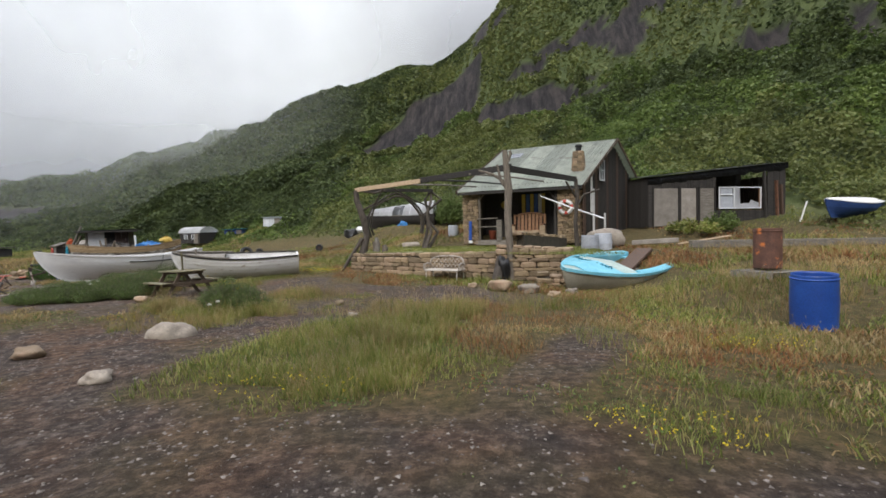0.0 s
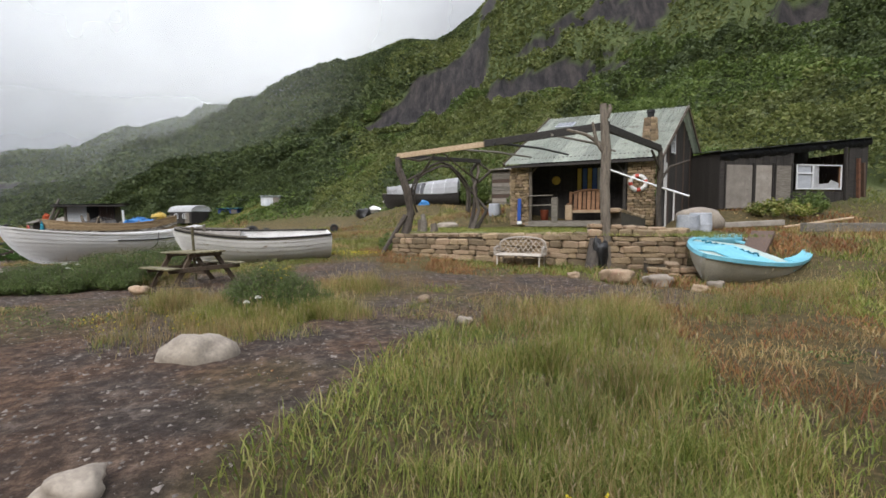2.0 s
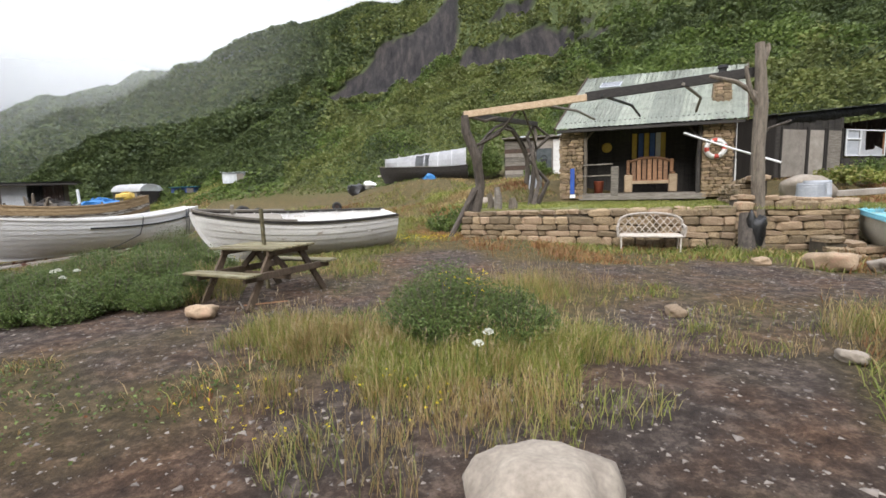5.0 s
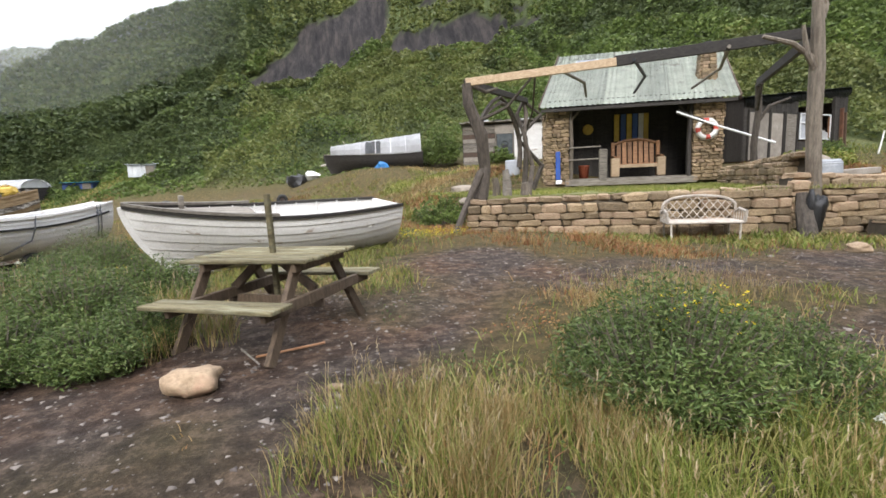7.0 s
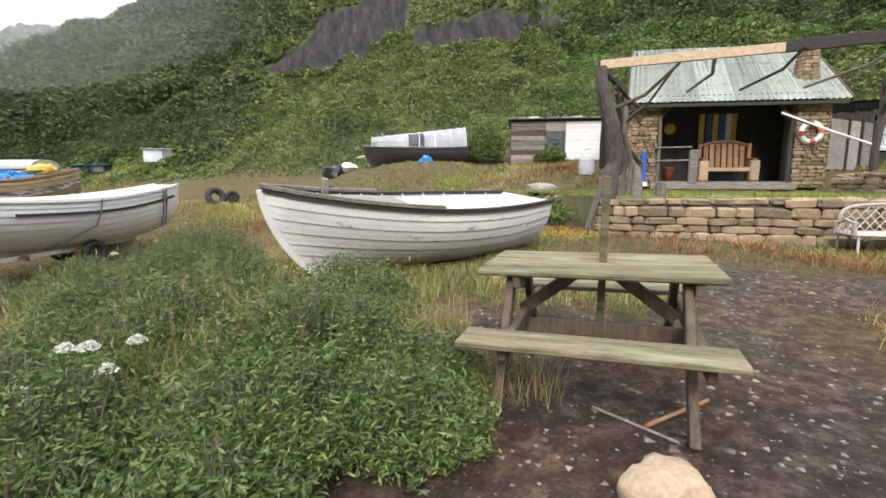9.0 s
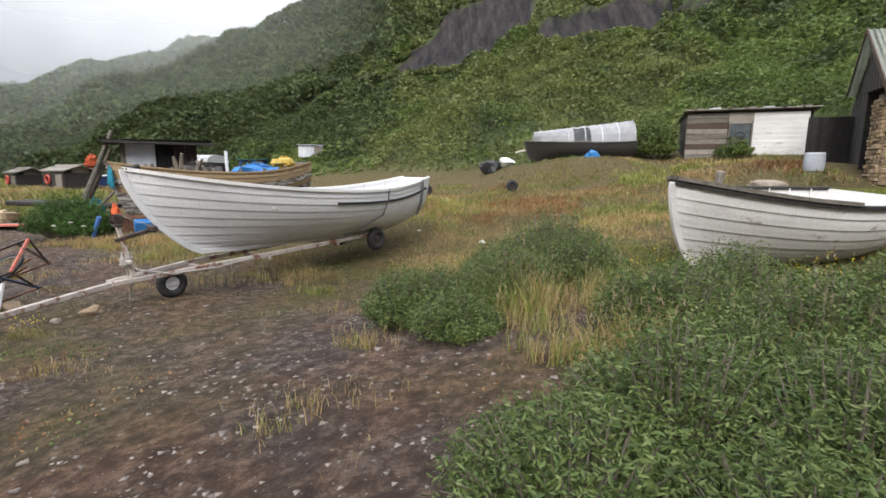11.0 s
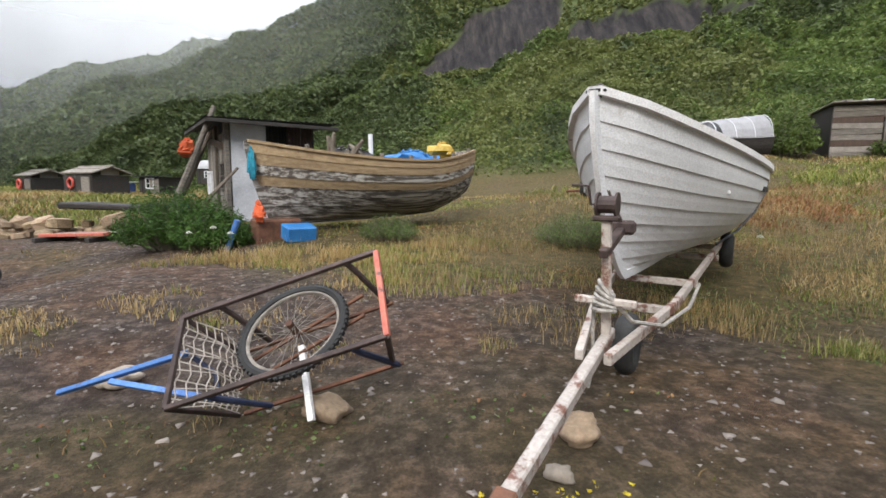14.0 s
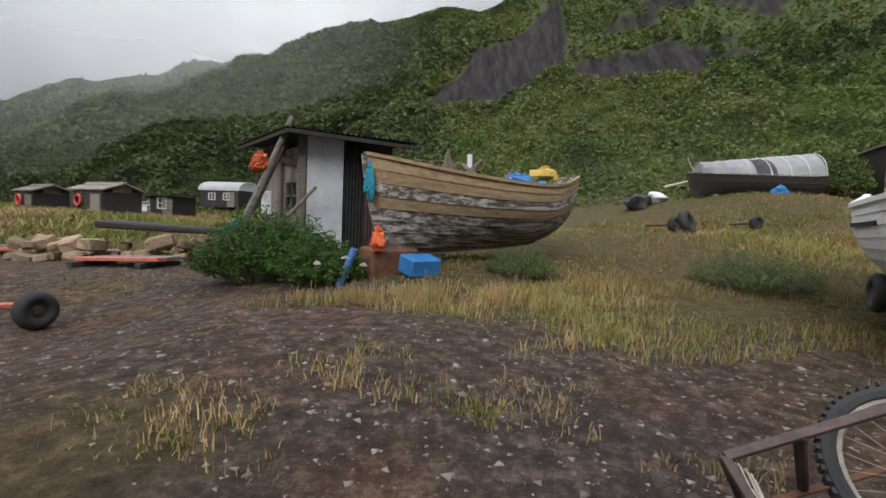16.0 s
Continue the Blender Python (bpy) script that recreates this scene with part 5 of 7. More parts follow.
def porch_bench():
    t = thing("garden_bench", HUT @ pose(3.05, 0.62, 0.0), "varnished orange-brown wooden bench with a slatted arched back on the porch", "bench")
    for i in range(7):
        x = -0.54 + 0.18 * i
        bm = bm_new()
        beam(bm, (x, 0.27, 0.44), (x, 0.36, 1.16 + 0.05 * math.cos(x * 2)), 0.14, 0.025)
        part("back_slat", bm, BENCH_WOOD, t)
    for i in range(4):
        bm = bm_new()
        beam(bm, (-0.68, -0.12 + 0.12 * i, 0.43), (0.68, -0.12 + 0.12 * i, 0.43), 0.105, 0.03)
        part("seat_slat", bm, BENCH_WOOD, t)
    bm = bm_new()
    tube(bm, [(-0.72, 0.34, 1.12), (-0.36, 0.36, 1.24), (0, 0.37, 1.27), (0.36, 0.36, 1.24), (0.72, 0.34, 1.12)], 0.05, 8)
    part("top_rail", bm, BENCH_WOOD, t)
    for x in (-0.74, 0.74):
        bm = bm_new()
        add_box(bm, pose(x, -0.10, 0.32), 0.28, 0.20, 0.64, 0.03)
        part("front_post", bm, PALE_WOOD, t, "pale squared log post")
        bm = bm_new()
        add_box(bm, pose(x, 0.32, 0.6), 0.12, 0.10, 1.2, 0.02)
        part("rear_post", bm, BENCH_WOOD, t)
        bm = bm_new()
        beam(bm, (x, -0.2, 0.67), (x, 0.34, 0.72), 0.12, 0.05)
        part("arm", bm, BENCH_WOOD, t)
    bm = bm_new()
    beam(bm, (-0.6, -0.16, 0.36), (0.6, -0.16, 0.36), 0.03, 0.11)
    part("front_rail", bm, PALE_WOOD, t)
    return t


porch_bench()
bm = bm_new()
lathe(bm, HUT @ pose(1.28, 0.55, 0), [(0.0, 0.0), (0.15, 0.0), (0.18, 0.42), (0.19, 0.44), (0.17, 0.44), (0.15, 0.05), (0, 0.05)], 16)
tagged(part("bucket", bm, RED_BIN, smooth=True), "red-brown plastic bucket standing on the porch floor", "bucket")
bm = bm_new()
add_box(bm, HUT @ pose(0.36, -0.10, 0.45, -4, 0, 0), 0.16, 0.05, 0.95, 0.02)
pad = tagged(part("blue_pad", bm, BLUE_PLASTIC), "dark blue upright pad leaning on the stone pier", "pad")
bm = bm_new()
add_box(bm, HUT @ pose(0.38, -0.12, -0.10, -4, 0, 0), 0.2, 0.09, 0.14, 0.02)
part("pad_foot", bm, WHITE_PAINT, pad)

# lifebuoy and oar
ring = thing("lifebuoy", HUT @ pose(4.98, -0.07, 1.42, 90, 0, 0), "white lifebuoy with faded red bands hung on the stone pier", "lifebuoy")
for i in range(4):
    bm = bm_new()
    torus(bm, Matrix.Identity(4), 0.265, 0.072, 10, 10, 0.06 + 0.25 * i, 0.17)
    part("band", bm, RING_WHITE, ring, smooth=True)
    bm = bm_new()
    torus(bm, Matrix.Identity(4), 0.265, 0.075, 6, 10, 0.23 + 0.25 * i, 0.08)
    part("band", bm, RING_RED, ring, smooth=True)
bm = bm_new()
torus(bm, Matrix.Identity(4), 0.35, 0.012, 30, 5)
part("grab_line", bm, ROPE_MAT, ring)
oar = thing("oar", HUT, "long white-painted oar slung across the porch corner", "oar")
bm = bm_new()
tube(bm, [(3.95, -0.45, 1.95), (5.2, -0.55, 1.42), (6.7, -0.65, 0.85)], 0.032, 8)
part("shaft", bm, WHITE_PAINT, oar)
bm = bm_new()
beam(bm, (3.95, -0.45, 1.95), (4.75, -0.51, 1.61), 0.04, 0.12, 0.01)
part("blade", bm, DARK_WOOD, oar)


# ---- terrace with its dry-stone wall ----
W0, W1, W2 = Vector((-4.5, 17.95, 0.12)), Vector((1.0, 15.35, 0.0)), Vector((3.3, 15.0, -0.05))
terr = [(-4.4, 18.15), (1.05, 15.5), (3.2, 15.15), (5.0, 19.5), (5.2, 21.2), (-0.2, 23.3), (-2.6, 22.2)]
bm = bm_new()
top = [bm.verts.new((x, y, 0.96 + 0.05 * noise.noise(Vector((x, y, 0))))) for x, y in terr]
low = [bm.verts.new((x, y, -0.3)) for x, y in terr]
bm.faces.new(top)
for i in range(len(terr)):
    bm.faces.new((top[i], low[i], low[(i + 1) % len(terr)], top[(i + 1) % len(terr)]))
TURF = worn("short_turf", (0.075, 0.085, 0.028), (0.17, 0.165, 0.06), 3, 0.95, 0.6, 0.02)
tagged(part("terrace", bm, TURF), "raised terrace of short turf before the hut", "terrace", kind="structure")


def drystone(a, b, h0, h1, seed, label, thick=0.34, size=0.30, tall=0.15):
    d = (b - a).to_2d()
    L = d.length
    m = pose(a.x, a.y, min(a.z, b.z) - 0.05, 0, 0, math.degrees(math.atan2(d.y, d.x)))
    w = thing("dry_stone_wall", m, label, "stone wall")
    bm = bm_new()
    n = 12
    rows = []
    for i in range(n + 1):
        k = i / n
        hh = h0 + (h1 - h0) * k - 0.06
        rows.append([bm.verts.new((L * k, y, z)) for y, z in ((-thick / 2 + 0.06, 0), (-thick / 2 + 0.06, hh), (thick / 2, hh), (thick / 2, 0))])
    for r0, r1 in zip(rows, rows[1:]):
        for q in range(4):
            bm.faces.new((r0[q], r1[q], r1[(q + 1) % 4], r0[(q + 1) % 4]))
    bm.faces.new(rows[0])
    bm.faces.new(rows[-1][::-1])
    part("wall_core", bm, MORTAR, w)
    stones_face(w, pose(0, -thick / 2 + 0.04, 0), L, max(h0, h1), seed, size, skip=lambda x, z: z > h0 + (h1 - h0) * x / L - 0.05, tall=tall, depth=0.11)
    r = random.Random(seed + 50)
    x = 0.0
    while x < L:
        s = r.uniform(0.25, 0.55)
        ob = new("coping_stone", r.choice(stone_meshes()))
        ob.parent = w
        ob.matrix_basis = pose(x + s / 2, 0, h0 + (h1 - h0) * (x + s / 2) / L - 0.02, r.uniform(-5, 5), r.uniform(-5, 5), r.uniform(-9, 9)) @ Matrix.Diagonal((s * 0.5, thick * 0.52, 0.06, 1))
        x += s
    return w


drystone(W0, W1, 0.92, 1.02, 11, "low dry-stone retaining wall of brown sandstone")
drystone(W1, W2 + Vector((0.0, 0.0, 0)), 1.30, 1.18, 12, "taller dry-stone wall end beside the gate post", size=0.36, tall=0.16)
drystone(W2 + Vector((-0.1, 0.1, 0)), Vector((4.3, 17.6, 0.3)), 1.0, 0.9, 13, "dry-stone wall running back towards the hut")
drystone(Vector((3.9, 19.8, 0.9)), Vector((1.75, 15.7, 0.9)), 0.55, 0.75, 14, "inner rubble wall edging the terrace path", 0.4, 0.3)
drystone(Vector((2.2, 14.5, -0.05)), Vector((3.3, 14.35, -0.1)), 0.55, 0.30, 15, "tumbled low end of the stone wall", 0.5, 0.34)


# ---- pergola of driftwood ----
def pergola():
    p = thing("pergola", pose(-4.5, 18.15, 0.1), "driftwood pergola of crooked posts and long beams", "pergola")
    inv = p.matrix_world.inverted()

    def q(x, y, z):
        return inv @ Vector((x, y, z))
    NL, NR = Vector((-4.45, 18.1, 3.42)), Vector((1.42, 15.3, 3.72))
    mid = NL.lerp(NR, 0.47)
    bm = bm_new()
    beam(bm, inv @ NL, inv @ mid, 0.07, 0.16)
    part("front_beam", bm, PALE_WOOD, p, "pale sawn timber beam")
    bm = bm_new()
    beam(bm, inv @ (mid + Vector((0, 0.09, 0.03))), inv @ (NR + Vector((0.1, 0.05, 0.06))), 0.08, 0.2)
    part("front_beam", bm, DARK_WOOD, p, "dark tarred beam")
    BL, BR = Vector((-1.7, 21.4, 3.62)), Vector((4.4, 19.4, 3.75))
    bm = bm_new()
    beam(bm, inv @ NL, inv @ BL, 0.1, 0.14)
    part("side_beam", bm, DARK_WOOD, p)
    bm = bm_new()
    beam(bm, inv @ NR, inv @ BR, 0.1, 0.2)
    part("side_beam", bm, DARK_WOOD, p)
    for k in (0.3, 0.52, 0.78):
        bm = bm_new()
        a, b = NL.lerp(NR, k), BL.lerp(BR, k + 0.03)
        tube(bm, [inv @ a, inv @ (a.lerp(b, 0.5) + Vector((0.03, 0, 0.04))), inv @ (b + Vector((0, 0.8, 0.1)))], 0.035, 7, wobble=0.1)
        part("rafter_pole", bm, GREY_WOOD if k != 0.52 else BLACK_TAR, p)
    # near right post: a tall forked trunk
    bm = bm_new()
    tube(bm, [q(1.45, 15.15, 0.0), q(1.42, 15.17, 1.0), q(1.37, 15.2, 2.2), q(1.40, 15.22, 3.1), q(1.33, 15.22, 3.9), q(1.3, 15.22, 4.3)], [0.15, 0.125, 0.12, 0.13, 0.10, 0.085], 10, wobble=0.07)
    tube(bm, [q(1.38, 15.2, 3.0), q(1.15, 15.22, 3.35), q(1.05, 15.25, 3.85)], [0.06, 0.05, 0.03], 7, wobble=0.1)
    tube(bm, [q(1.40, 15.2, 3.2), q(0.9, 15.3, 3.55), q(0.45, 15.5, 3.72)], [0.05, 0.045, 0.035], 7, wobble=0.1)
    tube(bm, [q(1.40, 15.2, 3.95), q(1.48, 15.22, 4.2), q(1.45, 15.22, 4.28)], [0.06, 0.055, 0.05], 7, wobble=0.1)
    part("post", bm, POST_WOOD, p, "tall bare grey trunk")
    # near left post, gnarled and forked
    bm = bm_new()
    tube(bm, [q(-4.2, 18.1, 0.9), q(-4.05, 18.15, 1.6), q(-4.15, 18.1, 2.3), q(-4.4, 18.1, 3.0), q(-4.42, 18.1, 3.4)], [0.17, 0.13, 0.14, 0.12, 0.1], 9, wobble=0.18)
    tube(bm, [q(-5.0, 17.5, 0.1), q(-4.6, 17.8, 0.8), q(-4.2, 18.05, 1.5)], [0.06, 0.07, 0.08], 8, wobble=0.2)
    part("post", bm, BARK_DARK, p, "gnarled dark trunk with a propping limb")
    # twisted back-left posts and looping branches
    for k, (dx, dy) in enumerate(((0, 0), (0.15, 0.1), (-0.1, 0.12))):
        bm = bm_new()
        tube(bm, [q(-2.0 + dx, 20.6 + dy, 0.95), q(-1.75 + dx * 2, 20.9, 1.7), q(-1.95 - dx, 21.0 + dy, 2.5), q(-1.75 + dx * 3, 21.3, 3.2), q(-1.8, 21.4, 3.6)], [0.09, 0.07, 0.06, 0.06, 0.05], 7, wobble=0.2)
        part("post", bm, BARK_DARK, p)
    for k, r0 in ((0, 1.0), (1, 0.92)):
        bm = bm_new()
        pts = []
        for i in range(13):
            a = math.pi * (0.05 + 1.25 * i / 12) - 0.5
            c = NL.lerp(BL, 0.5)
            d = (BL - NL).to_2d().normalized()
            u = r0 * 1.55 * math.cos(a)
            pts.append(q(c.x + d.x * u, c.y + d.y * u, 2.1 + r0 * 1.25 * math.sin(a) + 0.06 * math.sin(5 * a + k)))
        tube(bm, pts, [0.05 - 0.001 * i for i in range(13)], 7, wobble=0.2)
        part("branch", bm, BARK_DARK, p, "bent looping branch")
    for a, b, r in ((NL, Vector((-3.4, 19.1, 3.5)), .05), (Vector((-4.2, 18.1, 2.6)), Vector((-3.2, 17.5, 3.4)), .045), (BL + Vector((0, 0, -.8)), NL.lerp(NR, .25) + Vector((0, .4, 0)), .035)):
        bm = bm_new()
        tube(bm, [inv @ a, inv @ (a.lerp(b, 0.5) + Vector((0.1, 0.1, -0.12))), inv @ b], [r, r * .8, r * .6], 7, wobble=0.2)
        part("branch", bm, BARK_DARK, p)
    # back right post
    bm = bm_new()
    tube(bm, [q(4.45, 19.4, 0.9), q(4.38, 19.42, 2.0), q(4.46, 19.4, 3.0), q(4.4, 19.4, 3.75)], [0.1, 0.085, 0.09, 0.08], 8, wobble=0.12)
    tube(bm, [q(4.42, 19.4, 2.6), q(4.7, 19.3, 3.1), q(5.3, 19.2, 3.3)], [0.05, 0.04, 0.03], 6, wobble=0.1)
    tube(bm, [q(4.42, 19.4, 3.0), q(3.9, 18.8, 3.6)], [0.05, 0.04], 6, wobble=0.1)
    part("post", bm, BARK_DARK, p)
    return p


pergola()
for x, y, h, r in ((-3.6, 18.0, 0.62, 0.12), (-3.25, 17.75, 0.32, 0.13), (-3.75, 18.3, 0.45, 0.1)):
    bm = bm_new()
    tube(bm, [(x, y, 0.92), (x + .01, y, 0.92 + h * 0.5), (x - 0.03, y, 0.92 + h)], [r, r * 0.9, r * 0.6], 9, wobble=0.1)
    tagged(part("log_stump", bm, POST_WOOD if h < .6 else GREY_WOOD), "upright cut log standing on the terrace wall", "log", "logs on the wall")
bm = bm_new()
tube(bm, [(0.95, 14.75, 0.0), (1.05, 15.0, 0.55), (1.1, 15.1, 0.85)], [0.16, 0.13, 0.1], 9, wobble=0.15)
tagged(part("leaning_log", bm, BARK_DARK), "dark leaning log propped against the wall", "log")
bm = bm_new()
blob(bm, pose(1.2, 14.95, 0.42), 0.17, 0.14, 0.45, 0.35, 3, seed=4)
tagged(part("black_sack", bm, BLACK_BAG, smooth=True), "crumpled black plastic sack hung on the wall", "sack")


# ---- wicker settee ----
def settee():
    m = pose(-0.75, 15.45, 0.08, 0, 0, heading((-1.4, 15.75), (0.0, 15.15)))
    t = thing("wicker_settee", m, "bleached cane settee with lattice back on the grass", "settee")
    W, D = 1.28, 0.52
    for x in (-W / 2 + .06, W / 2 - .06):
        for y in (-D / 2, D / 2):
            bm = bm_new()
            tube(bm, [(x * 0.98, y, 0.0), (x, y * 0.95, 0.34)], 0.018, 7)
            part("leg", bm, CANE, t)
    bm = bm_new()
    add_box(bm, pose(0, 0, 0.345), W - 0.06, D, 0.035, 0.015)
    tube(bm, [(-W / 2, -D / 2, .33), (W / 2, -D / 2, .33), (W / 2, D / 2, .33), (-W / 2, D / 2, .33), (-W / 2, -D / 2, .33)], 0.022, 7)
    part("seat", bm, CANE, t)
    top = []
    for i in range(17):
        a = math.pi * i / 16
        top.append((-W / 2 * math.cos(a) if abs(math.cos(a)) > .0 else 0, D / 2 - 0.10 * abs(math.cos(a)) ** 4, 0.50 + 0.30 * math.sin(a) ** 0.5))
    bm = bm_new()
    tube(bm, [(-W / 2, -D / 2, 0.33), (-W / 2 - .02, -D / 2, 0.52), (-W / 2, 0, 0.56)] + top + [(W / 2, 0, 0.56), (W / 2 + .02, -D / 2, 0.52), (W / 2, -D / 2, 0.33)], 0.026, 8)
    part("arm_rail", bm, CANE, t)
    bm = bm_new()
    for i in range(-5, 14):
        for s in (1, -1):
            x0 = -W / 2 + W * i / 9
            x1 = x0 + s * 0.36
            a, b = Vector((x0, D / 2 - .03, 0.36)), Vector((x1, D / 2, 0.79))
            pts = [a.lerp(b, k / 6) for k in range(7)]
            pts = [p for p in pts if abs(p.x) < W / 2 and p.z < 0.5 + 0.30 * max(0.0, 1 - (p.x / (W / 2)) ** 2) ** 0.25]
            if len(pts) > 1:
                tube(bm, pts, 0.008, 5)
    part("lattice_back", bm, CANE, t)
    for s in (-1, 1):
        bm = bm_new()
        for i in range(5):
            y = -D / 2 + D * (i + 0.5) / 5
            tube(bm, [(s * W / 2, y, 0.34), (s * (W / 2 + 0.005), y + 0.05, 0.54)], 0.008, 5)
            tube(bm, [(s * W / 2, y + 0.05, 0.34), (s * (W / 2 + 0.005), y, 0.54)], 0.008, 5)
        part("lattice_arm", bm, CANE, t)
    return t


settee()


# ---- black shed ----
def black_shed():
    a, b = (9.1, 24.6), (17.0, 26.6)
    yaw = heading(a, b)
    L = math.hypot(b[0] - a[0], b[1] - a[1])
    s = thing("black_shed", pose(a[0], a[1], 1.72, 0, 0, yaw), "long black tarred shed with boarded panels and a torn felt roof", "shed")
    H0, H1 = 2.5, 3.35
    for nm, y in (("front_wall", 0.0), ("back_wall", 3.0)):
        n = 44
        for i in range(n):
            bm = bm_new()
            x = L * (i + 0.5) / n
            top = 0.84 if y == 0 and 3.85 < x < 6.95 else H0 + (H1 - H0) * i / n
            add_box(bm, pose(x, y + 0.008 * (i % 2), top / 2), L / n - 0.008, 0.04, top, 0.003)
            part("wall_board", bm, DARK_WOOD, s)
    for x in (0.0, L):
        for i in range(14):
            bm = bm_new()
            add_box(bm, pose(x, 3.0 * (i + .5) / 14, 1.3), 0.04, 3.0 / 14 - 0.008, 2.6 if x == 0 else 3.0, 0.003)
            part("side_board", bm, DARK_WOOD if x == 0 else RUSTY_TIN, s)
    bm = bm_new()
    n, k = 40, 10
    rows = [[bm.verts.new((-0.15 + (L + 0.35) * i / n, -0.22 + 3.4 * j / k, H0 + 0.06 + (H1 - H0) * i / n + 0.25 * j / k + 0.05 * noise.noise(Vector((i * .5, j * .7, 1))))) for j in range(k + 1)] for i in range(n + 1)]
    for i in range(n):
        for j in range(k):
            bm.faces.new((rows[i][j], rows[i + 1][j], rows[i + 1][j + 1], rows[i][j + 1]))
    bmesh.ops.solidify(bm, geom=bm.faces[:], thickness=0.06)
    part("roof_sheeting", bm, FELT, s, "creased black sheeting")
    bm = bm_new()
    rows = []
    for i in range(61):
        x = -0.1 + (L + 0.2) * i / 60
        zt = H0 + 0.05 + (H1 - H0) * i / 60
        dr = 0.38 + 0.14 * noise.noise(Vector((i * .31, 2, 0)))
        rows.append([bm.verts.new((x, -0.06 - 0.05 * math.sin(j * .8) + 0.03 * noise.noise(Vector((i * .6, j, 5))), zt - dr * j / 4)) for j in range(5)])
    for r0, r1 in zip(rows, rows[1:]):
        for j in range(4):
            bm.faces.new((r0[j], r1[j], r1[j + 1], r0[j + 1]))
    bmesh.ops.solidify(bm, geom=bm.faces[:], thickness=0.012)
    part("hanging_sheeting", bm, FELT, s)
    for x0, w, mt in ((0.30, 1.35, BOARD_GREY), (1.85, 0.85, BOARD_GREY), (2.95, 0.80, GREY_WOOD)):
        bm = bm_new()
        add_box(bm, pose(x0 + w / 2, -0.045, 1.02), w, 0.03, 1.95, 0.006)
        part("door_panel", bm, mt, s)
        for x in (x0 - 0.06, x0 + w + 0.06):
            bm = bm_new()
            beam(bm, (x, -0.06, 0), (x, -0.06, 2.1), 0.05, 0.08)
            part("door_post", bm, DARK_WOOD, s)
    fr = window(s, pose(4.05, -0.05, 0.92), 2.55, 1.15, WIN_WHITE, (0, 0), False)
    bm = bm_new()
    for a2, b2 in (((4.95, 0.92), (4.95, 2.07)), ((4.1, 1.66), (4.95, 1.66))):
        beam(bm, (a2[0], -0.06, a2[1]), (b2[0], -0.06, b2[1]), 0.06, 0.07)
    part("glazing_bar", bm, WIN_WHITE, fr)
    bm = bm_new()
    add_box(bm, pose(4.52, -0.03, 1.28), 0.75, 0.012, 0.65)
    add_box(bm, pose(4.52, -0.03, 1.85), 0.7, 0.012, 0.3)
    part("pane", bm, GREY_KEG, fr)
    bm = bm_new()
    for q in (((5.0, .95), (6.55, .95), (6.55, 1.2), (6.0, 1.38), (5.9, 1.22), (5.35, 1.18), (5.3, 2.05), (5.0, 2.05)),):
        vs = [bm.verts.new((x, -0.03, z)) for x, z in q]
        bmesh.ops.solidify(bm, geom=[bm.faces.new(vs)], thickness=0.008)
    part("broken_pane", bm, WIN_WHITE, fr, "jagged white broken panel")
    bm = bm_new()
    beam(bm, (6.5, -0.03, 1.0), (6.5, -0.03, 1.95), 0.03, 0.07)
    part("inner_jamb", bm, BENCH_WOOD, fr)
    for x, zt, mt in ((6.85, 2.9, DARK_WOOD), (7.6, 2.4, RUST), (7.9, 2.2, BROWN_WOOD)):
        bm = bm_new()
        beam(bm, (x, -0.1, 0), (x - .1, -0.08, zt), 0.1, 0.14)
        part("corner_post", bm, mt, s)
    return s


black_shed()
# beam along the yard and rubble of boards
for a, b, w, h, m, lab in (((8.4, 18.2, 1.05), (17.5, 19.2, 1.0), 0.25, 0.28, GREY_WOOD, "long squared baulk of grey timber edging the yard"),
                           ((8.2, 18.8, 1.05), (9.9, 18.2, 1.35), 0.1, 0.06, PALE_WOOD, "loose pale plank lying on the timber baulk"),
                           ((6.7, 19.6, 1.1), (8.3, 19.0, 1.2), 0.5, 0.18, BOARD_GREY, "grey board slab lying by the shed"),
                           ((18, 27.2, 2.4), (24.5, 25.5, 2.3), 0.12, 0.5, DARK_WOOD, "dark plank fence behind the navy boat"),
                           ((16.6, 24.8, 1.8), (17.0, 24.9, 2.9), 0.05, 0.08, WHITE_DIRTY, "thin white post leaning in the grass"),
                           ((4.9, 14.9, .35), (6.1, 16.4, .95), 0.55, 0.12, BROWN_WOOD, "brown timber slab leaning by the dinghy")):
    bm = bm_new()
    beam(bm, a, b, w, h, 0.015)
    tagged(part("timber_baulk" if "baulk" in lab else "board", bm, m), lab, "timber")


def drum(name, m, r, h, material, label, category, rings=((0.33, 0.02), (0.66, 0.02)), bulge=0.0):
    t = thing(name, m, label, category)
    prof = [(0.0, 0.02), (r * 0.9, 0.02), (r * 0.97, 0.0), (r, 0.03)]
    for i in range(1, 24):
        k = i / 24
        rr = r * (1 + bulge * math.sin(k * math.pi))
        for z, a in rings:
            rr += a * r * max(0, 1 - abs(k - z) / 0.03)
        prof.append((rr, h * k))
    prof += [(r, h * 0.975), (r * 1.02, h), (r * 0.96, h), (r * 0.95, h * 0.96), (r * 0.9, h * 0.12), (0, h * 0.12)]
    bm = bm_new()
    lathe(bm, Matrix.Identity(4), prof, 32)
    part("body", bm, material, t, smooth=True)
    bm = bm_new()
    torus(bm, pose(0, 0, h * 0.93), r * 1.015, r * 0.05, 32, 6)
    part("rim", bm, material, t, smooth=True)
    return t


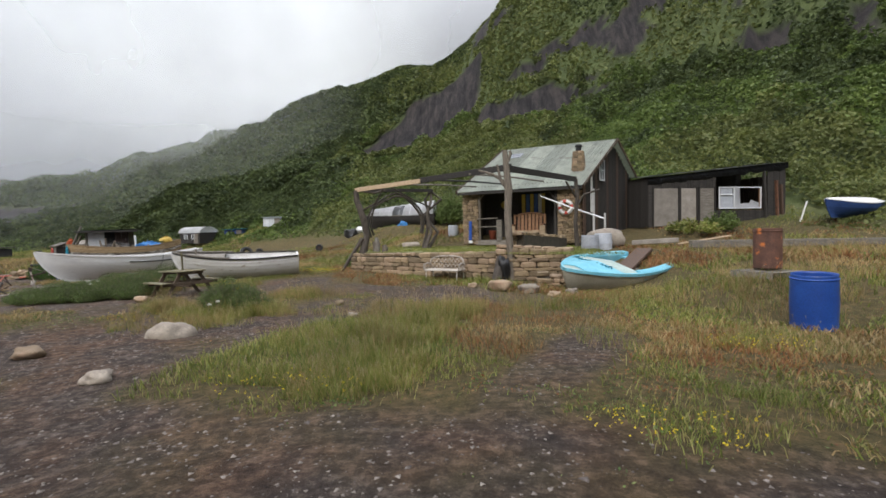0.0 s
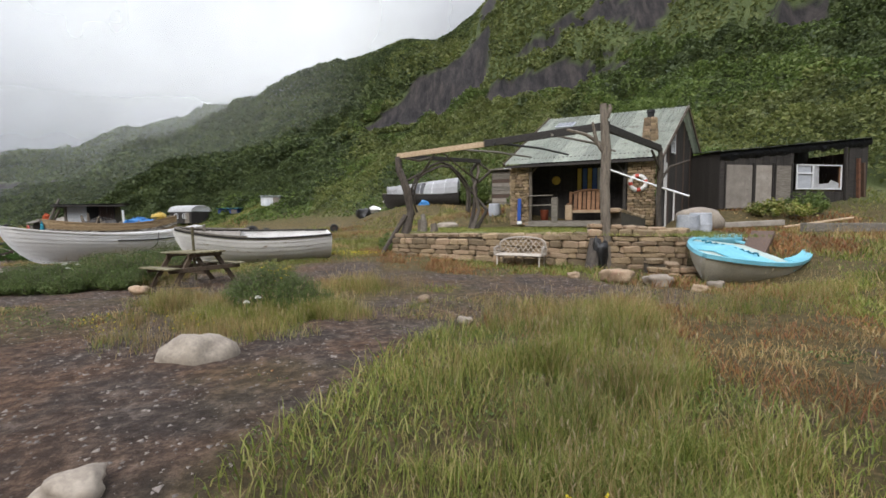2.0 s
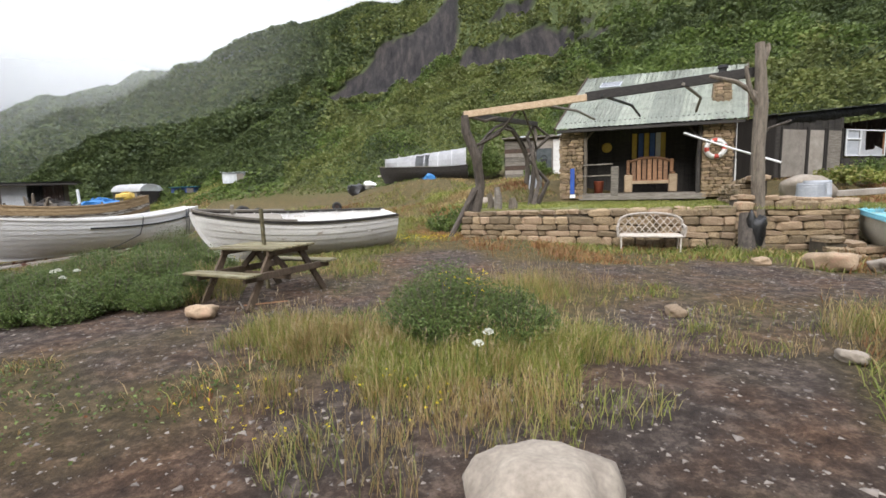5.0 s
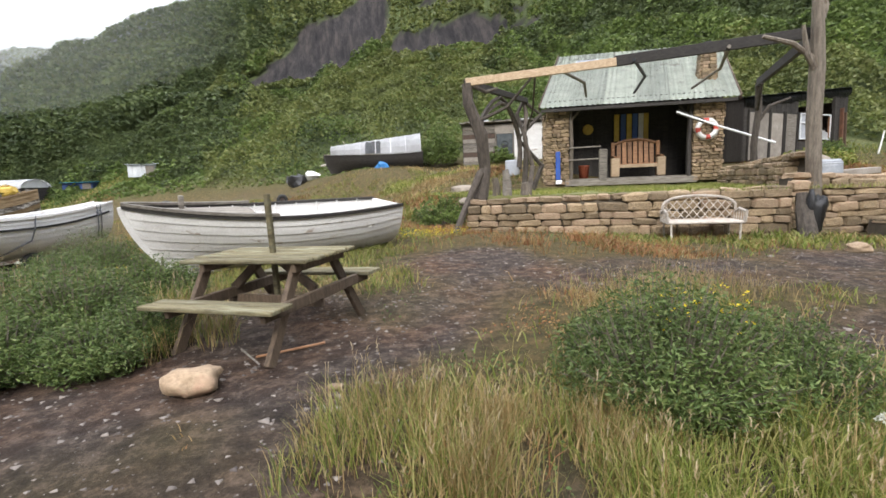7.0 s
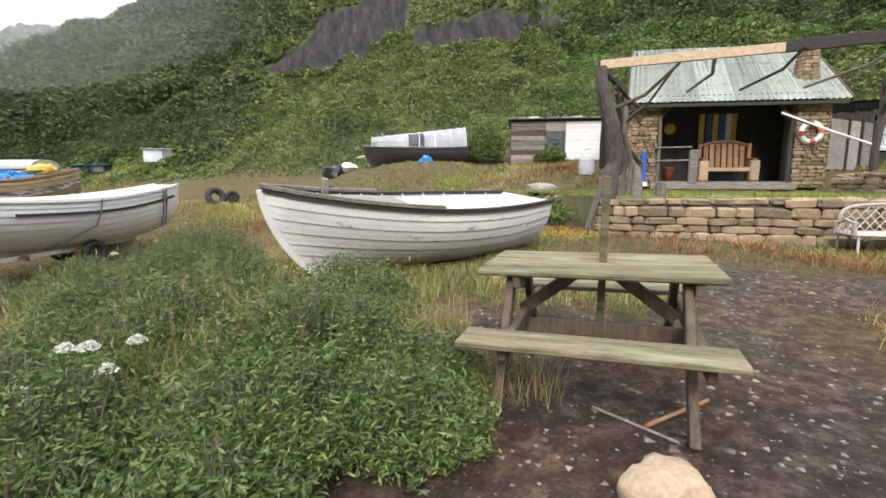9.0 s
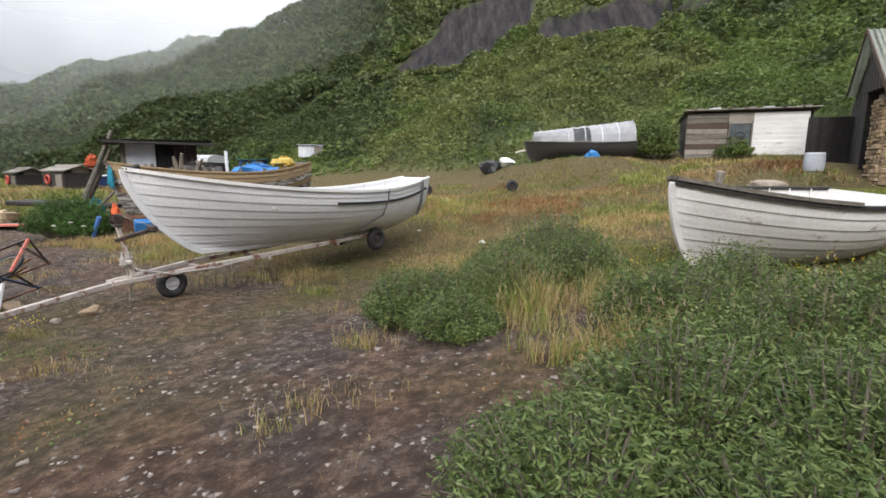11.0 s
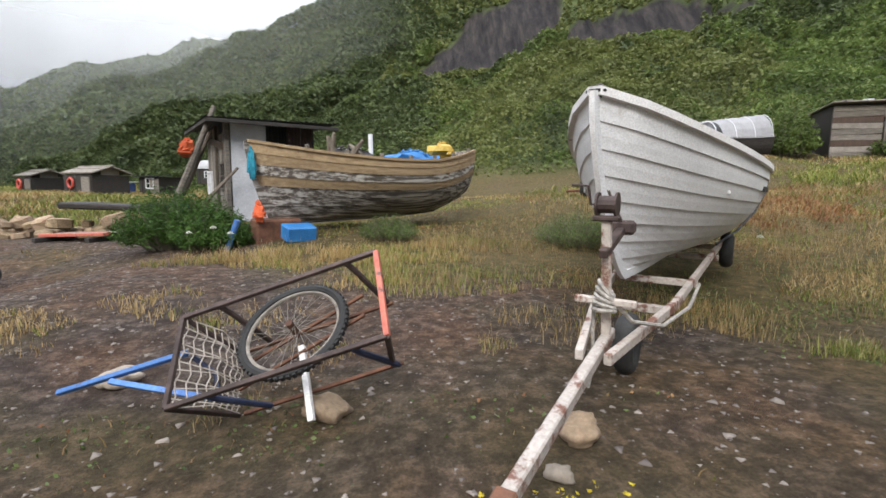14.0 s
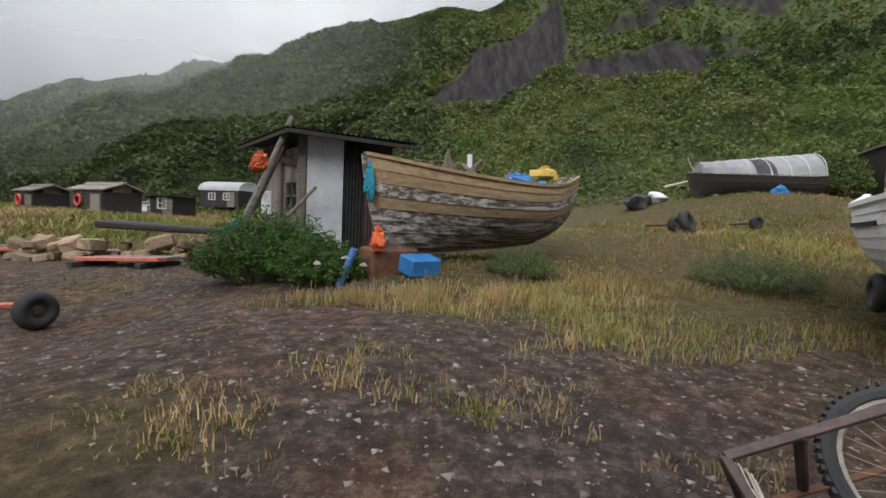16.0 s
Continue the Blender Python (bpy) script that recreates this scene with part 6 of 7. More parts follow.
drum("barrel", pose(6.28, 8.47, ground_z(6.28, 8.47) - 0.04, 3, -2), 0.335, 1.02, BLUE_PLASTIC, "deep blue open-topped plastic barrel in long grass", "barrel", ((0.12, .03), (0.86, .03)), 0.05)
drum("oil_drum", pose(7.45, 11.8, 0.64), 0.30, 0.98, RUST_DRUM, "rusted steel drum with an orange burnt patch on a wooden pallet", "drum")
pal = thing("pallet", pose(7.37, 11.7, 0.44, 0, 0, 25), "grey wooden pallet under the rusty drum", "pallet")
for i in range(5):
    bm = bm_new()
    beam(bm, (-0.6, -0.44 + 0.22 * i, 0.15), (0.6, -0.44 + 0.22 * i, 0.15), 0.1, 0.025)
    part("slat", bm, GREY_WOOD, pal)
for i in range(3):
    bm = bm_new()
    beam(bm, (-0.55 + 0.55 * i, -0.5, 0.07), (-0.55 + 0.55 * i, 0.5, 0.07), 0.08, 0.13)
    part("bearer", bm, GREY_WOOD, pal)
drum("keg", pose(4.5, 17.4, 0.72), 0.30, 0.75, GREY_KEG, "pale grey plastic keg with raised hoops beside the wall", "keg", ((0.15, .06), (0.5, .05), (0.85, .06)), 0.08)
drum("keg", pose(5.1, 17.9, 0.78), 0.30, 0.75, GREY_KEG, "pale grey plastic keg with raised hoops beside the wall", "keg", ((0.15, .06), (0.5, .05), (0.85, .06)), 0.08)
drum("churn", pose(-0.95, 24.6, 1.45), 0.25, 0.6, GREY_KEG, "pale grey plastic tub with a lid by the hut's corner", "tub", ((0.9, .12),), 0.1)
boulder("stone_slab", -3.1, 23.6, .5, .38, .16, 15, PALE_STONE, "flat pale stone slab lying on the grass", 8.2, .2)
boulder("stone_slab", -3.2, 22.6, .36, .25, .12, 40, PALE_STONE, "flat pale stone slab lying on the grass", 9.2, .2)
boulder("rock", 5.4, 18.6, .7, .5, .4, 15, PALE_STONE, "grey-brown rock beside the kegs", 5.2, .2)
bm = bm_new()
beam(bm, (8.9, 10.9, 0.05), (12.0, 11.6, 0.3), 0.45, 0.2, 0.02)
tagged(part("rusty_girder", bm, RUST), "rusty red-brown girder lying in the grass", "girder")



# ---- plank shed with the white door behind the hut ----
def shed_behind():
    s = thing("plank_shed", pose(-0.65, 32.7, 2.15, 0, 0, -22), "low plank shed with white weatherboards and a dark arched door", "shed")
    L, H, D = 5.0, 2.1, 2.6
    for i in range(9):
        bm = bm_new()
        add_box(bm, pose(0.85, 0.012 * (i % 2), 0.12 + 0.235 * i, 0, random.uniform(-1, 1), 0), 1.7, 0.05, 0.225, 0.01)
        part("dark_board", bm, (GREY_WOOD, BOARD_GREY, BROWN_WOOD, GREY_WOOD)[i % 4], s)
    for i in range(10):
        bm = bm_new()
        add_box(bm, pose(3.75, -0.02, 0.1 + 0.208 * i, 6, 0, 0), 2.1, 0.03, 0.225, 0.005)
        part("weatherboard", bm, WHITE_DIRTY, s)
    for nm, m2, sx, sy in (("back_wall", pose(L / 2, D, H / 2), L, 0.06), ("side_wall", pose(0, D / 2, H / 2), 0.06, D), ("side_wall", pose(L - .1, D / 2, H / 2), 0.06, D)):
        bm = bm_new()
        add_box(bm, m2, sx, sy, H)
        part(nm, bm, DARK_WOOD, s)
    bm = bm_new()
    add_box(bm, pose(2.2, -0.02, 1.86), 1.0, 0.05, 0.5, 0.01)
    part("lintel_board", bm, BOARD_GREY, s)
    d = bm_new()
    add_box(d, pose(2.2, -0.04, 0.8), 0.8, 0.05, 1.6, 0.01)
    dr = part("door", d, worn("slate_door", (0.05, 0.06, 0.065), (0.10, 0.115, 0.12), 4), s)
    bm = bm_new()
    torus(bm, pose(2.2, -0.08, 1.05, 90, 0, 0), 0.18, 0.02, 12, 6, 0.0, 0.5)
    add_box(bm, pose(2.2, -0.07, 0.86), 0.34, 0.02, 0.36, 0.01)
    part("door_light", bm, BLACK_TAR, dr)
    bm = bm_new()
    for x in (1.75, 2.65):
        beam(bm, (x, -0.06, 0), (x, -0.06, 1.7), 0.06, 0.1)
    part("door_post", bm, GREY_WOOD, s)
    bm = bm_new()
    add_box(bm, pose(L / 2, D / 2 - .1, H + 0.05, -3, 0, 0), L + 0.3, D + 0.4, 0.06, 0.02)
    part("roof", bm, GREY_WOOD, s)
    for i in range(7):
        bm = bm_new()
        beam(bm, (0.2 + 0.7 * i, -0.3, H + 0.16), (0.6 + 0.7 * i, 0.2, H + 0.24), 0.2, 0.07, 0.01)
        part("roof_slab", bm, (GREY_WOOD, GALV, DARK_WOOD)[i % 3], s)
    return s


shed_behind()


# ---- fisherman's shed ----
def fishermans_shed():
    # origin at the corner towards the derelict boat's bow
    s = thing("fishermans_shed", pose(-22.05, 25.0, -0.12, 0, 0, 32), "tall patched shed of boards and rusty sheet with a flat roof", "shed")
    H, W, D = 2.26, 1.95, 2.6
    # face x: white sheet then rusty sheet
    bm = bm_new()
    add_box(bm, pose(0.42, 0, H / 2), 0.78, 0.04, H, 0.004)
    part("wall_sheet", bm, GALV, s, "chalky white sheet stained with rust")
    bm = bm_new()
    corrugated(bm, pose(0.84, 0.0, 0, 90, 0, 0), 0.45, H, 0.075, 0.012)
    part("wall_sheet", bm, BLACK_TAR, s, "blackened corrugated sheet")
    bm = bm_new()
    corrugated(bm, pose(1.30, 0.0, 0, 90, 0, 0), 0.65, H, 0.075, 0.012)
    part("wall_sheet", bm, RUSTY_TIN, s, "rusty corrugated sheet")
    # face y: grey boards with a window
    n = 12
    for i in range(n):
        y = D * (i + 0.5) / n
        bm = bm_new()
        if 0.25 < y < 1.0:
            add_box(bm, pose(-0.01 * (i % 2), y, 0.36), 0.04, D / n - 0.01, 0.72, 0.004)
            add_box(bm, pose(-0.01 * (i % 2), y, 1.72), 0.04, D / n - 0.01, 0.66, 0.004)
        else:
            add_box(bm, pose(-0.01 * (i % 2), y, H / 2), 0.04, D / n - 0.01, H, 0.004)
        part("wall_board", bm, GREY_WOOD if i % 4 else BOARD_GREY, s)
    for nm, m2, sx, sy in (("back_wall", pose(W / 2, D, H / 2), W, 0.05), ("side_wall", pose(W, D / 2, H / 2), 0.05, D)):
        bm = bm_new()
        add_box(bm, m2, sx, sy, H)
        part(nm, bm, DARK_WOOD, s)
    window(s, pose(-0.03, 1.0, 0.72, 0, 0, -90), 0.74, 0.66, GREY_WOOD, (1, 1))
    window(s, pose(-0.05, 2.6, 0.6, 0, 0, -90), 0.6, 0.6, WIN_WHITE, (3, 1))
    for y in (0.0, 0.14, 1.2):
        bm = bm_new()
        beam(bm, (-0.05, y, 0), (-0.05, y, H), 0.09, 0.1, 0.006)
        part("corner_post", bm, GREY_WOOD if y < 1 else BARK_DARK, s)
    bm = bm_new()
    beam(bm, (-0.07, 0.2, H - 0.55), (-0.07, 2.9, H - 0.15), 0.05, 0.16)
    part("cross_board", bm, BROWN_WOOD, s)
    bm = bm_new()
    corrugated(bm, pose(-0.55, -0.45, H + 0.02, 0, -1.5, 0), W + 1.1, D + 0.9, 0.12, 0.015, 0.02)
    part("roof", bm, BLACK_TAR, s, "sagging dark sheet roof")
    bm = bm_new()
    beam(bm, (-0.5, -0.42, H - 0.05), (W + 0.5, -0.42, H - 0.02), 0.06, 0.08)
    beam(bm, (-0.5, -0.42, H - 0.05), (-0.5, D + 0.4, H - 0.05), 0.06, 0.08)
    part("fascia", bm, DARK_WOOD, s)
    return s


fishermans_shed()
for a, b, r, m in (((-23.4, 24.4, -.5), (-22.3, 24.9, 2.45), .09, GREY_WOOD), ((-23.5, 24.6, -.5), (-22.5, 25.1, 1.9), .08, POST_WOOD), ((-23.0, 24.1, -.4), (-21.8, 24.8, 1.1), .05, POST_WOOD)):
    bm = bm_new()
    a, b = Vector(a), Vector(b)
    tube(bm, [a, a.lerp(b, .5) + Vector((.04, 0, .03)), b], [r, r * .9, r * .6], 8, wobble=.1)
    tagged(part("leaning_pole", bm, m), "bare driftwood pole leaning against the shed", "pole", "leaning poles")
net_heap("fishing_net", pose(-22.85, 24.75, 1.4), .2, .2, .3, ORANGE, "orange net float bundle hung on the poles", 11, 22)
net_heap("fishing_net", pose(-23.5, 25.6, -.2), .35, .3, .6, TEAL_NET, "blue-green nets heaped by the shed wall", 12, 30)
bm = bm_new()
add_box(bm, ground_pose(-19.85, 22.15, 35, .14, 12), .52, .34, .26, .02)
tagged(part("fish_box", bm, BLUE_BRIGHT), "bright blue plastic fish box tipped on the grass", "box")
bm = bm_new()
add_box(bm, ground_pose(-20.3, 22.4, 35, .10, 3), .8, .4, .5, .03)
tagged(part("keel_block", bm, RUST), "red-brown block under the boat's forefoot", "block")
bm = bm_new()
tube(bm, [(-20.95, 21.8, ground_z(-20.95, 21.8)), (-20.75, 21.8, .12)], .05, 10)
tagged(part("bollard", bm, BLUE_TUBE), "short blue post by the derelict boat", "post")

# flat stone table, rubble heap and stacked red planks on the bare slope
bm = bm_new()
add_box(bm, pose(-25.0, 26.5, .12, 0, 2, 10), 3.0, 1.2, .14, .03, .02)
slab = tagged(part("slab_bench", bm, DARK_WOOD), "long dark slab resting on stacked rubble", "slab")
r = random.Random(9)
for i in range(46):
    k = r.random()
    x, y = -28.6 + 4.4 * k + r.uniform(-.5, .5), 26.9 - 0.7 * k + r.uniform(-.6, .6)
    s0 = r.uniform(.10, .2)
    ob = new("rubble_stone", r.choice(stone_meshes()))
    lift = .28 if i % 3 == 0 else 0
    ob.matrix_world = ground_pose(x, y, r.uniform(0, 180), s0 * .5 + lift, r.uniform(-20, 20), r.uniform(-20, 20)) @ Matrix.Diagonal((s0 * 1.3, s0, s0 * .75, 1))
    tagged(ob, "rough sandstone block in the rubble heap", "stone", "rubble heap")
for k, (x, y, yaw, L) in enumerate(((-25.3, 24.85, -20, 2.0), (-25.3, 24.6, -21, 2.0), (-25.25, 25.1, -19, 1.9), (-29.6, 27.6, -18, 2.6), (-29.5, 27.3, -19, 2.5))):
    bm = bm_new()
    add_box(bm, ground_pose(x, y, yaw, .13 + .02 * (k % 2), 0, -3), L, .2, .07, .008)
    tagged(part("painted_plank", bm, RED_PAINT if k in (1, 4) else GREY_WOOD), "old timber plank with flaking salmon-red paint on the earth", "plank", "stacked planks")
for k, (x, y, yaw) in enumerate(((-26.0, 25.0, 70), (-24.6, 24.6, 68))):
    bm = bm_new()
    add_box(bm, ground_pose(x, y, yaw, .05), .9, .12, .1, .008)
    tagged(part("plank_bearer", bm, DARK_WOOD), "dark bearer timber under the planks", "timber")

# wheels of an axle in the grass, and another at the edge of the slope
for (x, y, yaw, lab) in ((-12.9, 27.2, 20, "pair"), (-9.6, 28.4, 10, "pair"), (-24.3, 21.2, 60, "cart")):
    t = thing("axle", ground_pose(x, y, yaw), "rusty axle with small black wheels in the grass" if lab == "pair" else "red-painted axle with a black wheel on bare earth", "axle")
    wheel_parts(t, pose(0, 0, .23), .23, .15, STEEL_DARK)
    bm = bm_new()
    tube(bm, [(0, 0, .23), (0.0, .9, .18)], .04, 8)
    part("axle_bar", bm, RUST, t)
bm = bm_new()
tube(bm, [(-24.4, 21.2, ground_z(-24.4, 21.2) + .3), (-25.0, 21.0, ground_z(-25.0, 21.0) + .34)], .03, 6)
tagged(part("red_handle", bm, RED_PAINT), "red handle bar lying on the axle", "bar")

# tyre and clutter below the bank
for (x, y, yaw) in ((-13.2, 26.2, 40),):
    bm = bm_new()
    torus(bm, ground_pose(x, y, yaw, .26, 70, 0), .24, .11, 24, 8)
    tagged(part("tyre", bm, RUBBER, smooth=True), "old black tyre half buried in grass", "tyre")


# ---- far huts along the foot of the hill ----
def far_shed(x, y, yaw, L, D, H, wall_m, roof_m, label, roof="flat", dz=0.0, win=1, rings=0):
    s = thing("shed", pose(x, y, ground_z(x, y) + dz, 0, 0, yaw), label, "shed", "sheds below the hill")
    n = max(6, int(L / .3))
    for i in range(n):
        bm = bm_new()
        add_box(bm, pose(-L / 2 + L * (i + .5) / n, -D / 2 + .015 * (i % 2), H / 2), L / n - .012, .06, H, .005)
        part("front_board", bm, wall_m, s)
    for m2, sx, sy in ((pose(0, D / 2, H / 2), L, .06), (pose(-L / 2, 0, H / 2), .06, D), (pose(L / 2, 0, H / 2), .06, D)):
        bm = bm_new()
        add_box(bm, m2, sx, sy, H)
        part("wall", bm, wall_m, s)
    bm = bm_new()
    if roof == "arch":
        rows = []
        for k in range(13):
            a = math.pi * k / 12
            rows.append([bm.verts.new((xx, -(D / 2 + .12) * math.cos(a), H - .05 + .75 * math.sin(a))) for xx in np.linspace(-L / 2 - .15, L / 2 + .15, 12)])
        for r0, r1 in zip(rows, rows[1:]):
            for q in range(11):
                bm.faces.new((r0[q], r0[q + 1], r1[q + 1], r1[q]))
        bmesh.ops.solidify(bm, geom=bm.faces[:], thickness=.05)
        for xx in (-L / 2, L / 2):
            vs = [bm.verts.new((xx, -D / 2 * math.cos(math.pi * k / 12), H - .05 + .7 * math.sin(math.pi * k / 12))) for k in range(13)]
            bm.faces.new(vs)
    elif roof == "gable":
        for sgn in (-1, 1):
            add_box(bm, pose(0, sgn * D / 4, H + .25, sgn * -20 * 1.0, 0, 0), L + .4, D / 2 / math.cos(radians(20)) + .2, .07, .01)
        add_box(bm, pose(0, 0, H + .1), L - .02, D * .5, .45)
    else:
        corrugated(bm, pose(-L / 2 - .2, -D / 2 - .25, H + .02, 3, 0, 0), L + .4, D + .5, .16, .02, .05)
    part("roof", bm, roof_m, s)
    for i in range(win):
        window(s, pose(-L / 2 + L * (i + .6) / (win + .6), -D / 2 - .05, H * .4), .6, .55, WIN_WHITE, (1, 1))
    bm = bm_new()
    add_box(bm, pose(L * .32, -D / 2 - .05, H * .45), .65, .05, H * .88, .01)
    part("door", bm, GREY_WOOD, s)
    for i in range(rings):
        bm = bm_new()
        torus(bm, pose(-L * .2 + i * 1.0, -D / 2 - .08, H * .6, 90), .22, .06, 18, 6)
        part("lifebuoy", bm, RING_RED, s)
    return s


far_shed(-33.5, 54, -20, 3.4, 2.4, 1.3, DARK_WOOD, CANVAS, "dark hut with a pale arched canvas roof", "arch", 0, 2)
far_shed(-36.5, 50, -18, 2.2, 1.8, 1.2, WHITE_DIRTY, TIN, "small whitewashed shed with a pale green roof", "flat", 0, 2)
far_shed(-39.5, 49, -15, 2.2, 1.8, 1.1, BLUE_HULL, GALV, "small blue boarded shed with a sheet roof", "flat", 0, 1)
far_shed(-23.0, 52.0, 0, 2.0, 1.6, 1.0, GALV, GALV, "grey sheet-metal shed half hidden in bramble", "flat", .2, 0)
far_shed(-29.0, 54.6, 0, 2.2, 1.6, .55, BLUE_HULL, TEAL_NET, "low shed under a blue-green tarpaulin", "flat", .2, 0)
far_shed(-33.0, 37.4, -30, 2.3, 1.6, 0.95, DARK_WOOD, GREY_WOOD, "dark shed hung with an orange lifebuoy", "gable", 0, 0, 1)
far_shed(-36.4, 38.6, -35, 1.8, 1.4, 0.8, DARK_WOOD, GREY_WOOD, "dark low shed with a pale roof edge", "gable", 0, 0, 1)
far_shed(-31.2, 39.6, -25, 1.4, 1.3, 1.0, DARK_WOOD, BLACK_TAR, "dark shed with a large white-barred window", "flat", 0, 1)
far_shed(-39, 35, -35, 2.4, 1.6, 0.8, BLACK_TAR, DARK_WOOD, "black low shed at the far end of the track", "flat", 0, 0)
far_shed(-43.5, 35.5, -40, 2.2, 1.6, 0.8, GREY_WOOD, DARK_WOOD, "grey low shed at the far end of the track", "flat", 0, 1)


def parked_tractor():
    t = thing("tractor", ground_pose(-43.5, 33.5, 20), "small old tractor with a white canopy parked by the track", "tractor")
    bm = bm_new()
    add_box(bm, pose(-.5, 0, .75), 1.2, .5, .5, .06)
    part("bonnet", bm, WHITE_DIRTY, t)
    bm = bm_new()
    add_box(bm, pose(.55, 0, .8), .7, .7, .6, .05)
    part("seat_box", bm, BLUE_HULL, t)
    bm = bm_new()
    add_box(bm, pose(.55, 0, 1.75), 1.0, .9, .05, .02)
    for x in (.15, .95):
        for y in (-.4, .4):
            tube(bm, [(x, y, .9), (x, y, 1.74)], .02, 6)
    part("canopy", bm, CANVAS, t)
    for x, r0 in ((.6, .5), (-.9, .3)):
        for y in (-.55, .55):
            wheel_parts(t, pose(x, y, r0), r0, .2, WHITE_DIRTY)
    return t


parked_tractor()
# clutter on the foot of the bank
bm = bm_new()
blob(bm, ground_pose(-9.6, 35.5, 0, .3), .5, .35, .4, .4, 2, seed=3)
tagged(part("black_sheeting", bm, BLACK_BAG), "crumpled black sheeting on the bank", "sheeting")
bm = bm_new()
blob(bm, ground_pose(-8.7, 35.5, 0, .2), .4, .3, .25, .3, 2, seed=6)
tagged(part("white_sack", bm, WHITE_PAINT), "white sack lying on the bank", "sack")
bm = bm_new()
z0 = ground_z(-7.2, 36)
tube(bm, [(-8.2, 35.8, z0 + .3), (-7.2, 36, z0 + .55), (-6.4, 36.2, z0 + .8), (-6.9, 36.2, z0 + 1.7)], [.06, .05, .04, .02], 6)
tagged(part("bleached_branch", bm, CANE), "bleached bare branch lying on the bank", "branch")



# ---- grass, herbs, bushes ----
GRASS_GREEN = leafy("green_grass", ((0.085, 0.115, 0.022), (0.15, 0.185, 0.038), (0.235, 0.25, 0.068), (0.34, 0.29, 0.13)), thin=0.28)
GRASS_DRY = leafy("dry_grass", ((0.21, 0.135, 0.055), (0.34, 0.235, 0.11), (0.47, 0.35, 0.19), (0.18, 0.15, 0.05)), thin=0.28)
GRASS_RED = leafy("russet_sorrel", ((0.16, 0.066, 0.034), (0.26, 0.12, 0.058), (0.32, 0.20, 0.09), (0.14, 0.125, 0.045)), thin=0.28)
SEED = leafy("pale_seed_heads", ((0.24, 0.18, 0.10), (0.34, 0.265, 0.165), (0.44, 0.36, 0.25)))
HERB = leafy("feathery_herb", ((0.048, 0.075, 0.024), (0.08, 0.122, 0.036), (0.122, 0.17, 0.052), (0.185, 0.22, 0.085)), thin=0.28)
MOUND = leafy("bright_green_herb", ((0.03, 0.07, 0.015), (0.055, 0.115, 0.022), (0.08, 0.15, 0.03)))
BRAMBLE = leafy("bramble_leaves", ((0.068, 0.102, 0.030), (0.105, 0.152, 0.042), (0.142, 0.195, 0.055), (0.185, 0.235, 0.082)), thin=0.4)
SCRUB = leafy("hillside_scrub", ((0.044, 0.064, 0.026), (0.064, 0.088, 0.034), (0.086, 0.113, 0.044), (0.11, 0.138, 0.058)), thin=0.35)
HILLGRASS = leafy("hill_grass", ((0.098, 0.122, 0.040), (0.142, 0.165, 0.054), (0.19, 0.205, 0.080)), thin=0.35)
FLOWER_Y = leafy("yellow_petals", ((0.62, 0.47, 0.02), (0.75, 0.6, 0.05)))
FLOWER_W = leafy("white_umbels", ((0.62, 0.62, 0.55), (0.78, 0.78, 0.72)))


def blades(x, y, h, w, lean, base=None, drop=0.02):
    """Tapered bent blades as triangles: verts, faces."""
    n = len(x)
    a, b = rng.uniform(0, 6.283, n), rng.uniform(0, 6.283, n)
    z = height(x, y) - drop if base is None else base
    root = np.stack([x, y, z], -1)
    side = np.stack([np.cos(a), np.sin(a), np.zeros(n)], -1) * (w / 2)[:, None]
    go = np.stack([np.cos(b), np.sin(b), np.zeros(n)], -1) * (lean * h)[:, None]
    up = np.stack([np.zeros(n), np.zeros(n), h], -1)
    v = np.stack([root - side, root + side, root + up * 0.55 + go * 0.35 - side * 0.8, root + up * 0.55 + go * 0.35 + side * 0.8, root + up * (1 - 0.3 * np.minimum(lean, 1))[:, None] + go], 1)
    f = np.array([(0, 1, 3), (0, 3, 2), (2, 3, 4)])
    return v.reshape(-1, 3), (f[None] + 5 * np.arange(n)[:, None, None]).reshape(-1, 3)


def leaves(c, size, wide=0.32):
    """Folded leaves at the points c: verts, faces."""
    n = len(c)
    d = rng.normal(size=(n, 3))
    d[:, 2] = np.abs(d[:, 2]) * 0.6
    d /= np.linalg.norm(d, axis=1, keepdims=True)
    s = np.cross(d, rng.normal(size=(n, 3)))
    s /= np.linalg.norm(s, axis=1, keepdims=True)
    nrm = np.cross(d, s)
    sz = size[:, None]
    v = np.stack([c - d * sz * 0.5, c + s * sz * wide + nrm * sz * 0.08, c + d * sz * 0.55, c - s * sz * wide + nrm * sz * 0.08], 1)
    f = np.array([(0, 1, 2), (0, 2, 3)])
    return v.reshape(-1, 3), (f[None] + 4 * np.arange(n)[:, None, None]).reshape(-1, 3)


def join(*vf):
    vs, fs, k = [], [], 0
    for v, f in vf:
        vs.append(v)
        fs.append(f + k)
        k += len(v)
    return np.concatenate(vs), np.concatenate(fs)


def scatter(n, x0, x1, y0, y1, want):
    x, y = rng.uniform(x0, x1, n), rng.uniform(y0, y1, n)
    k = rng.random(n) < want(x, y)
    return x[k], y[k]


def on_flat(x, y):
    inside = np.hypot(x - CX, y - CY) < hill_r1(x, y) + 1
    # the terrace keeps its own turf
    terr_in = (y - 18.1 > -0.61 * (x + 4.4)) & (x > -3.6) & (x < 5.6) & (y < 23.4)
    hut_in = (x > -0.4) & (x < 9) & (y > 20) & (y < 29)
    return inside & ~terr_in & ~hut_in


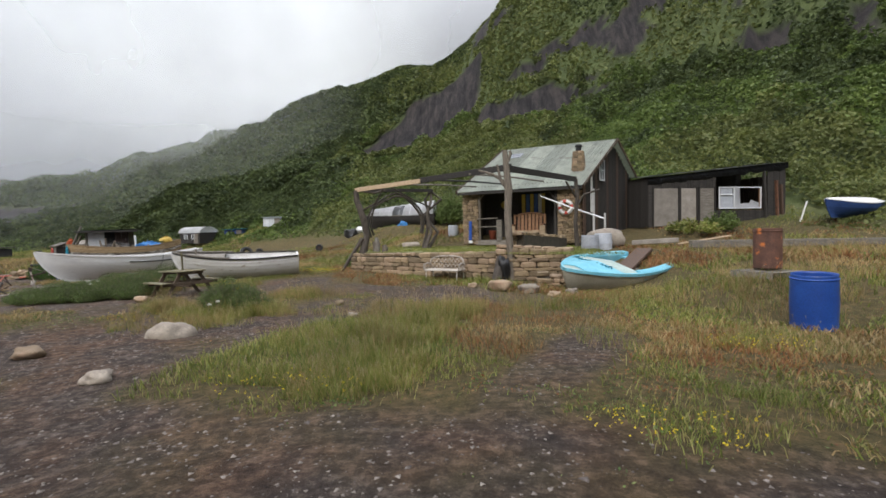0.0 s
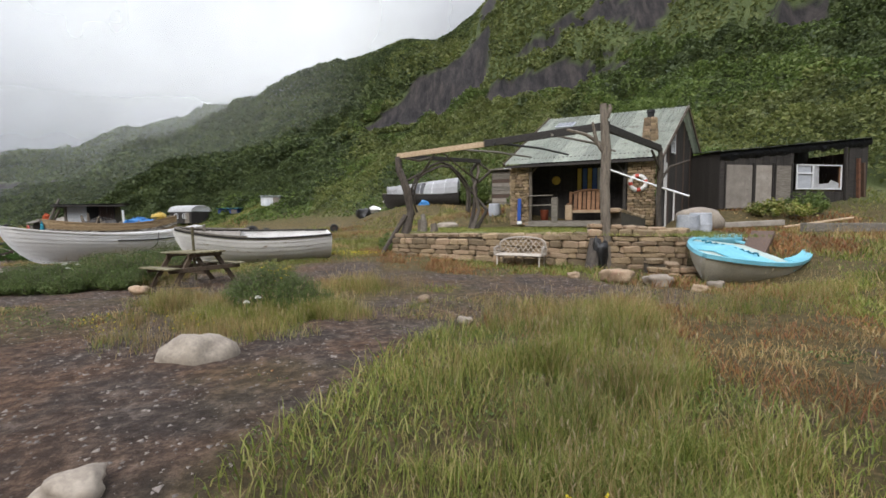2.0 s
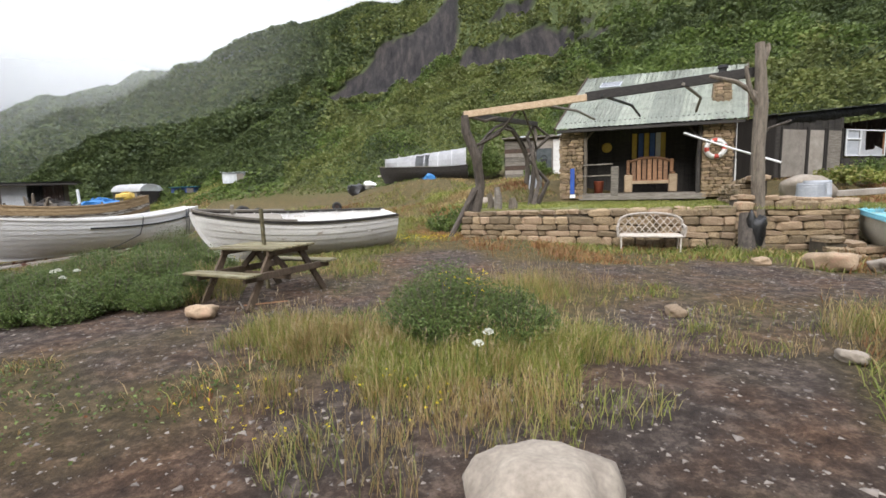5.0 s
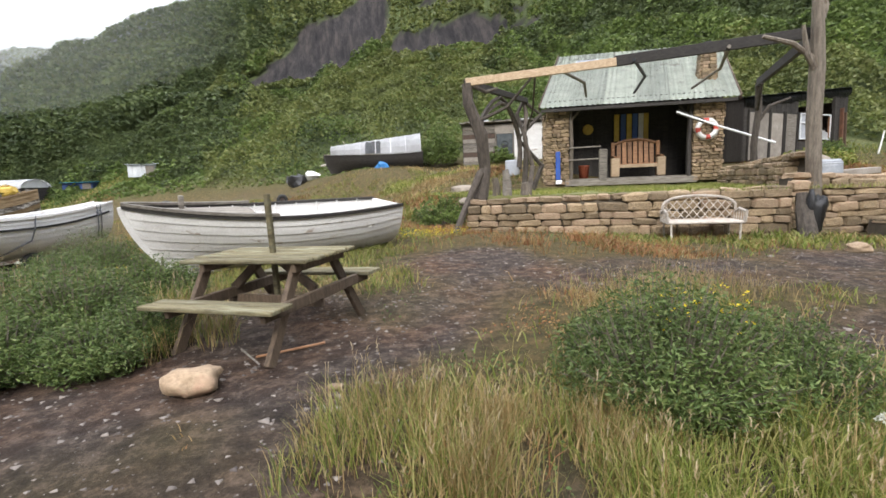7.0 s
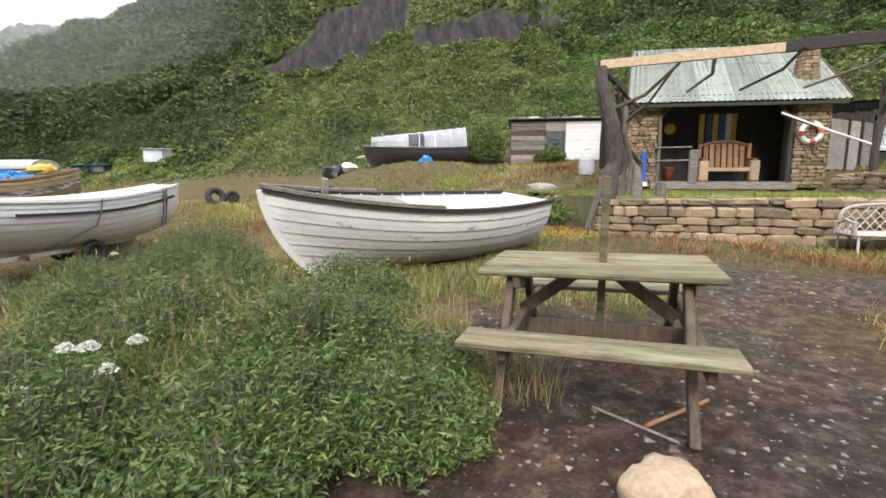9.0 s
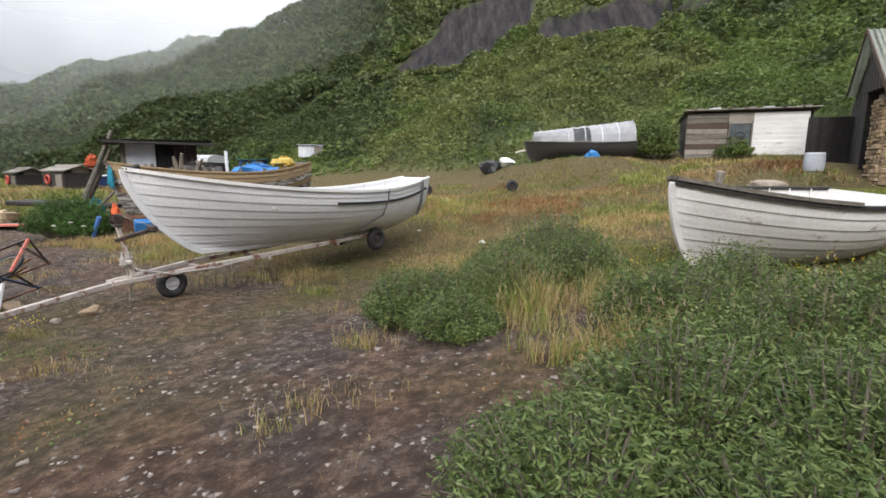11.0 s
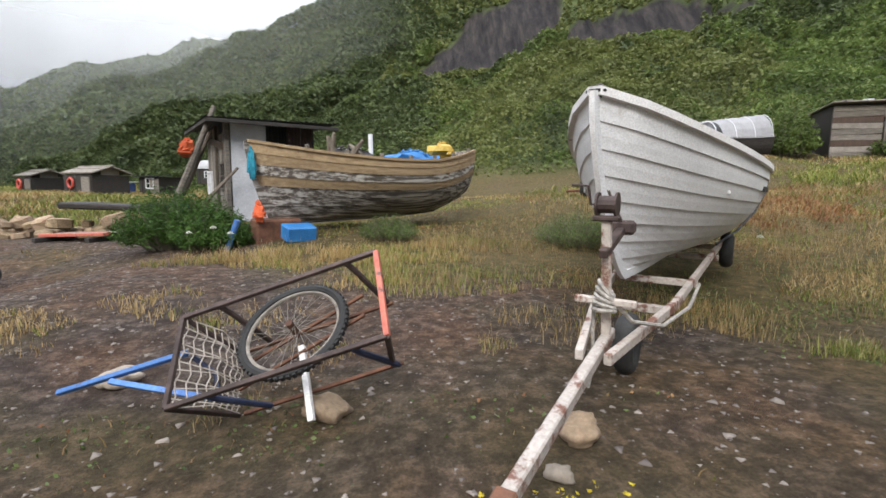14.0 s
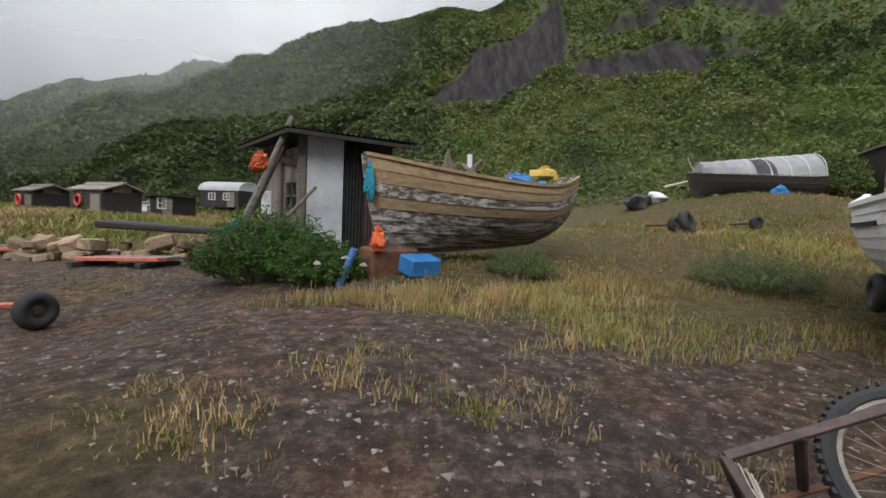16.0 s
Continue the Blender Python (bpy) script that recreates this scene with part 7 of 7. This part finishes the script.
def thin_far(x, y, r0):
    """Fewer and fewer with the distance from the walked line."""
    d = np.minimum(np.hypot(x + 4.5, y - 5.5), np.minimum(np.hypot(x + 10, y - 11), np.hypot(x + 17, y - 15)))
    return np.clip(r0 / np.maximum(d, 0.5), 0, 1) ** 1.4


# short turf
x, y = scatter(900000, -28, 18, 0.6, 33, lambda x, y: np.clip((grassy(x, y) - 0.45) * 2.2, 0, 1) * np.where(x < -13.5, 0.4, 1.0) * thin_far(x, y, 8) * on_flat(x, y) * (0.10 + 0.90 * (vnoise(x, y, 1.1, 41, 3) > 0.47)))
n = len(x)
lush = np.clip((vnoise(x, y, 3.0, 55, 3) - 0.42) * 5, 0, 1) * (x > -13)
d_path = thin_far(x, y, 7)
hh = (0.04 + 0.10 * rng.random(n) + 0.14 * lush * rng.random(n)) * (1 + 0.5 * (1 - d_path)) * np.where(x < -13.5, 0.7, 1.0) * (0.5 + vnoise(x, y, 0.6, 57, 2))
ww = (0.006 + 0.006 * rng.random(n)) * (1 + 3.0 * (1 - d_path))
dry = vnoise(x, y, 2.3, 61, 3) + rng.normal(0, 0.07, n) + np.where(x < -13.5, 0.10, 0) - 0.10 * lush
red = vnoise(x, y, 3.1, 71, 3) + rng.normal(0, 0.05, n)
kind = np.where(dry > 0.56, 1, np.where(red > 0.55, 2, 0))
for k, mt, nm, lab in ((0, GRASS_GREEN, "turf_grass", "short green grass over the flat"), (1, GRASS_DRY, "dry_grass", "short straw-coloured grass over the flat"), (2, GRASS_RED, "sorrel", "low russet sorrel among the grass")):
    q = kind == k
    tagged(soup(nm, *blades(x[q], y[q], hh[q], ww[q], 0.3 + 0.6 * rng.random(q.sum())), mt), lab, "grass", kind="stuff")

# mats of small-leaved weeds hugging the ground
x, y = scatter(420000, -24, 9, 1.5, 24, lambda x, y: np.clip((grassy(x, y) - 0.35) * 2, 0, 1) * thin_far(x, y, 4.5) * on_flat(x, y) * (vnoise(x, y, 0.9, 101, 3) > 0.54))
n = len(x)
tone = vnoise(x, y, 1.7, 103, 2) + rng.normal(0, 0.05, n)
low = np.stack([x, y, height(x, y) + 0.008 + 0.075 * rng.random(n) * vnoise(x, y, 0.5, 105, 2)], -1)
for q, mt, nm, lab in ((tone < 0.56, HERB, "low_weeds", "mats of small-leaved green weeds on the ground"), (tone >= 0.56, GRASS_RED, "russet_weeds", "mats of russet weeds withering on the ground")):
    tagged(soup(nm, *leaves(low[q], 0.016 + 0.02 * rng.random(int(q.sum()))), mt), lab, "weeds", kind="stuff")

# rough grass beyond the track
x, y = scatter(160000, -75, -24, 18, 60, lambda x, y: np.clip((grassy(x, y) - 0.45) * 2.2, 0, 1) * (np.hypot(x - CX, y - CY) < hill_r1(x, y) + 3) * ((x < -28) | (y > 33)))
n = len(x)
q = vnoise(x, y, 4.0, 63, 3) + rng.normal(0, .06, n) > 0.55
for k, mt, nm, lab in ((~q, GRASS_GREEN, "meadow_grass", "rough green grass beyond the track"), (q, GRASS_DRY, "meadow_straw", "rough straw-coloured grass beyond the track")):
    tagged(soup(nm, *blades(x[k], y[k], .14 + .22 * rng.random(k.sum()), np.full(k.sum(), .05), .4 + .5 * rng.random(k.sum())), mt), lab, "grass", kind="stuff")

# tall seeding grass in stands: centre, radii, blades, height, share of dry
STANDS = [(-12.8, 17.1, .7, .6, 1900, .38, .9), (-12.3, 16.2, .6, .5, 1300, .36, .85), (-13.5, 17.45, .3, .25, 500, .22, .05), (-14.4, 17.2, .32, .22, 450, .16, .1), (-15.25, 17.8, .35, .25, 500, .24, .9), (-20.3, 20.9, 1.3, .5, 2200, .22, .6), (-21.5, 18.5, 0.24, .3, 260, .12, .8), (-19.65, 18.1, 0.20, .2, 160, .10, .6), (-13.2, 14.3, .35, .3, 420, .22, .85), (-7.75, 25.7, 3.0, 2.0, 3000, .2, .85), (-11.6, 20.5, 2.0, 1.5, 2600, .22, .8),
          (-9.9, 12.7, 1.3, 1.2, 9000, .46, .15), (-10.6, 14.2, 1.4, 1.0, 5000, .34, .2), (-8.7, 12.5, .5, .5, 1500, .36, .5), (-11.4, 13.0, .6, .5, 1300, .34, .7), (-12.0, 15.2, 1.0, .8, 2500, .44, .3), (-5.3, 10.2, .8, .6, 2500, .46, .3), (-1.2, 6.6, 1.2, 1.6, 11000, .40, .25), (-1.3, 5.1, 1.1, .7, 8000, .24, .08), (-0.6, 9.0, 1.2, 1.2, 6500, .44, .6), (1.9, 10.3, 1.4, 1.0, 2600, .34, .5), (-6.5, 9.95, 1.0, .8, 6500, .34, .3), (-5.6, 9.5, 1.0, .7, 6000, .3, .25), (-4.6, 9.7, .8, .7, 4000, .3, .35),
          (-6.0, 10.6, .2, .15, 700, .62, 1.0), (-4.2, 11.6, 1.2, .9, 2600, .34, .8), (-6.2, 8.6, 1.0, .7, 1900, .26, .6), (-5.0, 8.6, .7, .5, 900, .26, .5), (-2.6, 9.9, 1.0, .7, 1000, .2, .4), (4.2, 7.4, 2.0, 1.3, 3600, .3, .15), (2.8, 4.2, 1.1, .9, 2300, .16, .1),
          (6.5, 10.6, 2.3, 1.8, 3600, .38, .45), (4.0, 11.4, 1.2, .8, 1500, .36, .5), (8.5, 12.4, 2.4, 1.6, 2600, .42, .75), (12, 16.8, 3.5, 1.6, 3000, .5, .85), (-11.9, 16.0, .7, .7, 1500, .34, .8), (-13.2, 15.9, .8, .5, 900, .22, .85), (-11.8, 14.3, .7, .5, 900, .3, .6), (-12.1, 18.0, 1.4, 1.0, 1700, .24, .5),
          (-15.5, 18.2, 1.6, .8, 1600, .22, .9), (-17.5, 19.6, 1.8, .7, 2400, .20, .6), (-18.9, 20.8, 1.6, .7, 2600, .22, .6), (-17.0, 21.6, 1.5, .9, 2200, .20, .6), (-19.4, 18.2, 0.48, .4, 420, .12, .95), (-20.4, 18.6, 0.40, .4, 380, .12, .95), (-21.2, 17.9, 0.48, .4, 380, .12, .9), (-19.0, 16.9, 0.24, .3, 200, .12, .9), (-17.2, 15.3, 0.28, .25, 420, .12, .5),
          (-18.6, 17.4, 0.32, .3, 220, .11, .95), (-9.5, 20.5, 3.0, 2.5, 3600, .22, .75), (-12.5, 23.5, 3.2, 2.0, 3600, .24, .8), (-6.5, 23, 2.5, 3, 2600, .2, .5), (-20.2, 15.3, 0.40, .4, 300, .11, .9), (-16.0, 14.2, .4, .3, 260, .12, .8), (-13.4, 12.9, .5, .5, 420, .2, .8), (-11.5, 11.6, .5, .35, 480, .2, .9), (-18.4, 14.9, 0.12, .15, 110, .12, .4), (-17.2, 17.5, 0.16, .2, 120, .12, .5)]
tall, heads, dryb = [], [], []
for sx, sy, rx, ry, n, h0, dr in STANDS:
    a, r = rng.uniform(0, 6.283, n), np.sqrt(rng.random(n))
    wob = 1 + 0.35 * np.sin(3 * a + sx) + 0.2 * np.sin(5 * a + sy)
    x, y = sx + rx * r * wob * np.cos(a), sy + ry * r * wob * np.sin(a)
    clump = vnoise(x, y, 0.42, 47, 2)
    keep = clump + rng.normal(0, 0.08, n) > 0.40
    x, y, r, clump, n = x[keep], y[keep], r[keep], clump[keep], int(keep.sum())
    h = h0 * (0.45 + 0.75 * rng.random(n)) * (1.15 - 0.5 * r) * (0.35 + 1.25 * clump)
    q = rng.random(n) < np.clip(dr + 1.3 * (vnoise(x, y, 0.7, 49, 2) - 0.5), 0, 1)
    near = np.hypot(sx + 8, sy - 9) < 13
    w = np.full(n, 0.0055 if near else 0.011) * (0.7 + 0.6 * rng.random(n))
    tall.append(blades(x[~q], y[~q], h[~q], w[~q], 0.25 + 0.6 * rng.random((~q).sum())))
    dryb.append(blades(x[q], y[q], h[q], w[q] * 0.8, 0.15 + 0.4 * rng.random(q.sum())))
    # seed heads: three short plumes at the top of some stems
    k = np.nonzero(rng.random(n) < 0.03 + 0.07 * dr)[0]
    sxx, syy, hh = x[k], y[k], h[k] * 1.25
    base = height(sxx, syy)
    stem_v, stem_f = blades(sxx, syy, hh, np.full(len(k), 0.004), np.full(len(k), 0.12))
    dryb.append((stem_v, stem_f))
    for j in range(3):
        tip = stem_v.reshape(-1, 5, 3)[:, 4] - np.array([0, 0, 0.02 * j])
        heads.append(blades(tip[:, 0], tip[:, 1], np.full(len(k), 0.035), np.full(len(k), 0.006), np.full(len(k), 0.6), tip[:, 2] - 0.02))
tagged(soup("tall_grass", *join(*tall), GRASS_GREEN), "stands of long green grass", "grass", kind="stuff")
tagged(soup("straw_grass", *join(*dryb), GRASS_DRY), "stands of long straw-coloured grass", "grass", kind="stuff")
tagged(soup("seed_heads", *join(*heads), SEED), "pale nodding grass seed heads", "grass", kind="stuff")


def bush(x, y, r, h, material, label, n=2600, leaf=0.045, squash=1.0, yaw=0.0, wide=0.3):
    """A dense low bush: woody stems from one root and thousands of small leaves along upright sprays."""
    z = ground_z(x, y)
    b = thing("bush", pose(x, y, z, 0, 0, yaw), label, "bush")
    bm = bm_new()
    sprays = []
    k = max(26, int(n / 26))
    for i in range(k):
        a, q = random.uniform(0, 6.283), math.sqrt(random.random())
        top = Vector((r * q * math.cos(a), r * squash * q * math.sin(a), h * (1 - 0.62 * q * q) * random.uniform(0.45, 1.2)))
        low = Vector((top.x * 0.55, top.y * 0.55, 0.0))
        mid = low.lerp(top, 0.6) + Vector((0, 0, 0.05 * h))
        sprays.append((low, mid, top))
        if i % 2 == 0:
            tube(bm, [low - Vector((0, 0, 0.03)), mid, top], [0.010, 0.006, 0.002], 4, caps=False)
    part("woody_base", bm, POST_WOOD, b)
    m = int(n / k)
    pts = []
    for low, mid, top in sprays:
        t = 0.15 + 0.9 * np.sqrt(rng.random(m))
        p = np.array(low)[None] * (1 - t)[:, None] + np.array(top)[None] * t[:, None]
        pts.append(p + rng.normal(0, 0.035 * max(r, 0.5) + 0.012, (m, 3)) * np.array([1, 1, 0.8]))
    c = np.concatenate(pts)
    c[:, 2] = np.maximum(c[:, 2], 0.01)
    soup("foliage", *leaves(c, leaf * (0.6 + 0.8 * rng.random(len(c))), wide), material, b)
    return b


SHRUB = "dense feathery dark green bush on the rough grass"
for x, y, r, h, n in ((-5.45, 10.3, .66, .64, 9000), (-4.85, 10.1, .52, .5, 5000), (-9.75, 11.8, .52, .42, 5600), (-9.1, 11.75, .4, .34, 3600), (-10.8, 12.15, .45, .4, 3600), (-11.6, 11.45, .5, .36, 4200), (-11.0, 11.3, .5, .38, 4600), (-10.45, 11.25, .45, .36, 4000), (-12.2, 11.85, .5, .38, 3800), (-11.6, 12.25, .55, .48, 4600), (-11.1, 11.9, .5, .44, 4200), (-10.5, 11.75, .45, .42, 3800), (-9.85, 11.25, .38, .32, 3000), (-9.55, 12.5, .62, .55, 8500), (-10.35, 12.95, .6, .52, 7000), (-9.3, 13.45, .6, .48, 6000), (-10.3, 13.9, .6, .5, 5200), (-11.0, 13.5, .55, .5, 5200), (-8.95, 12.15, .35, .36, 3000),
                      (-11.1, 16.4, .8, .75, 5600), (-12.95, 14.95, .5, .5, 4200), (-11.75, 16.2, .6, .5, 4200), (-11.9, 15.1, .6, .5, 5600), (-12.6, 14.9, .5, .46, 4600), (-11.1, 15.3, .55, .5, 4200), (-12.5, 14.1, .4, .34, 3000), (-11.0, 12.7, .4, .38, 3200), (-14.9, 21.9, .9, .5, 4200), (-18.3, 22.3, .55, .4, 2600)):
    bush(x, y, r, h, HERB, SHRUB, int(n * 3.6), 0.034, wide=0.15)
bush(-22.1, 22.75, 1.1, .95, MOUND, "rounded bright green mound of sea herb by the derelict boat", 16000, .08, .8, 20, .12)
bush(-21.3, 22.2, .7, .6, MOUND, "rounded bright green mound of sea herb by the derelict boat", 8000, .08, wide=.12)
bush(-1.7, 33.6, 1.1, 2.1, BRAMBLE, "tall leafy shrub beside the plank shed", 5200, .12)
bush(1.0, 31.5, .8, .8, BRAMBLE, "leafy shrub before the plank shed", 2400, .1)
bush(12.2, 23.6, .9, .9, BRAMBLE, "leafy weeds growing before the shed window", 2600, .1)
bush(10.4, 22.6, 1.3, .6, GRASS_GREEN, "rank weeds before the black shed", 2600, .12)
bush(-4.7, 19.9, .8, .7, BRAMBLE, "leafy weeds beside the pergola", 2400, .08)
bush(-3.0, 19.6, .6, .5, HERB, "leafy weeds beside the pergola", 1600, .08)


def umbels(spots, label):
    for x, y, h in spots:
        z = ground_z(x, y)
        t = thing("wildflower", pose(x, y, z), label, "flower", "white umbels")
        bm = bm_new()
        tube(bm, [(0, 0, 0), (.02, .01, h * .6), (.03, 0, h)], [.006, .005, .004], 5)
        part("stem", bm, HERB, t)
        m = 90
        a, r = rng.uniform(0, 6.283, m), np.sqrt(rng.random(m)) * .042
        c = np.stack([.03 + r * np.cos(a), r * np.sin(a), h + .03 - r * r * 18], -1)
        soup("flower_head", *leaves(c, np.full(m, .022)), FLOWER_W, t)


umbels([(-10.48, 12.0, .46), (-10.62, 12.1, .42), (-10.4, 11.95, .37), (-10.7, 11.9, .32), (-10.35, 12.15, .42), (-10.53, 11.8, .3), (-20.8, 20.9, .5), (-21.1, 20.8, .45), (-20.6, 21.0, .4), (-12.1, 16.2, .6), (-5.3, 9.2, .3), (-5.2, 9.35, .34), (-13.0, 20.2, .4)], "white umbel wildflower on a thin stem")
# yellow flowers in patches
fl = []
for sx, sy, rx, ry, n, h0 in ((1.9, 3.4, .7, .45, 70, .14), (4.3, 6.6, .8, .5, 80, .2), (-1.6, 4.5, .9, .5, 60, .2), (-5.3, 10.25, .3, .25, 60, .62), (-5.6, 17.2, .9, .6, 260, .16), (-12.2, 16.0, .3, .3, 80, .3), (-13.0, 16.4, .4, .3, 60, .2), (-9.6, 14.9, 1.2, .6, 70, .3), (-17.3, 15.25, .4, .3, 50, .2), (-6.4, 8.7, .9, .5, 60, .2)):
    a, r = rng.uniform(0, 6.283, n), np.sqrt(rng.random(n))
    x, y = sx + rx * r * np.cos(a), sy + ry * r * np.sin(a)
    c = np.stack([x, y, height(x, y) + h0 * (0.6 + 0.5 * rng.random(n))], -1)
    for _ in range(3):
        fl.append(leaves(c + rng.normal(0, .006, c.shape), np.full(n, .018)))
tagged(soup("yellow_flowers", *join(*fl), FLOWER_Y), "small yellow wildflowers among the grass", "flower", kind="stuff")


# terrace turf
x, y = scatter(60000, -4.4, 5.2, 13.5, 23.4, lambda x, y: ((y - 18.25 > -0.61 * (x + 4.4)) & (x < 4.6) & (y < 22.9 - 0.40 * (x + .3))).astype(float) * np.clip((vnoise(x, y, .9, 77, 2) - .3) * 3, 0.1, 1))
tagged(soup("terrace_grass", *blades(x, y, .05 + .07 * rng.random(len(x)), np.full(len(x), .012), rng.random(len(x)), np.full(len(x), .94)), GRASS_GREEN), "short worn grass on the terrace", "grass", kind="stuff")


# ---- growth on the hill ----
def polar(n, a0, a1, r_lo, r_hi):
    az = rng.uniform(a0, a1, n)
    lo, hi = r_lo(az), r_hi(az)
    r = np.sqrt(lo ** 2 + (hi ** 2 - lo ** 2) * rng.random(n))
    return CX + r * np.sin(np.radians(az)), CY + r * np.cos(np.radians(az)), az, r


def tab(t, k=0.0):
    return lambda az: np.interp(az, HILL_AZ, t) + k


# bramble and bracken on the near bank
x, y, az, r = polar(300000, -62, 78, tab(HILL_R1, -5), tab(HILL_R2, 5))
keep = (shale_at(x, y) < 0.35) & (rng.random(len(x)) < np.clip((r - hill_r1(x, y) + 6) / 5, 0, 1)) & ~((x > 8.5) & (x < 18.5) & (y > 24) & (y < 30.5)) & ~((x > -2) & (x < 5.5) & (y > 29) & (y < 37)) & ~((x > -0.5) & (x < 8.5) & (y > 20) & (y < 29))
x, y, az, r = x[keep], y[keep], az[keep], r[keep]
lump = vnoise(x, y, 3.4, 81, 3)
c = np.stack([x, y, height(x, y) + np.clip((lump - 0.36) * 1.9, 0, 1) * 2.9 * np.clip((r - hill_r1(x, y) + 5) / 6, 0.1, 1) * rng.random(len(x)) ** 0.28], -1)
size = (0.16 + 0.20 * rng.random(len(x))) * np.clip(r / 36, 0.9, 1.6)
grassy_hill = (vnoise(x, y, 12, 83, 3) + rng.normal(0, .03, len(x)) > 0.585) & (az > -14)
behind = height(x, y) > np.interp(az, (-30, -9, -6), (0.5, 13.5, 40)) + rng.normal(0, .5, len(x))
dark = ((vnoise(x, y, 8, 85, 3) + rng.normal(0, .05, len(x)) > 0.60) & ~grassy_hill) | behind
grassy_hill &= ~behind
for q, mt, nm, lab in ((grassy_hill, HILLGRASS, "bank_grass", "rough light green grass on the bank"), (dark, SCRUB, "bank_scrub", "dark scrub leaves on the bank"), (~grassy_hill & ~dark, BRAMBLE, "bramble", "bramble and bracken leaves covering the bank")):
    tagged(soup(nm, *leaves(c[q], size[q]), mt), lab, "undergrowth", kind="stuff")

# scrub on the upper hill
x, y, az, r = polar(230000, -85, 90, tab(HILL_R2, -2), tab(HILL_R4, 6))
keep = shale_at(x, y) < rng.uniform(0.15, 0.5, len(x))
x, y, az, r = x[keep], y[keep], az[keep], r[keep]
lump = vnoise(x, y, 5.5, 91, 3)
wood = np.clip((-6 - az) / 8, 0, 1)
c = np.stack([x, y, height(x, y) + np.clip(lump - 0.3, 0, 1) * (1.6 + 2.6 * wood) * rng.random(len(x)) ** 0.35], -1)
size = (0.35 + 0.45 * rng.random(len(x))) * np.clip(r / 70, 0.9, 1.8)
light = (vnoise(x, y, 14, 93, 3) + rng.normal(0, .03, len(x)) - .22 * wood > 0.46)
for q, mt, nm, lab in ((light, HILLGRASS, "hill_grass", "light green growth on the upper hill"), (~light, SCRUB, "hill_scrub", "dark wind-cut scrub on the upper hill")):
    tagged(soup(nm, *leaves(c[q], size[q]), mt), lab, "undergrowth", kind="stuff")


# ---- sea mist against the far hill: pale see-through sheets stand in for haze ----
def mist(radius, a0, a1, density, low, high, seed):
    m, n, l, b = shader("mist_sheet")
    n.remove(b)
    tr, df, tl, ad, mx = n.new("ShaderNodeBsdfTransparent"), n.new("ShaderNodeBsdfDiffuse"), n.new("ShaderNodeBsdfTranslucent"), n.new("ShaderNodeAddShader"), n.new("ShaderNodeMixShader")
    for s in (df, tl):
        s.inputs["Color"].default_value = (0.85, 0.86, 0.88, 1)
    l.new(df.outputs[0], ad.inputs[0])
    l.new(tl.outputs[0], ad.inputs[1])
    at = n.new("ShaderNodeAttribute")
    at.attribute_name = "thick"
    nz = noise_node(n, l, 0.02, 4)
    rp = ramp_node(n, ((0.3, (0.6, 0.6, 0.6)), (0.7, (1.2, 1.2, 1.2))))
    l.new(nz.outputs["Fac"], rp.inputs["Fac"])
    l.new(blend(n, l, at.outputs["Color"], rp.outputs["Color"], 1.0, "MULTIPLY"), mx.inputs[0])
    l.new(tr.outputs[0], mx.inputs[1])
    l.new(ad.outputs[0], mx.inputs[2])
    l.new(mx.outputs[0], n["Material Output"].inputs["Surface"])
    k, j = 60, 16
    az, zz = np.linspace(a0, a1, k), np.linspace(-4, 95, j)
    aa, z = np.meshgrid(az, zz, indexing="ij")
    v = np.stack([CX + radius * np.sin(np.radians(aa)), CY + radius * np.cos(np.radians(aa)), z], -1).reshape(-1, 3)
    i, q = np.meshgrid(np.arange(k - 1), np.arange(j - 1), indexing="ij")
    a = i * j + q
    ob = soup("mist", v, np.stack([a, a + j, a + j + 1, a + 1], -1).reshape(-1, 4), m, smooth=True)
    # opacity of the haze sheet: grows with height, fades out towards bearing a1
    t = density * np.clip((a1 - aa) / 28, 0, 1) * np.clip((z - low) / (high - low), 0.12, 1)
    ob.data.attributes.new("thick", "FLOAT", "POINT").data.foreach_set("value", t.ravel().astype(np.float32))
    ob.visible_shadow = False
    return tagged(ob, "thin pale sheet standing in for sea mist over the far hill", "mist", kind="structure")


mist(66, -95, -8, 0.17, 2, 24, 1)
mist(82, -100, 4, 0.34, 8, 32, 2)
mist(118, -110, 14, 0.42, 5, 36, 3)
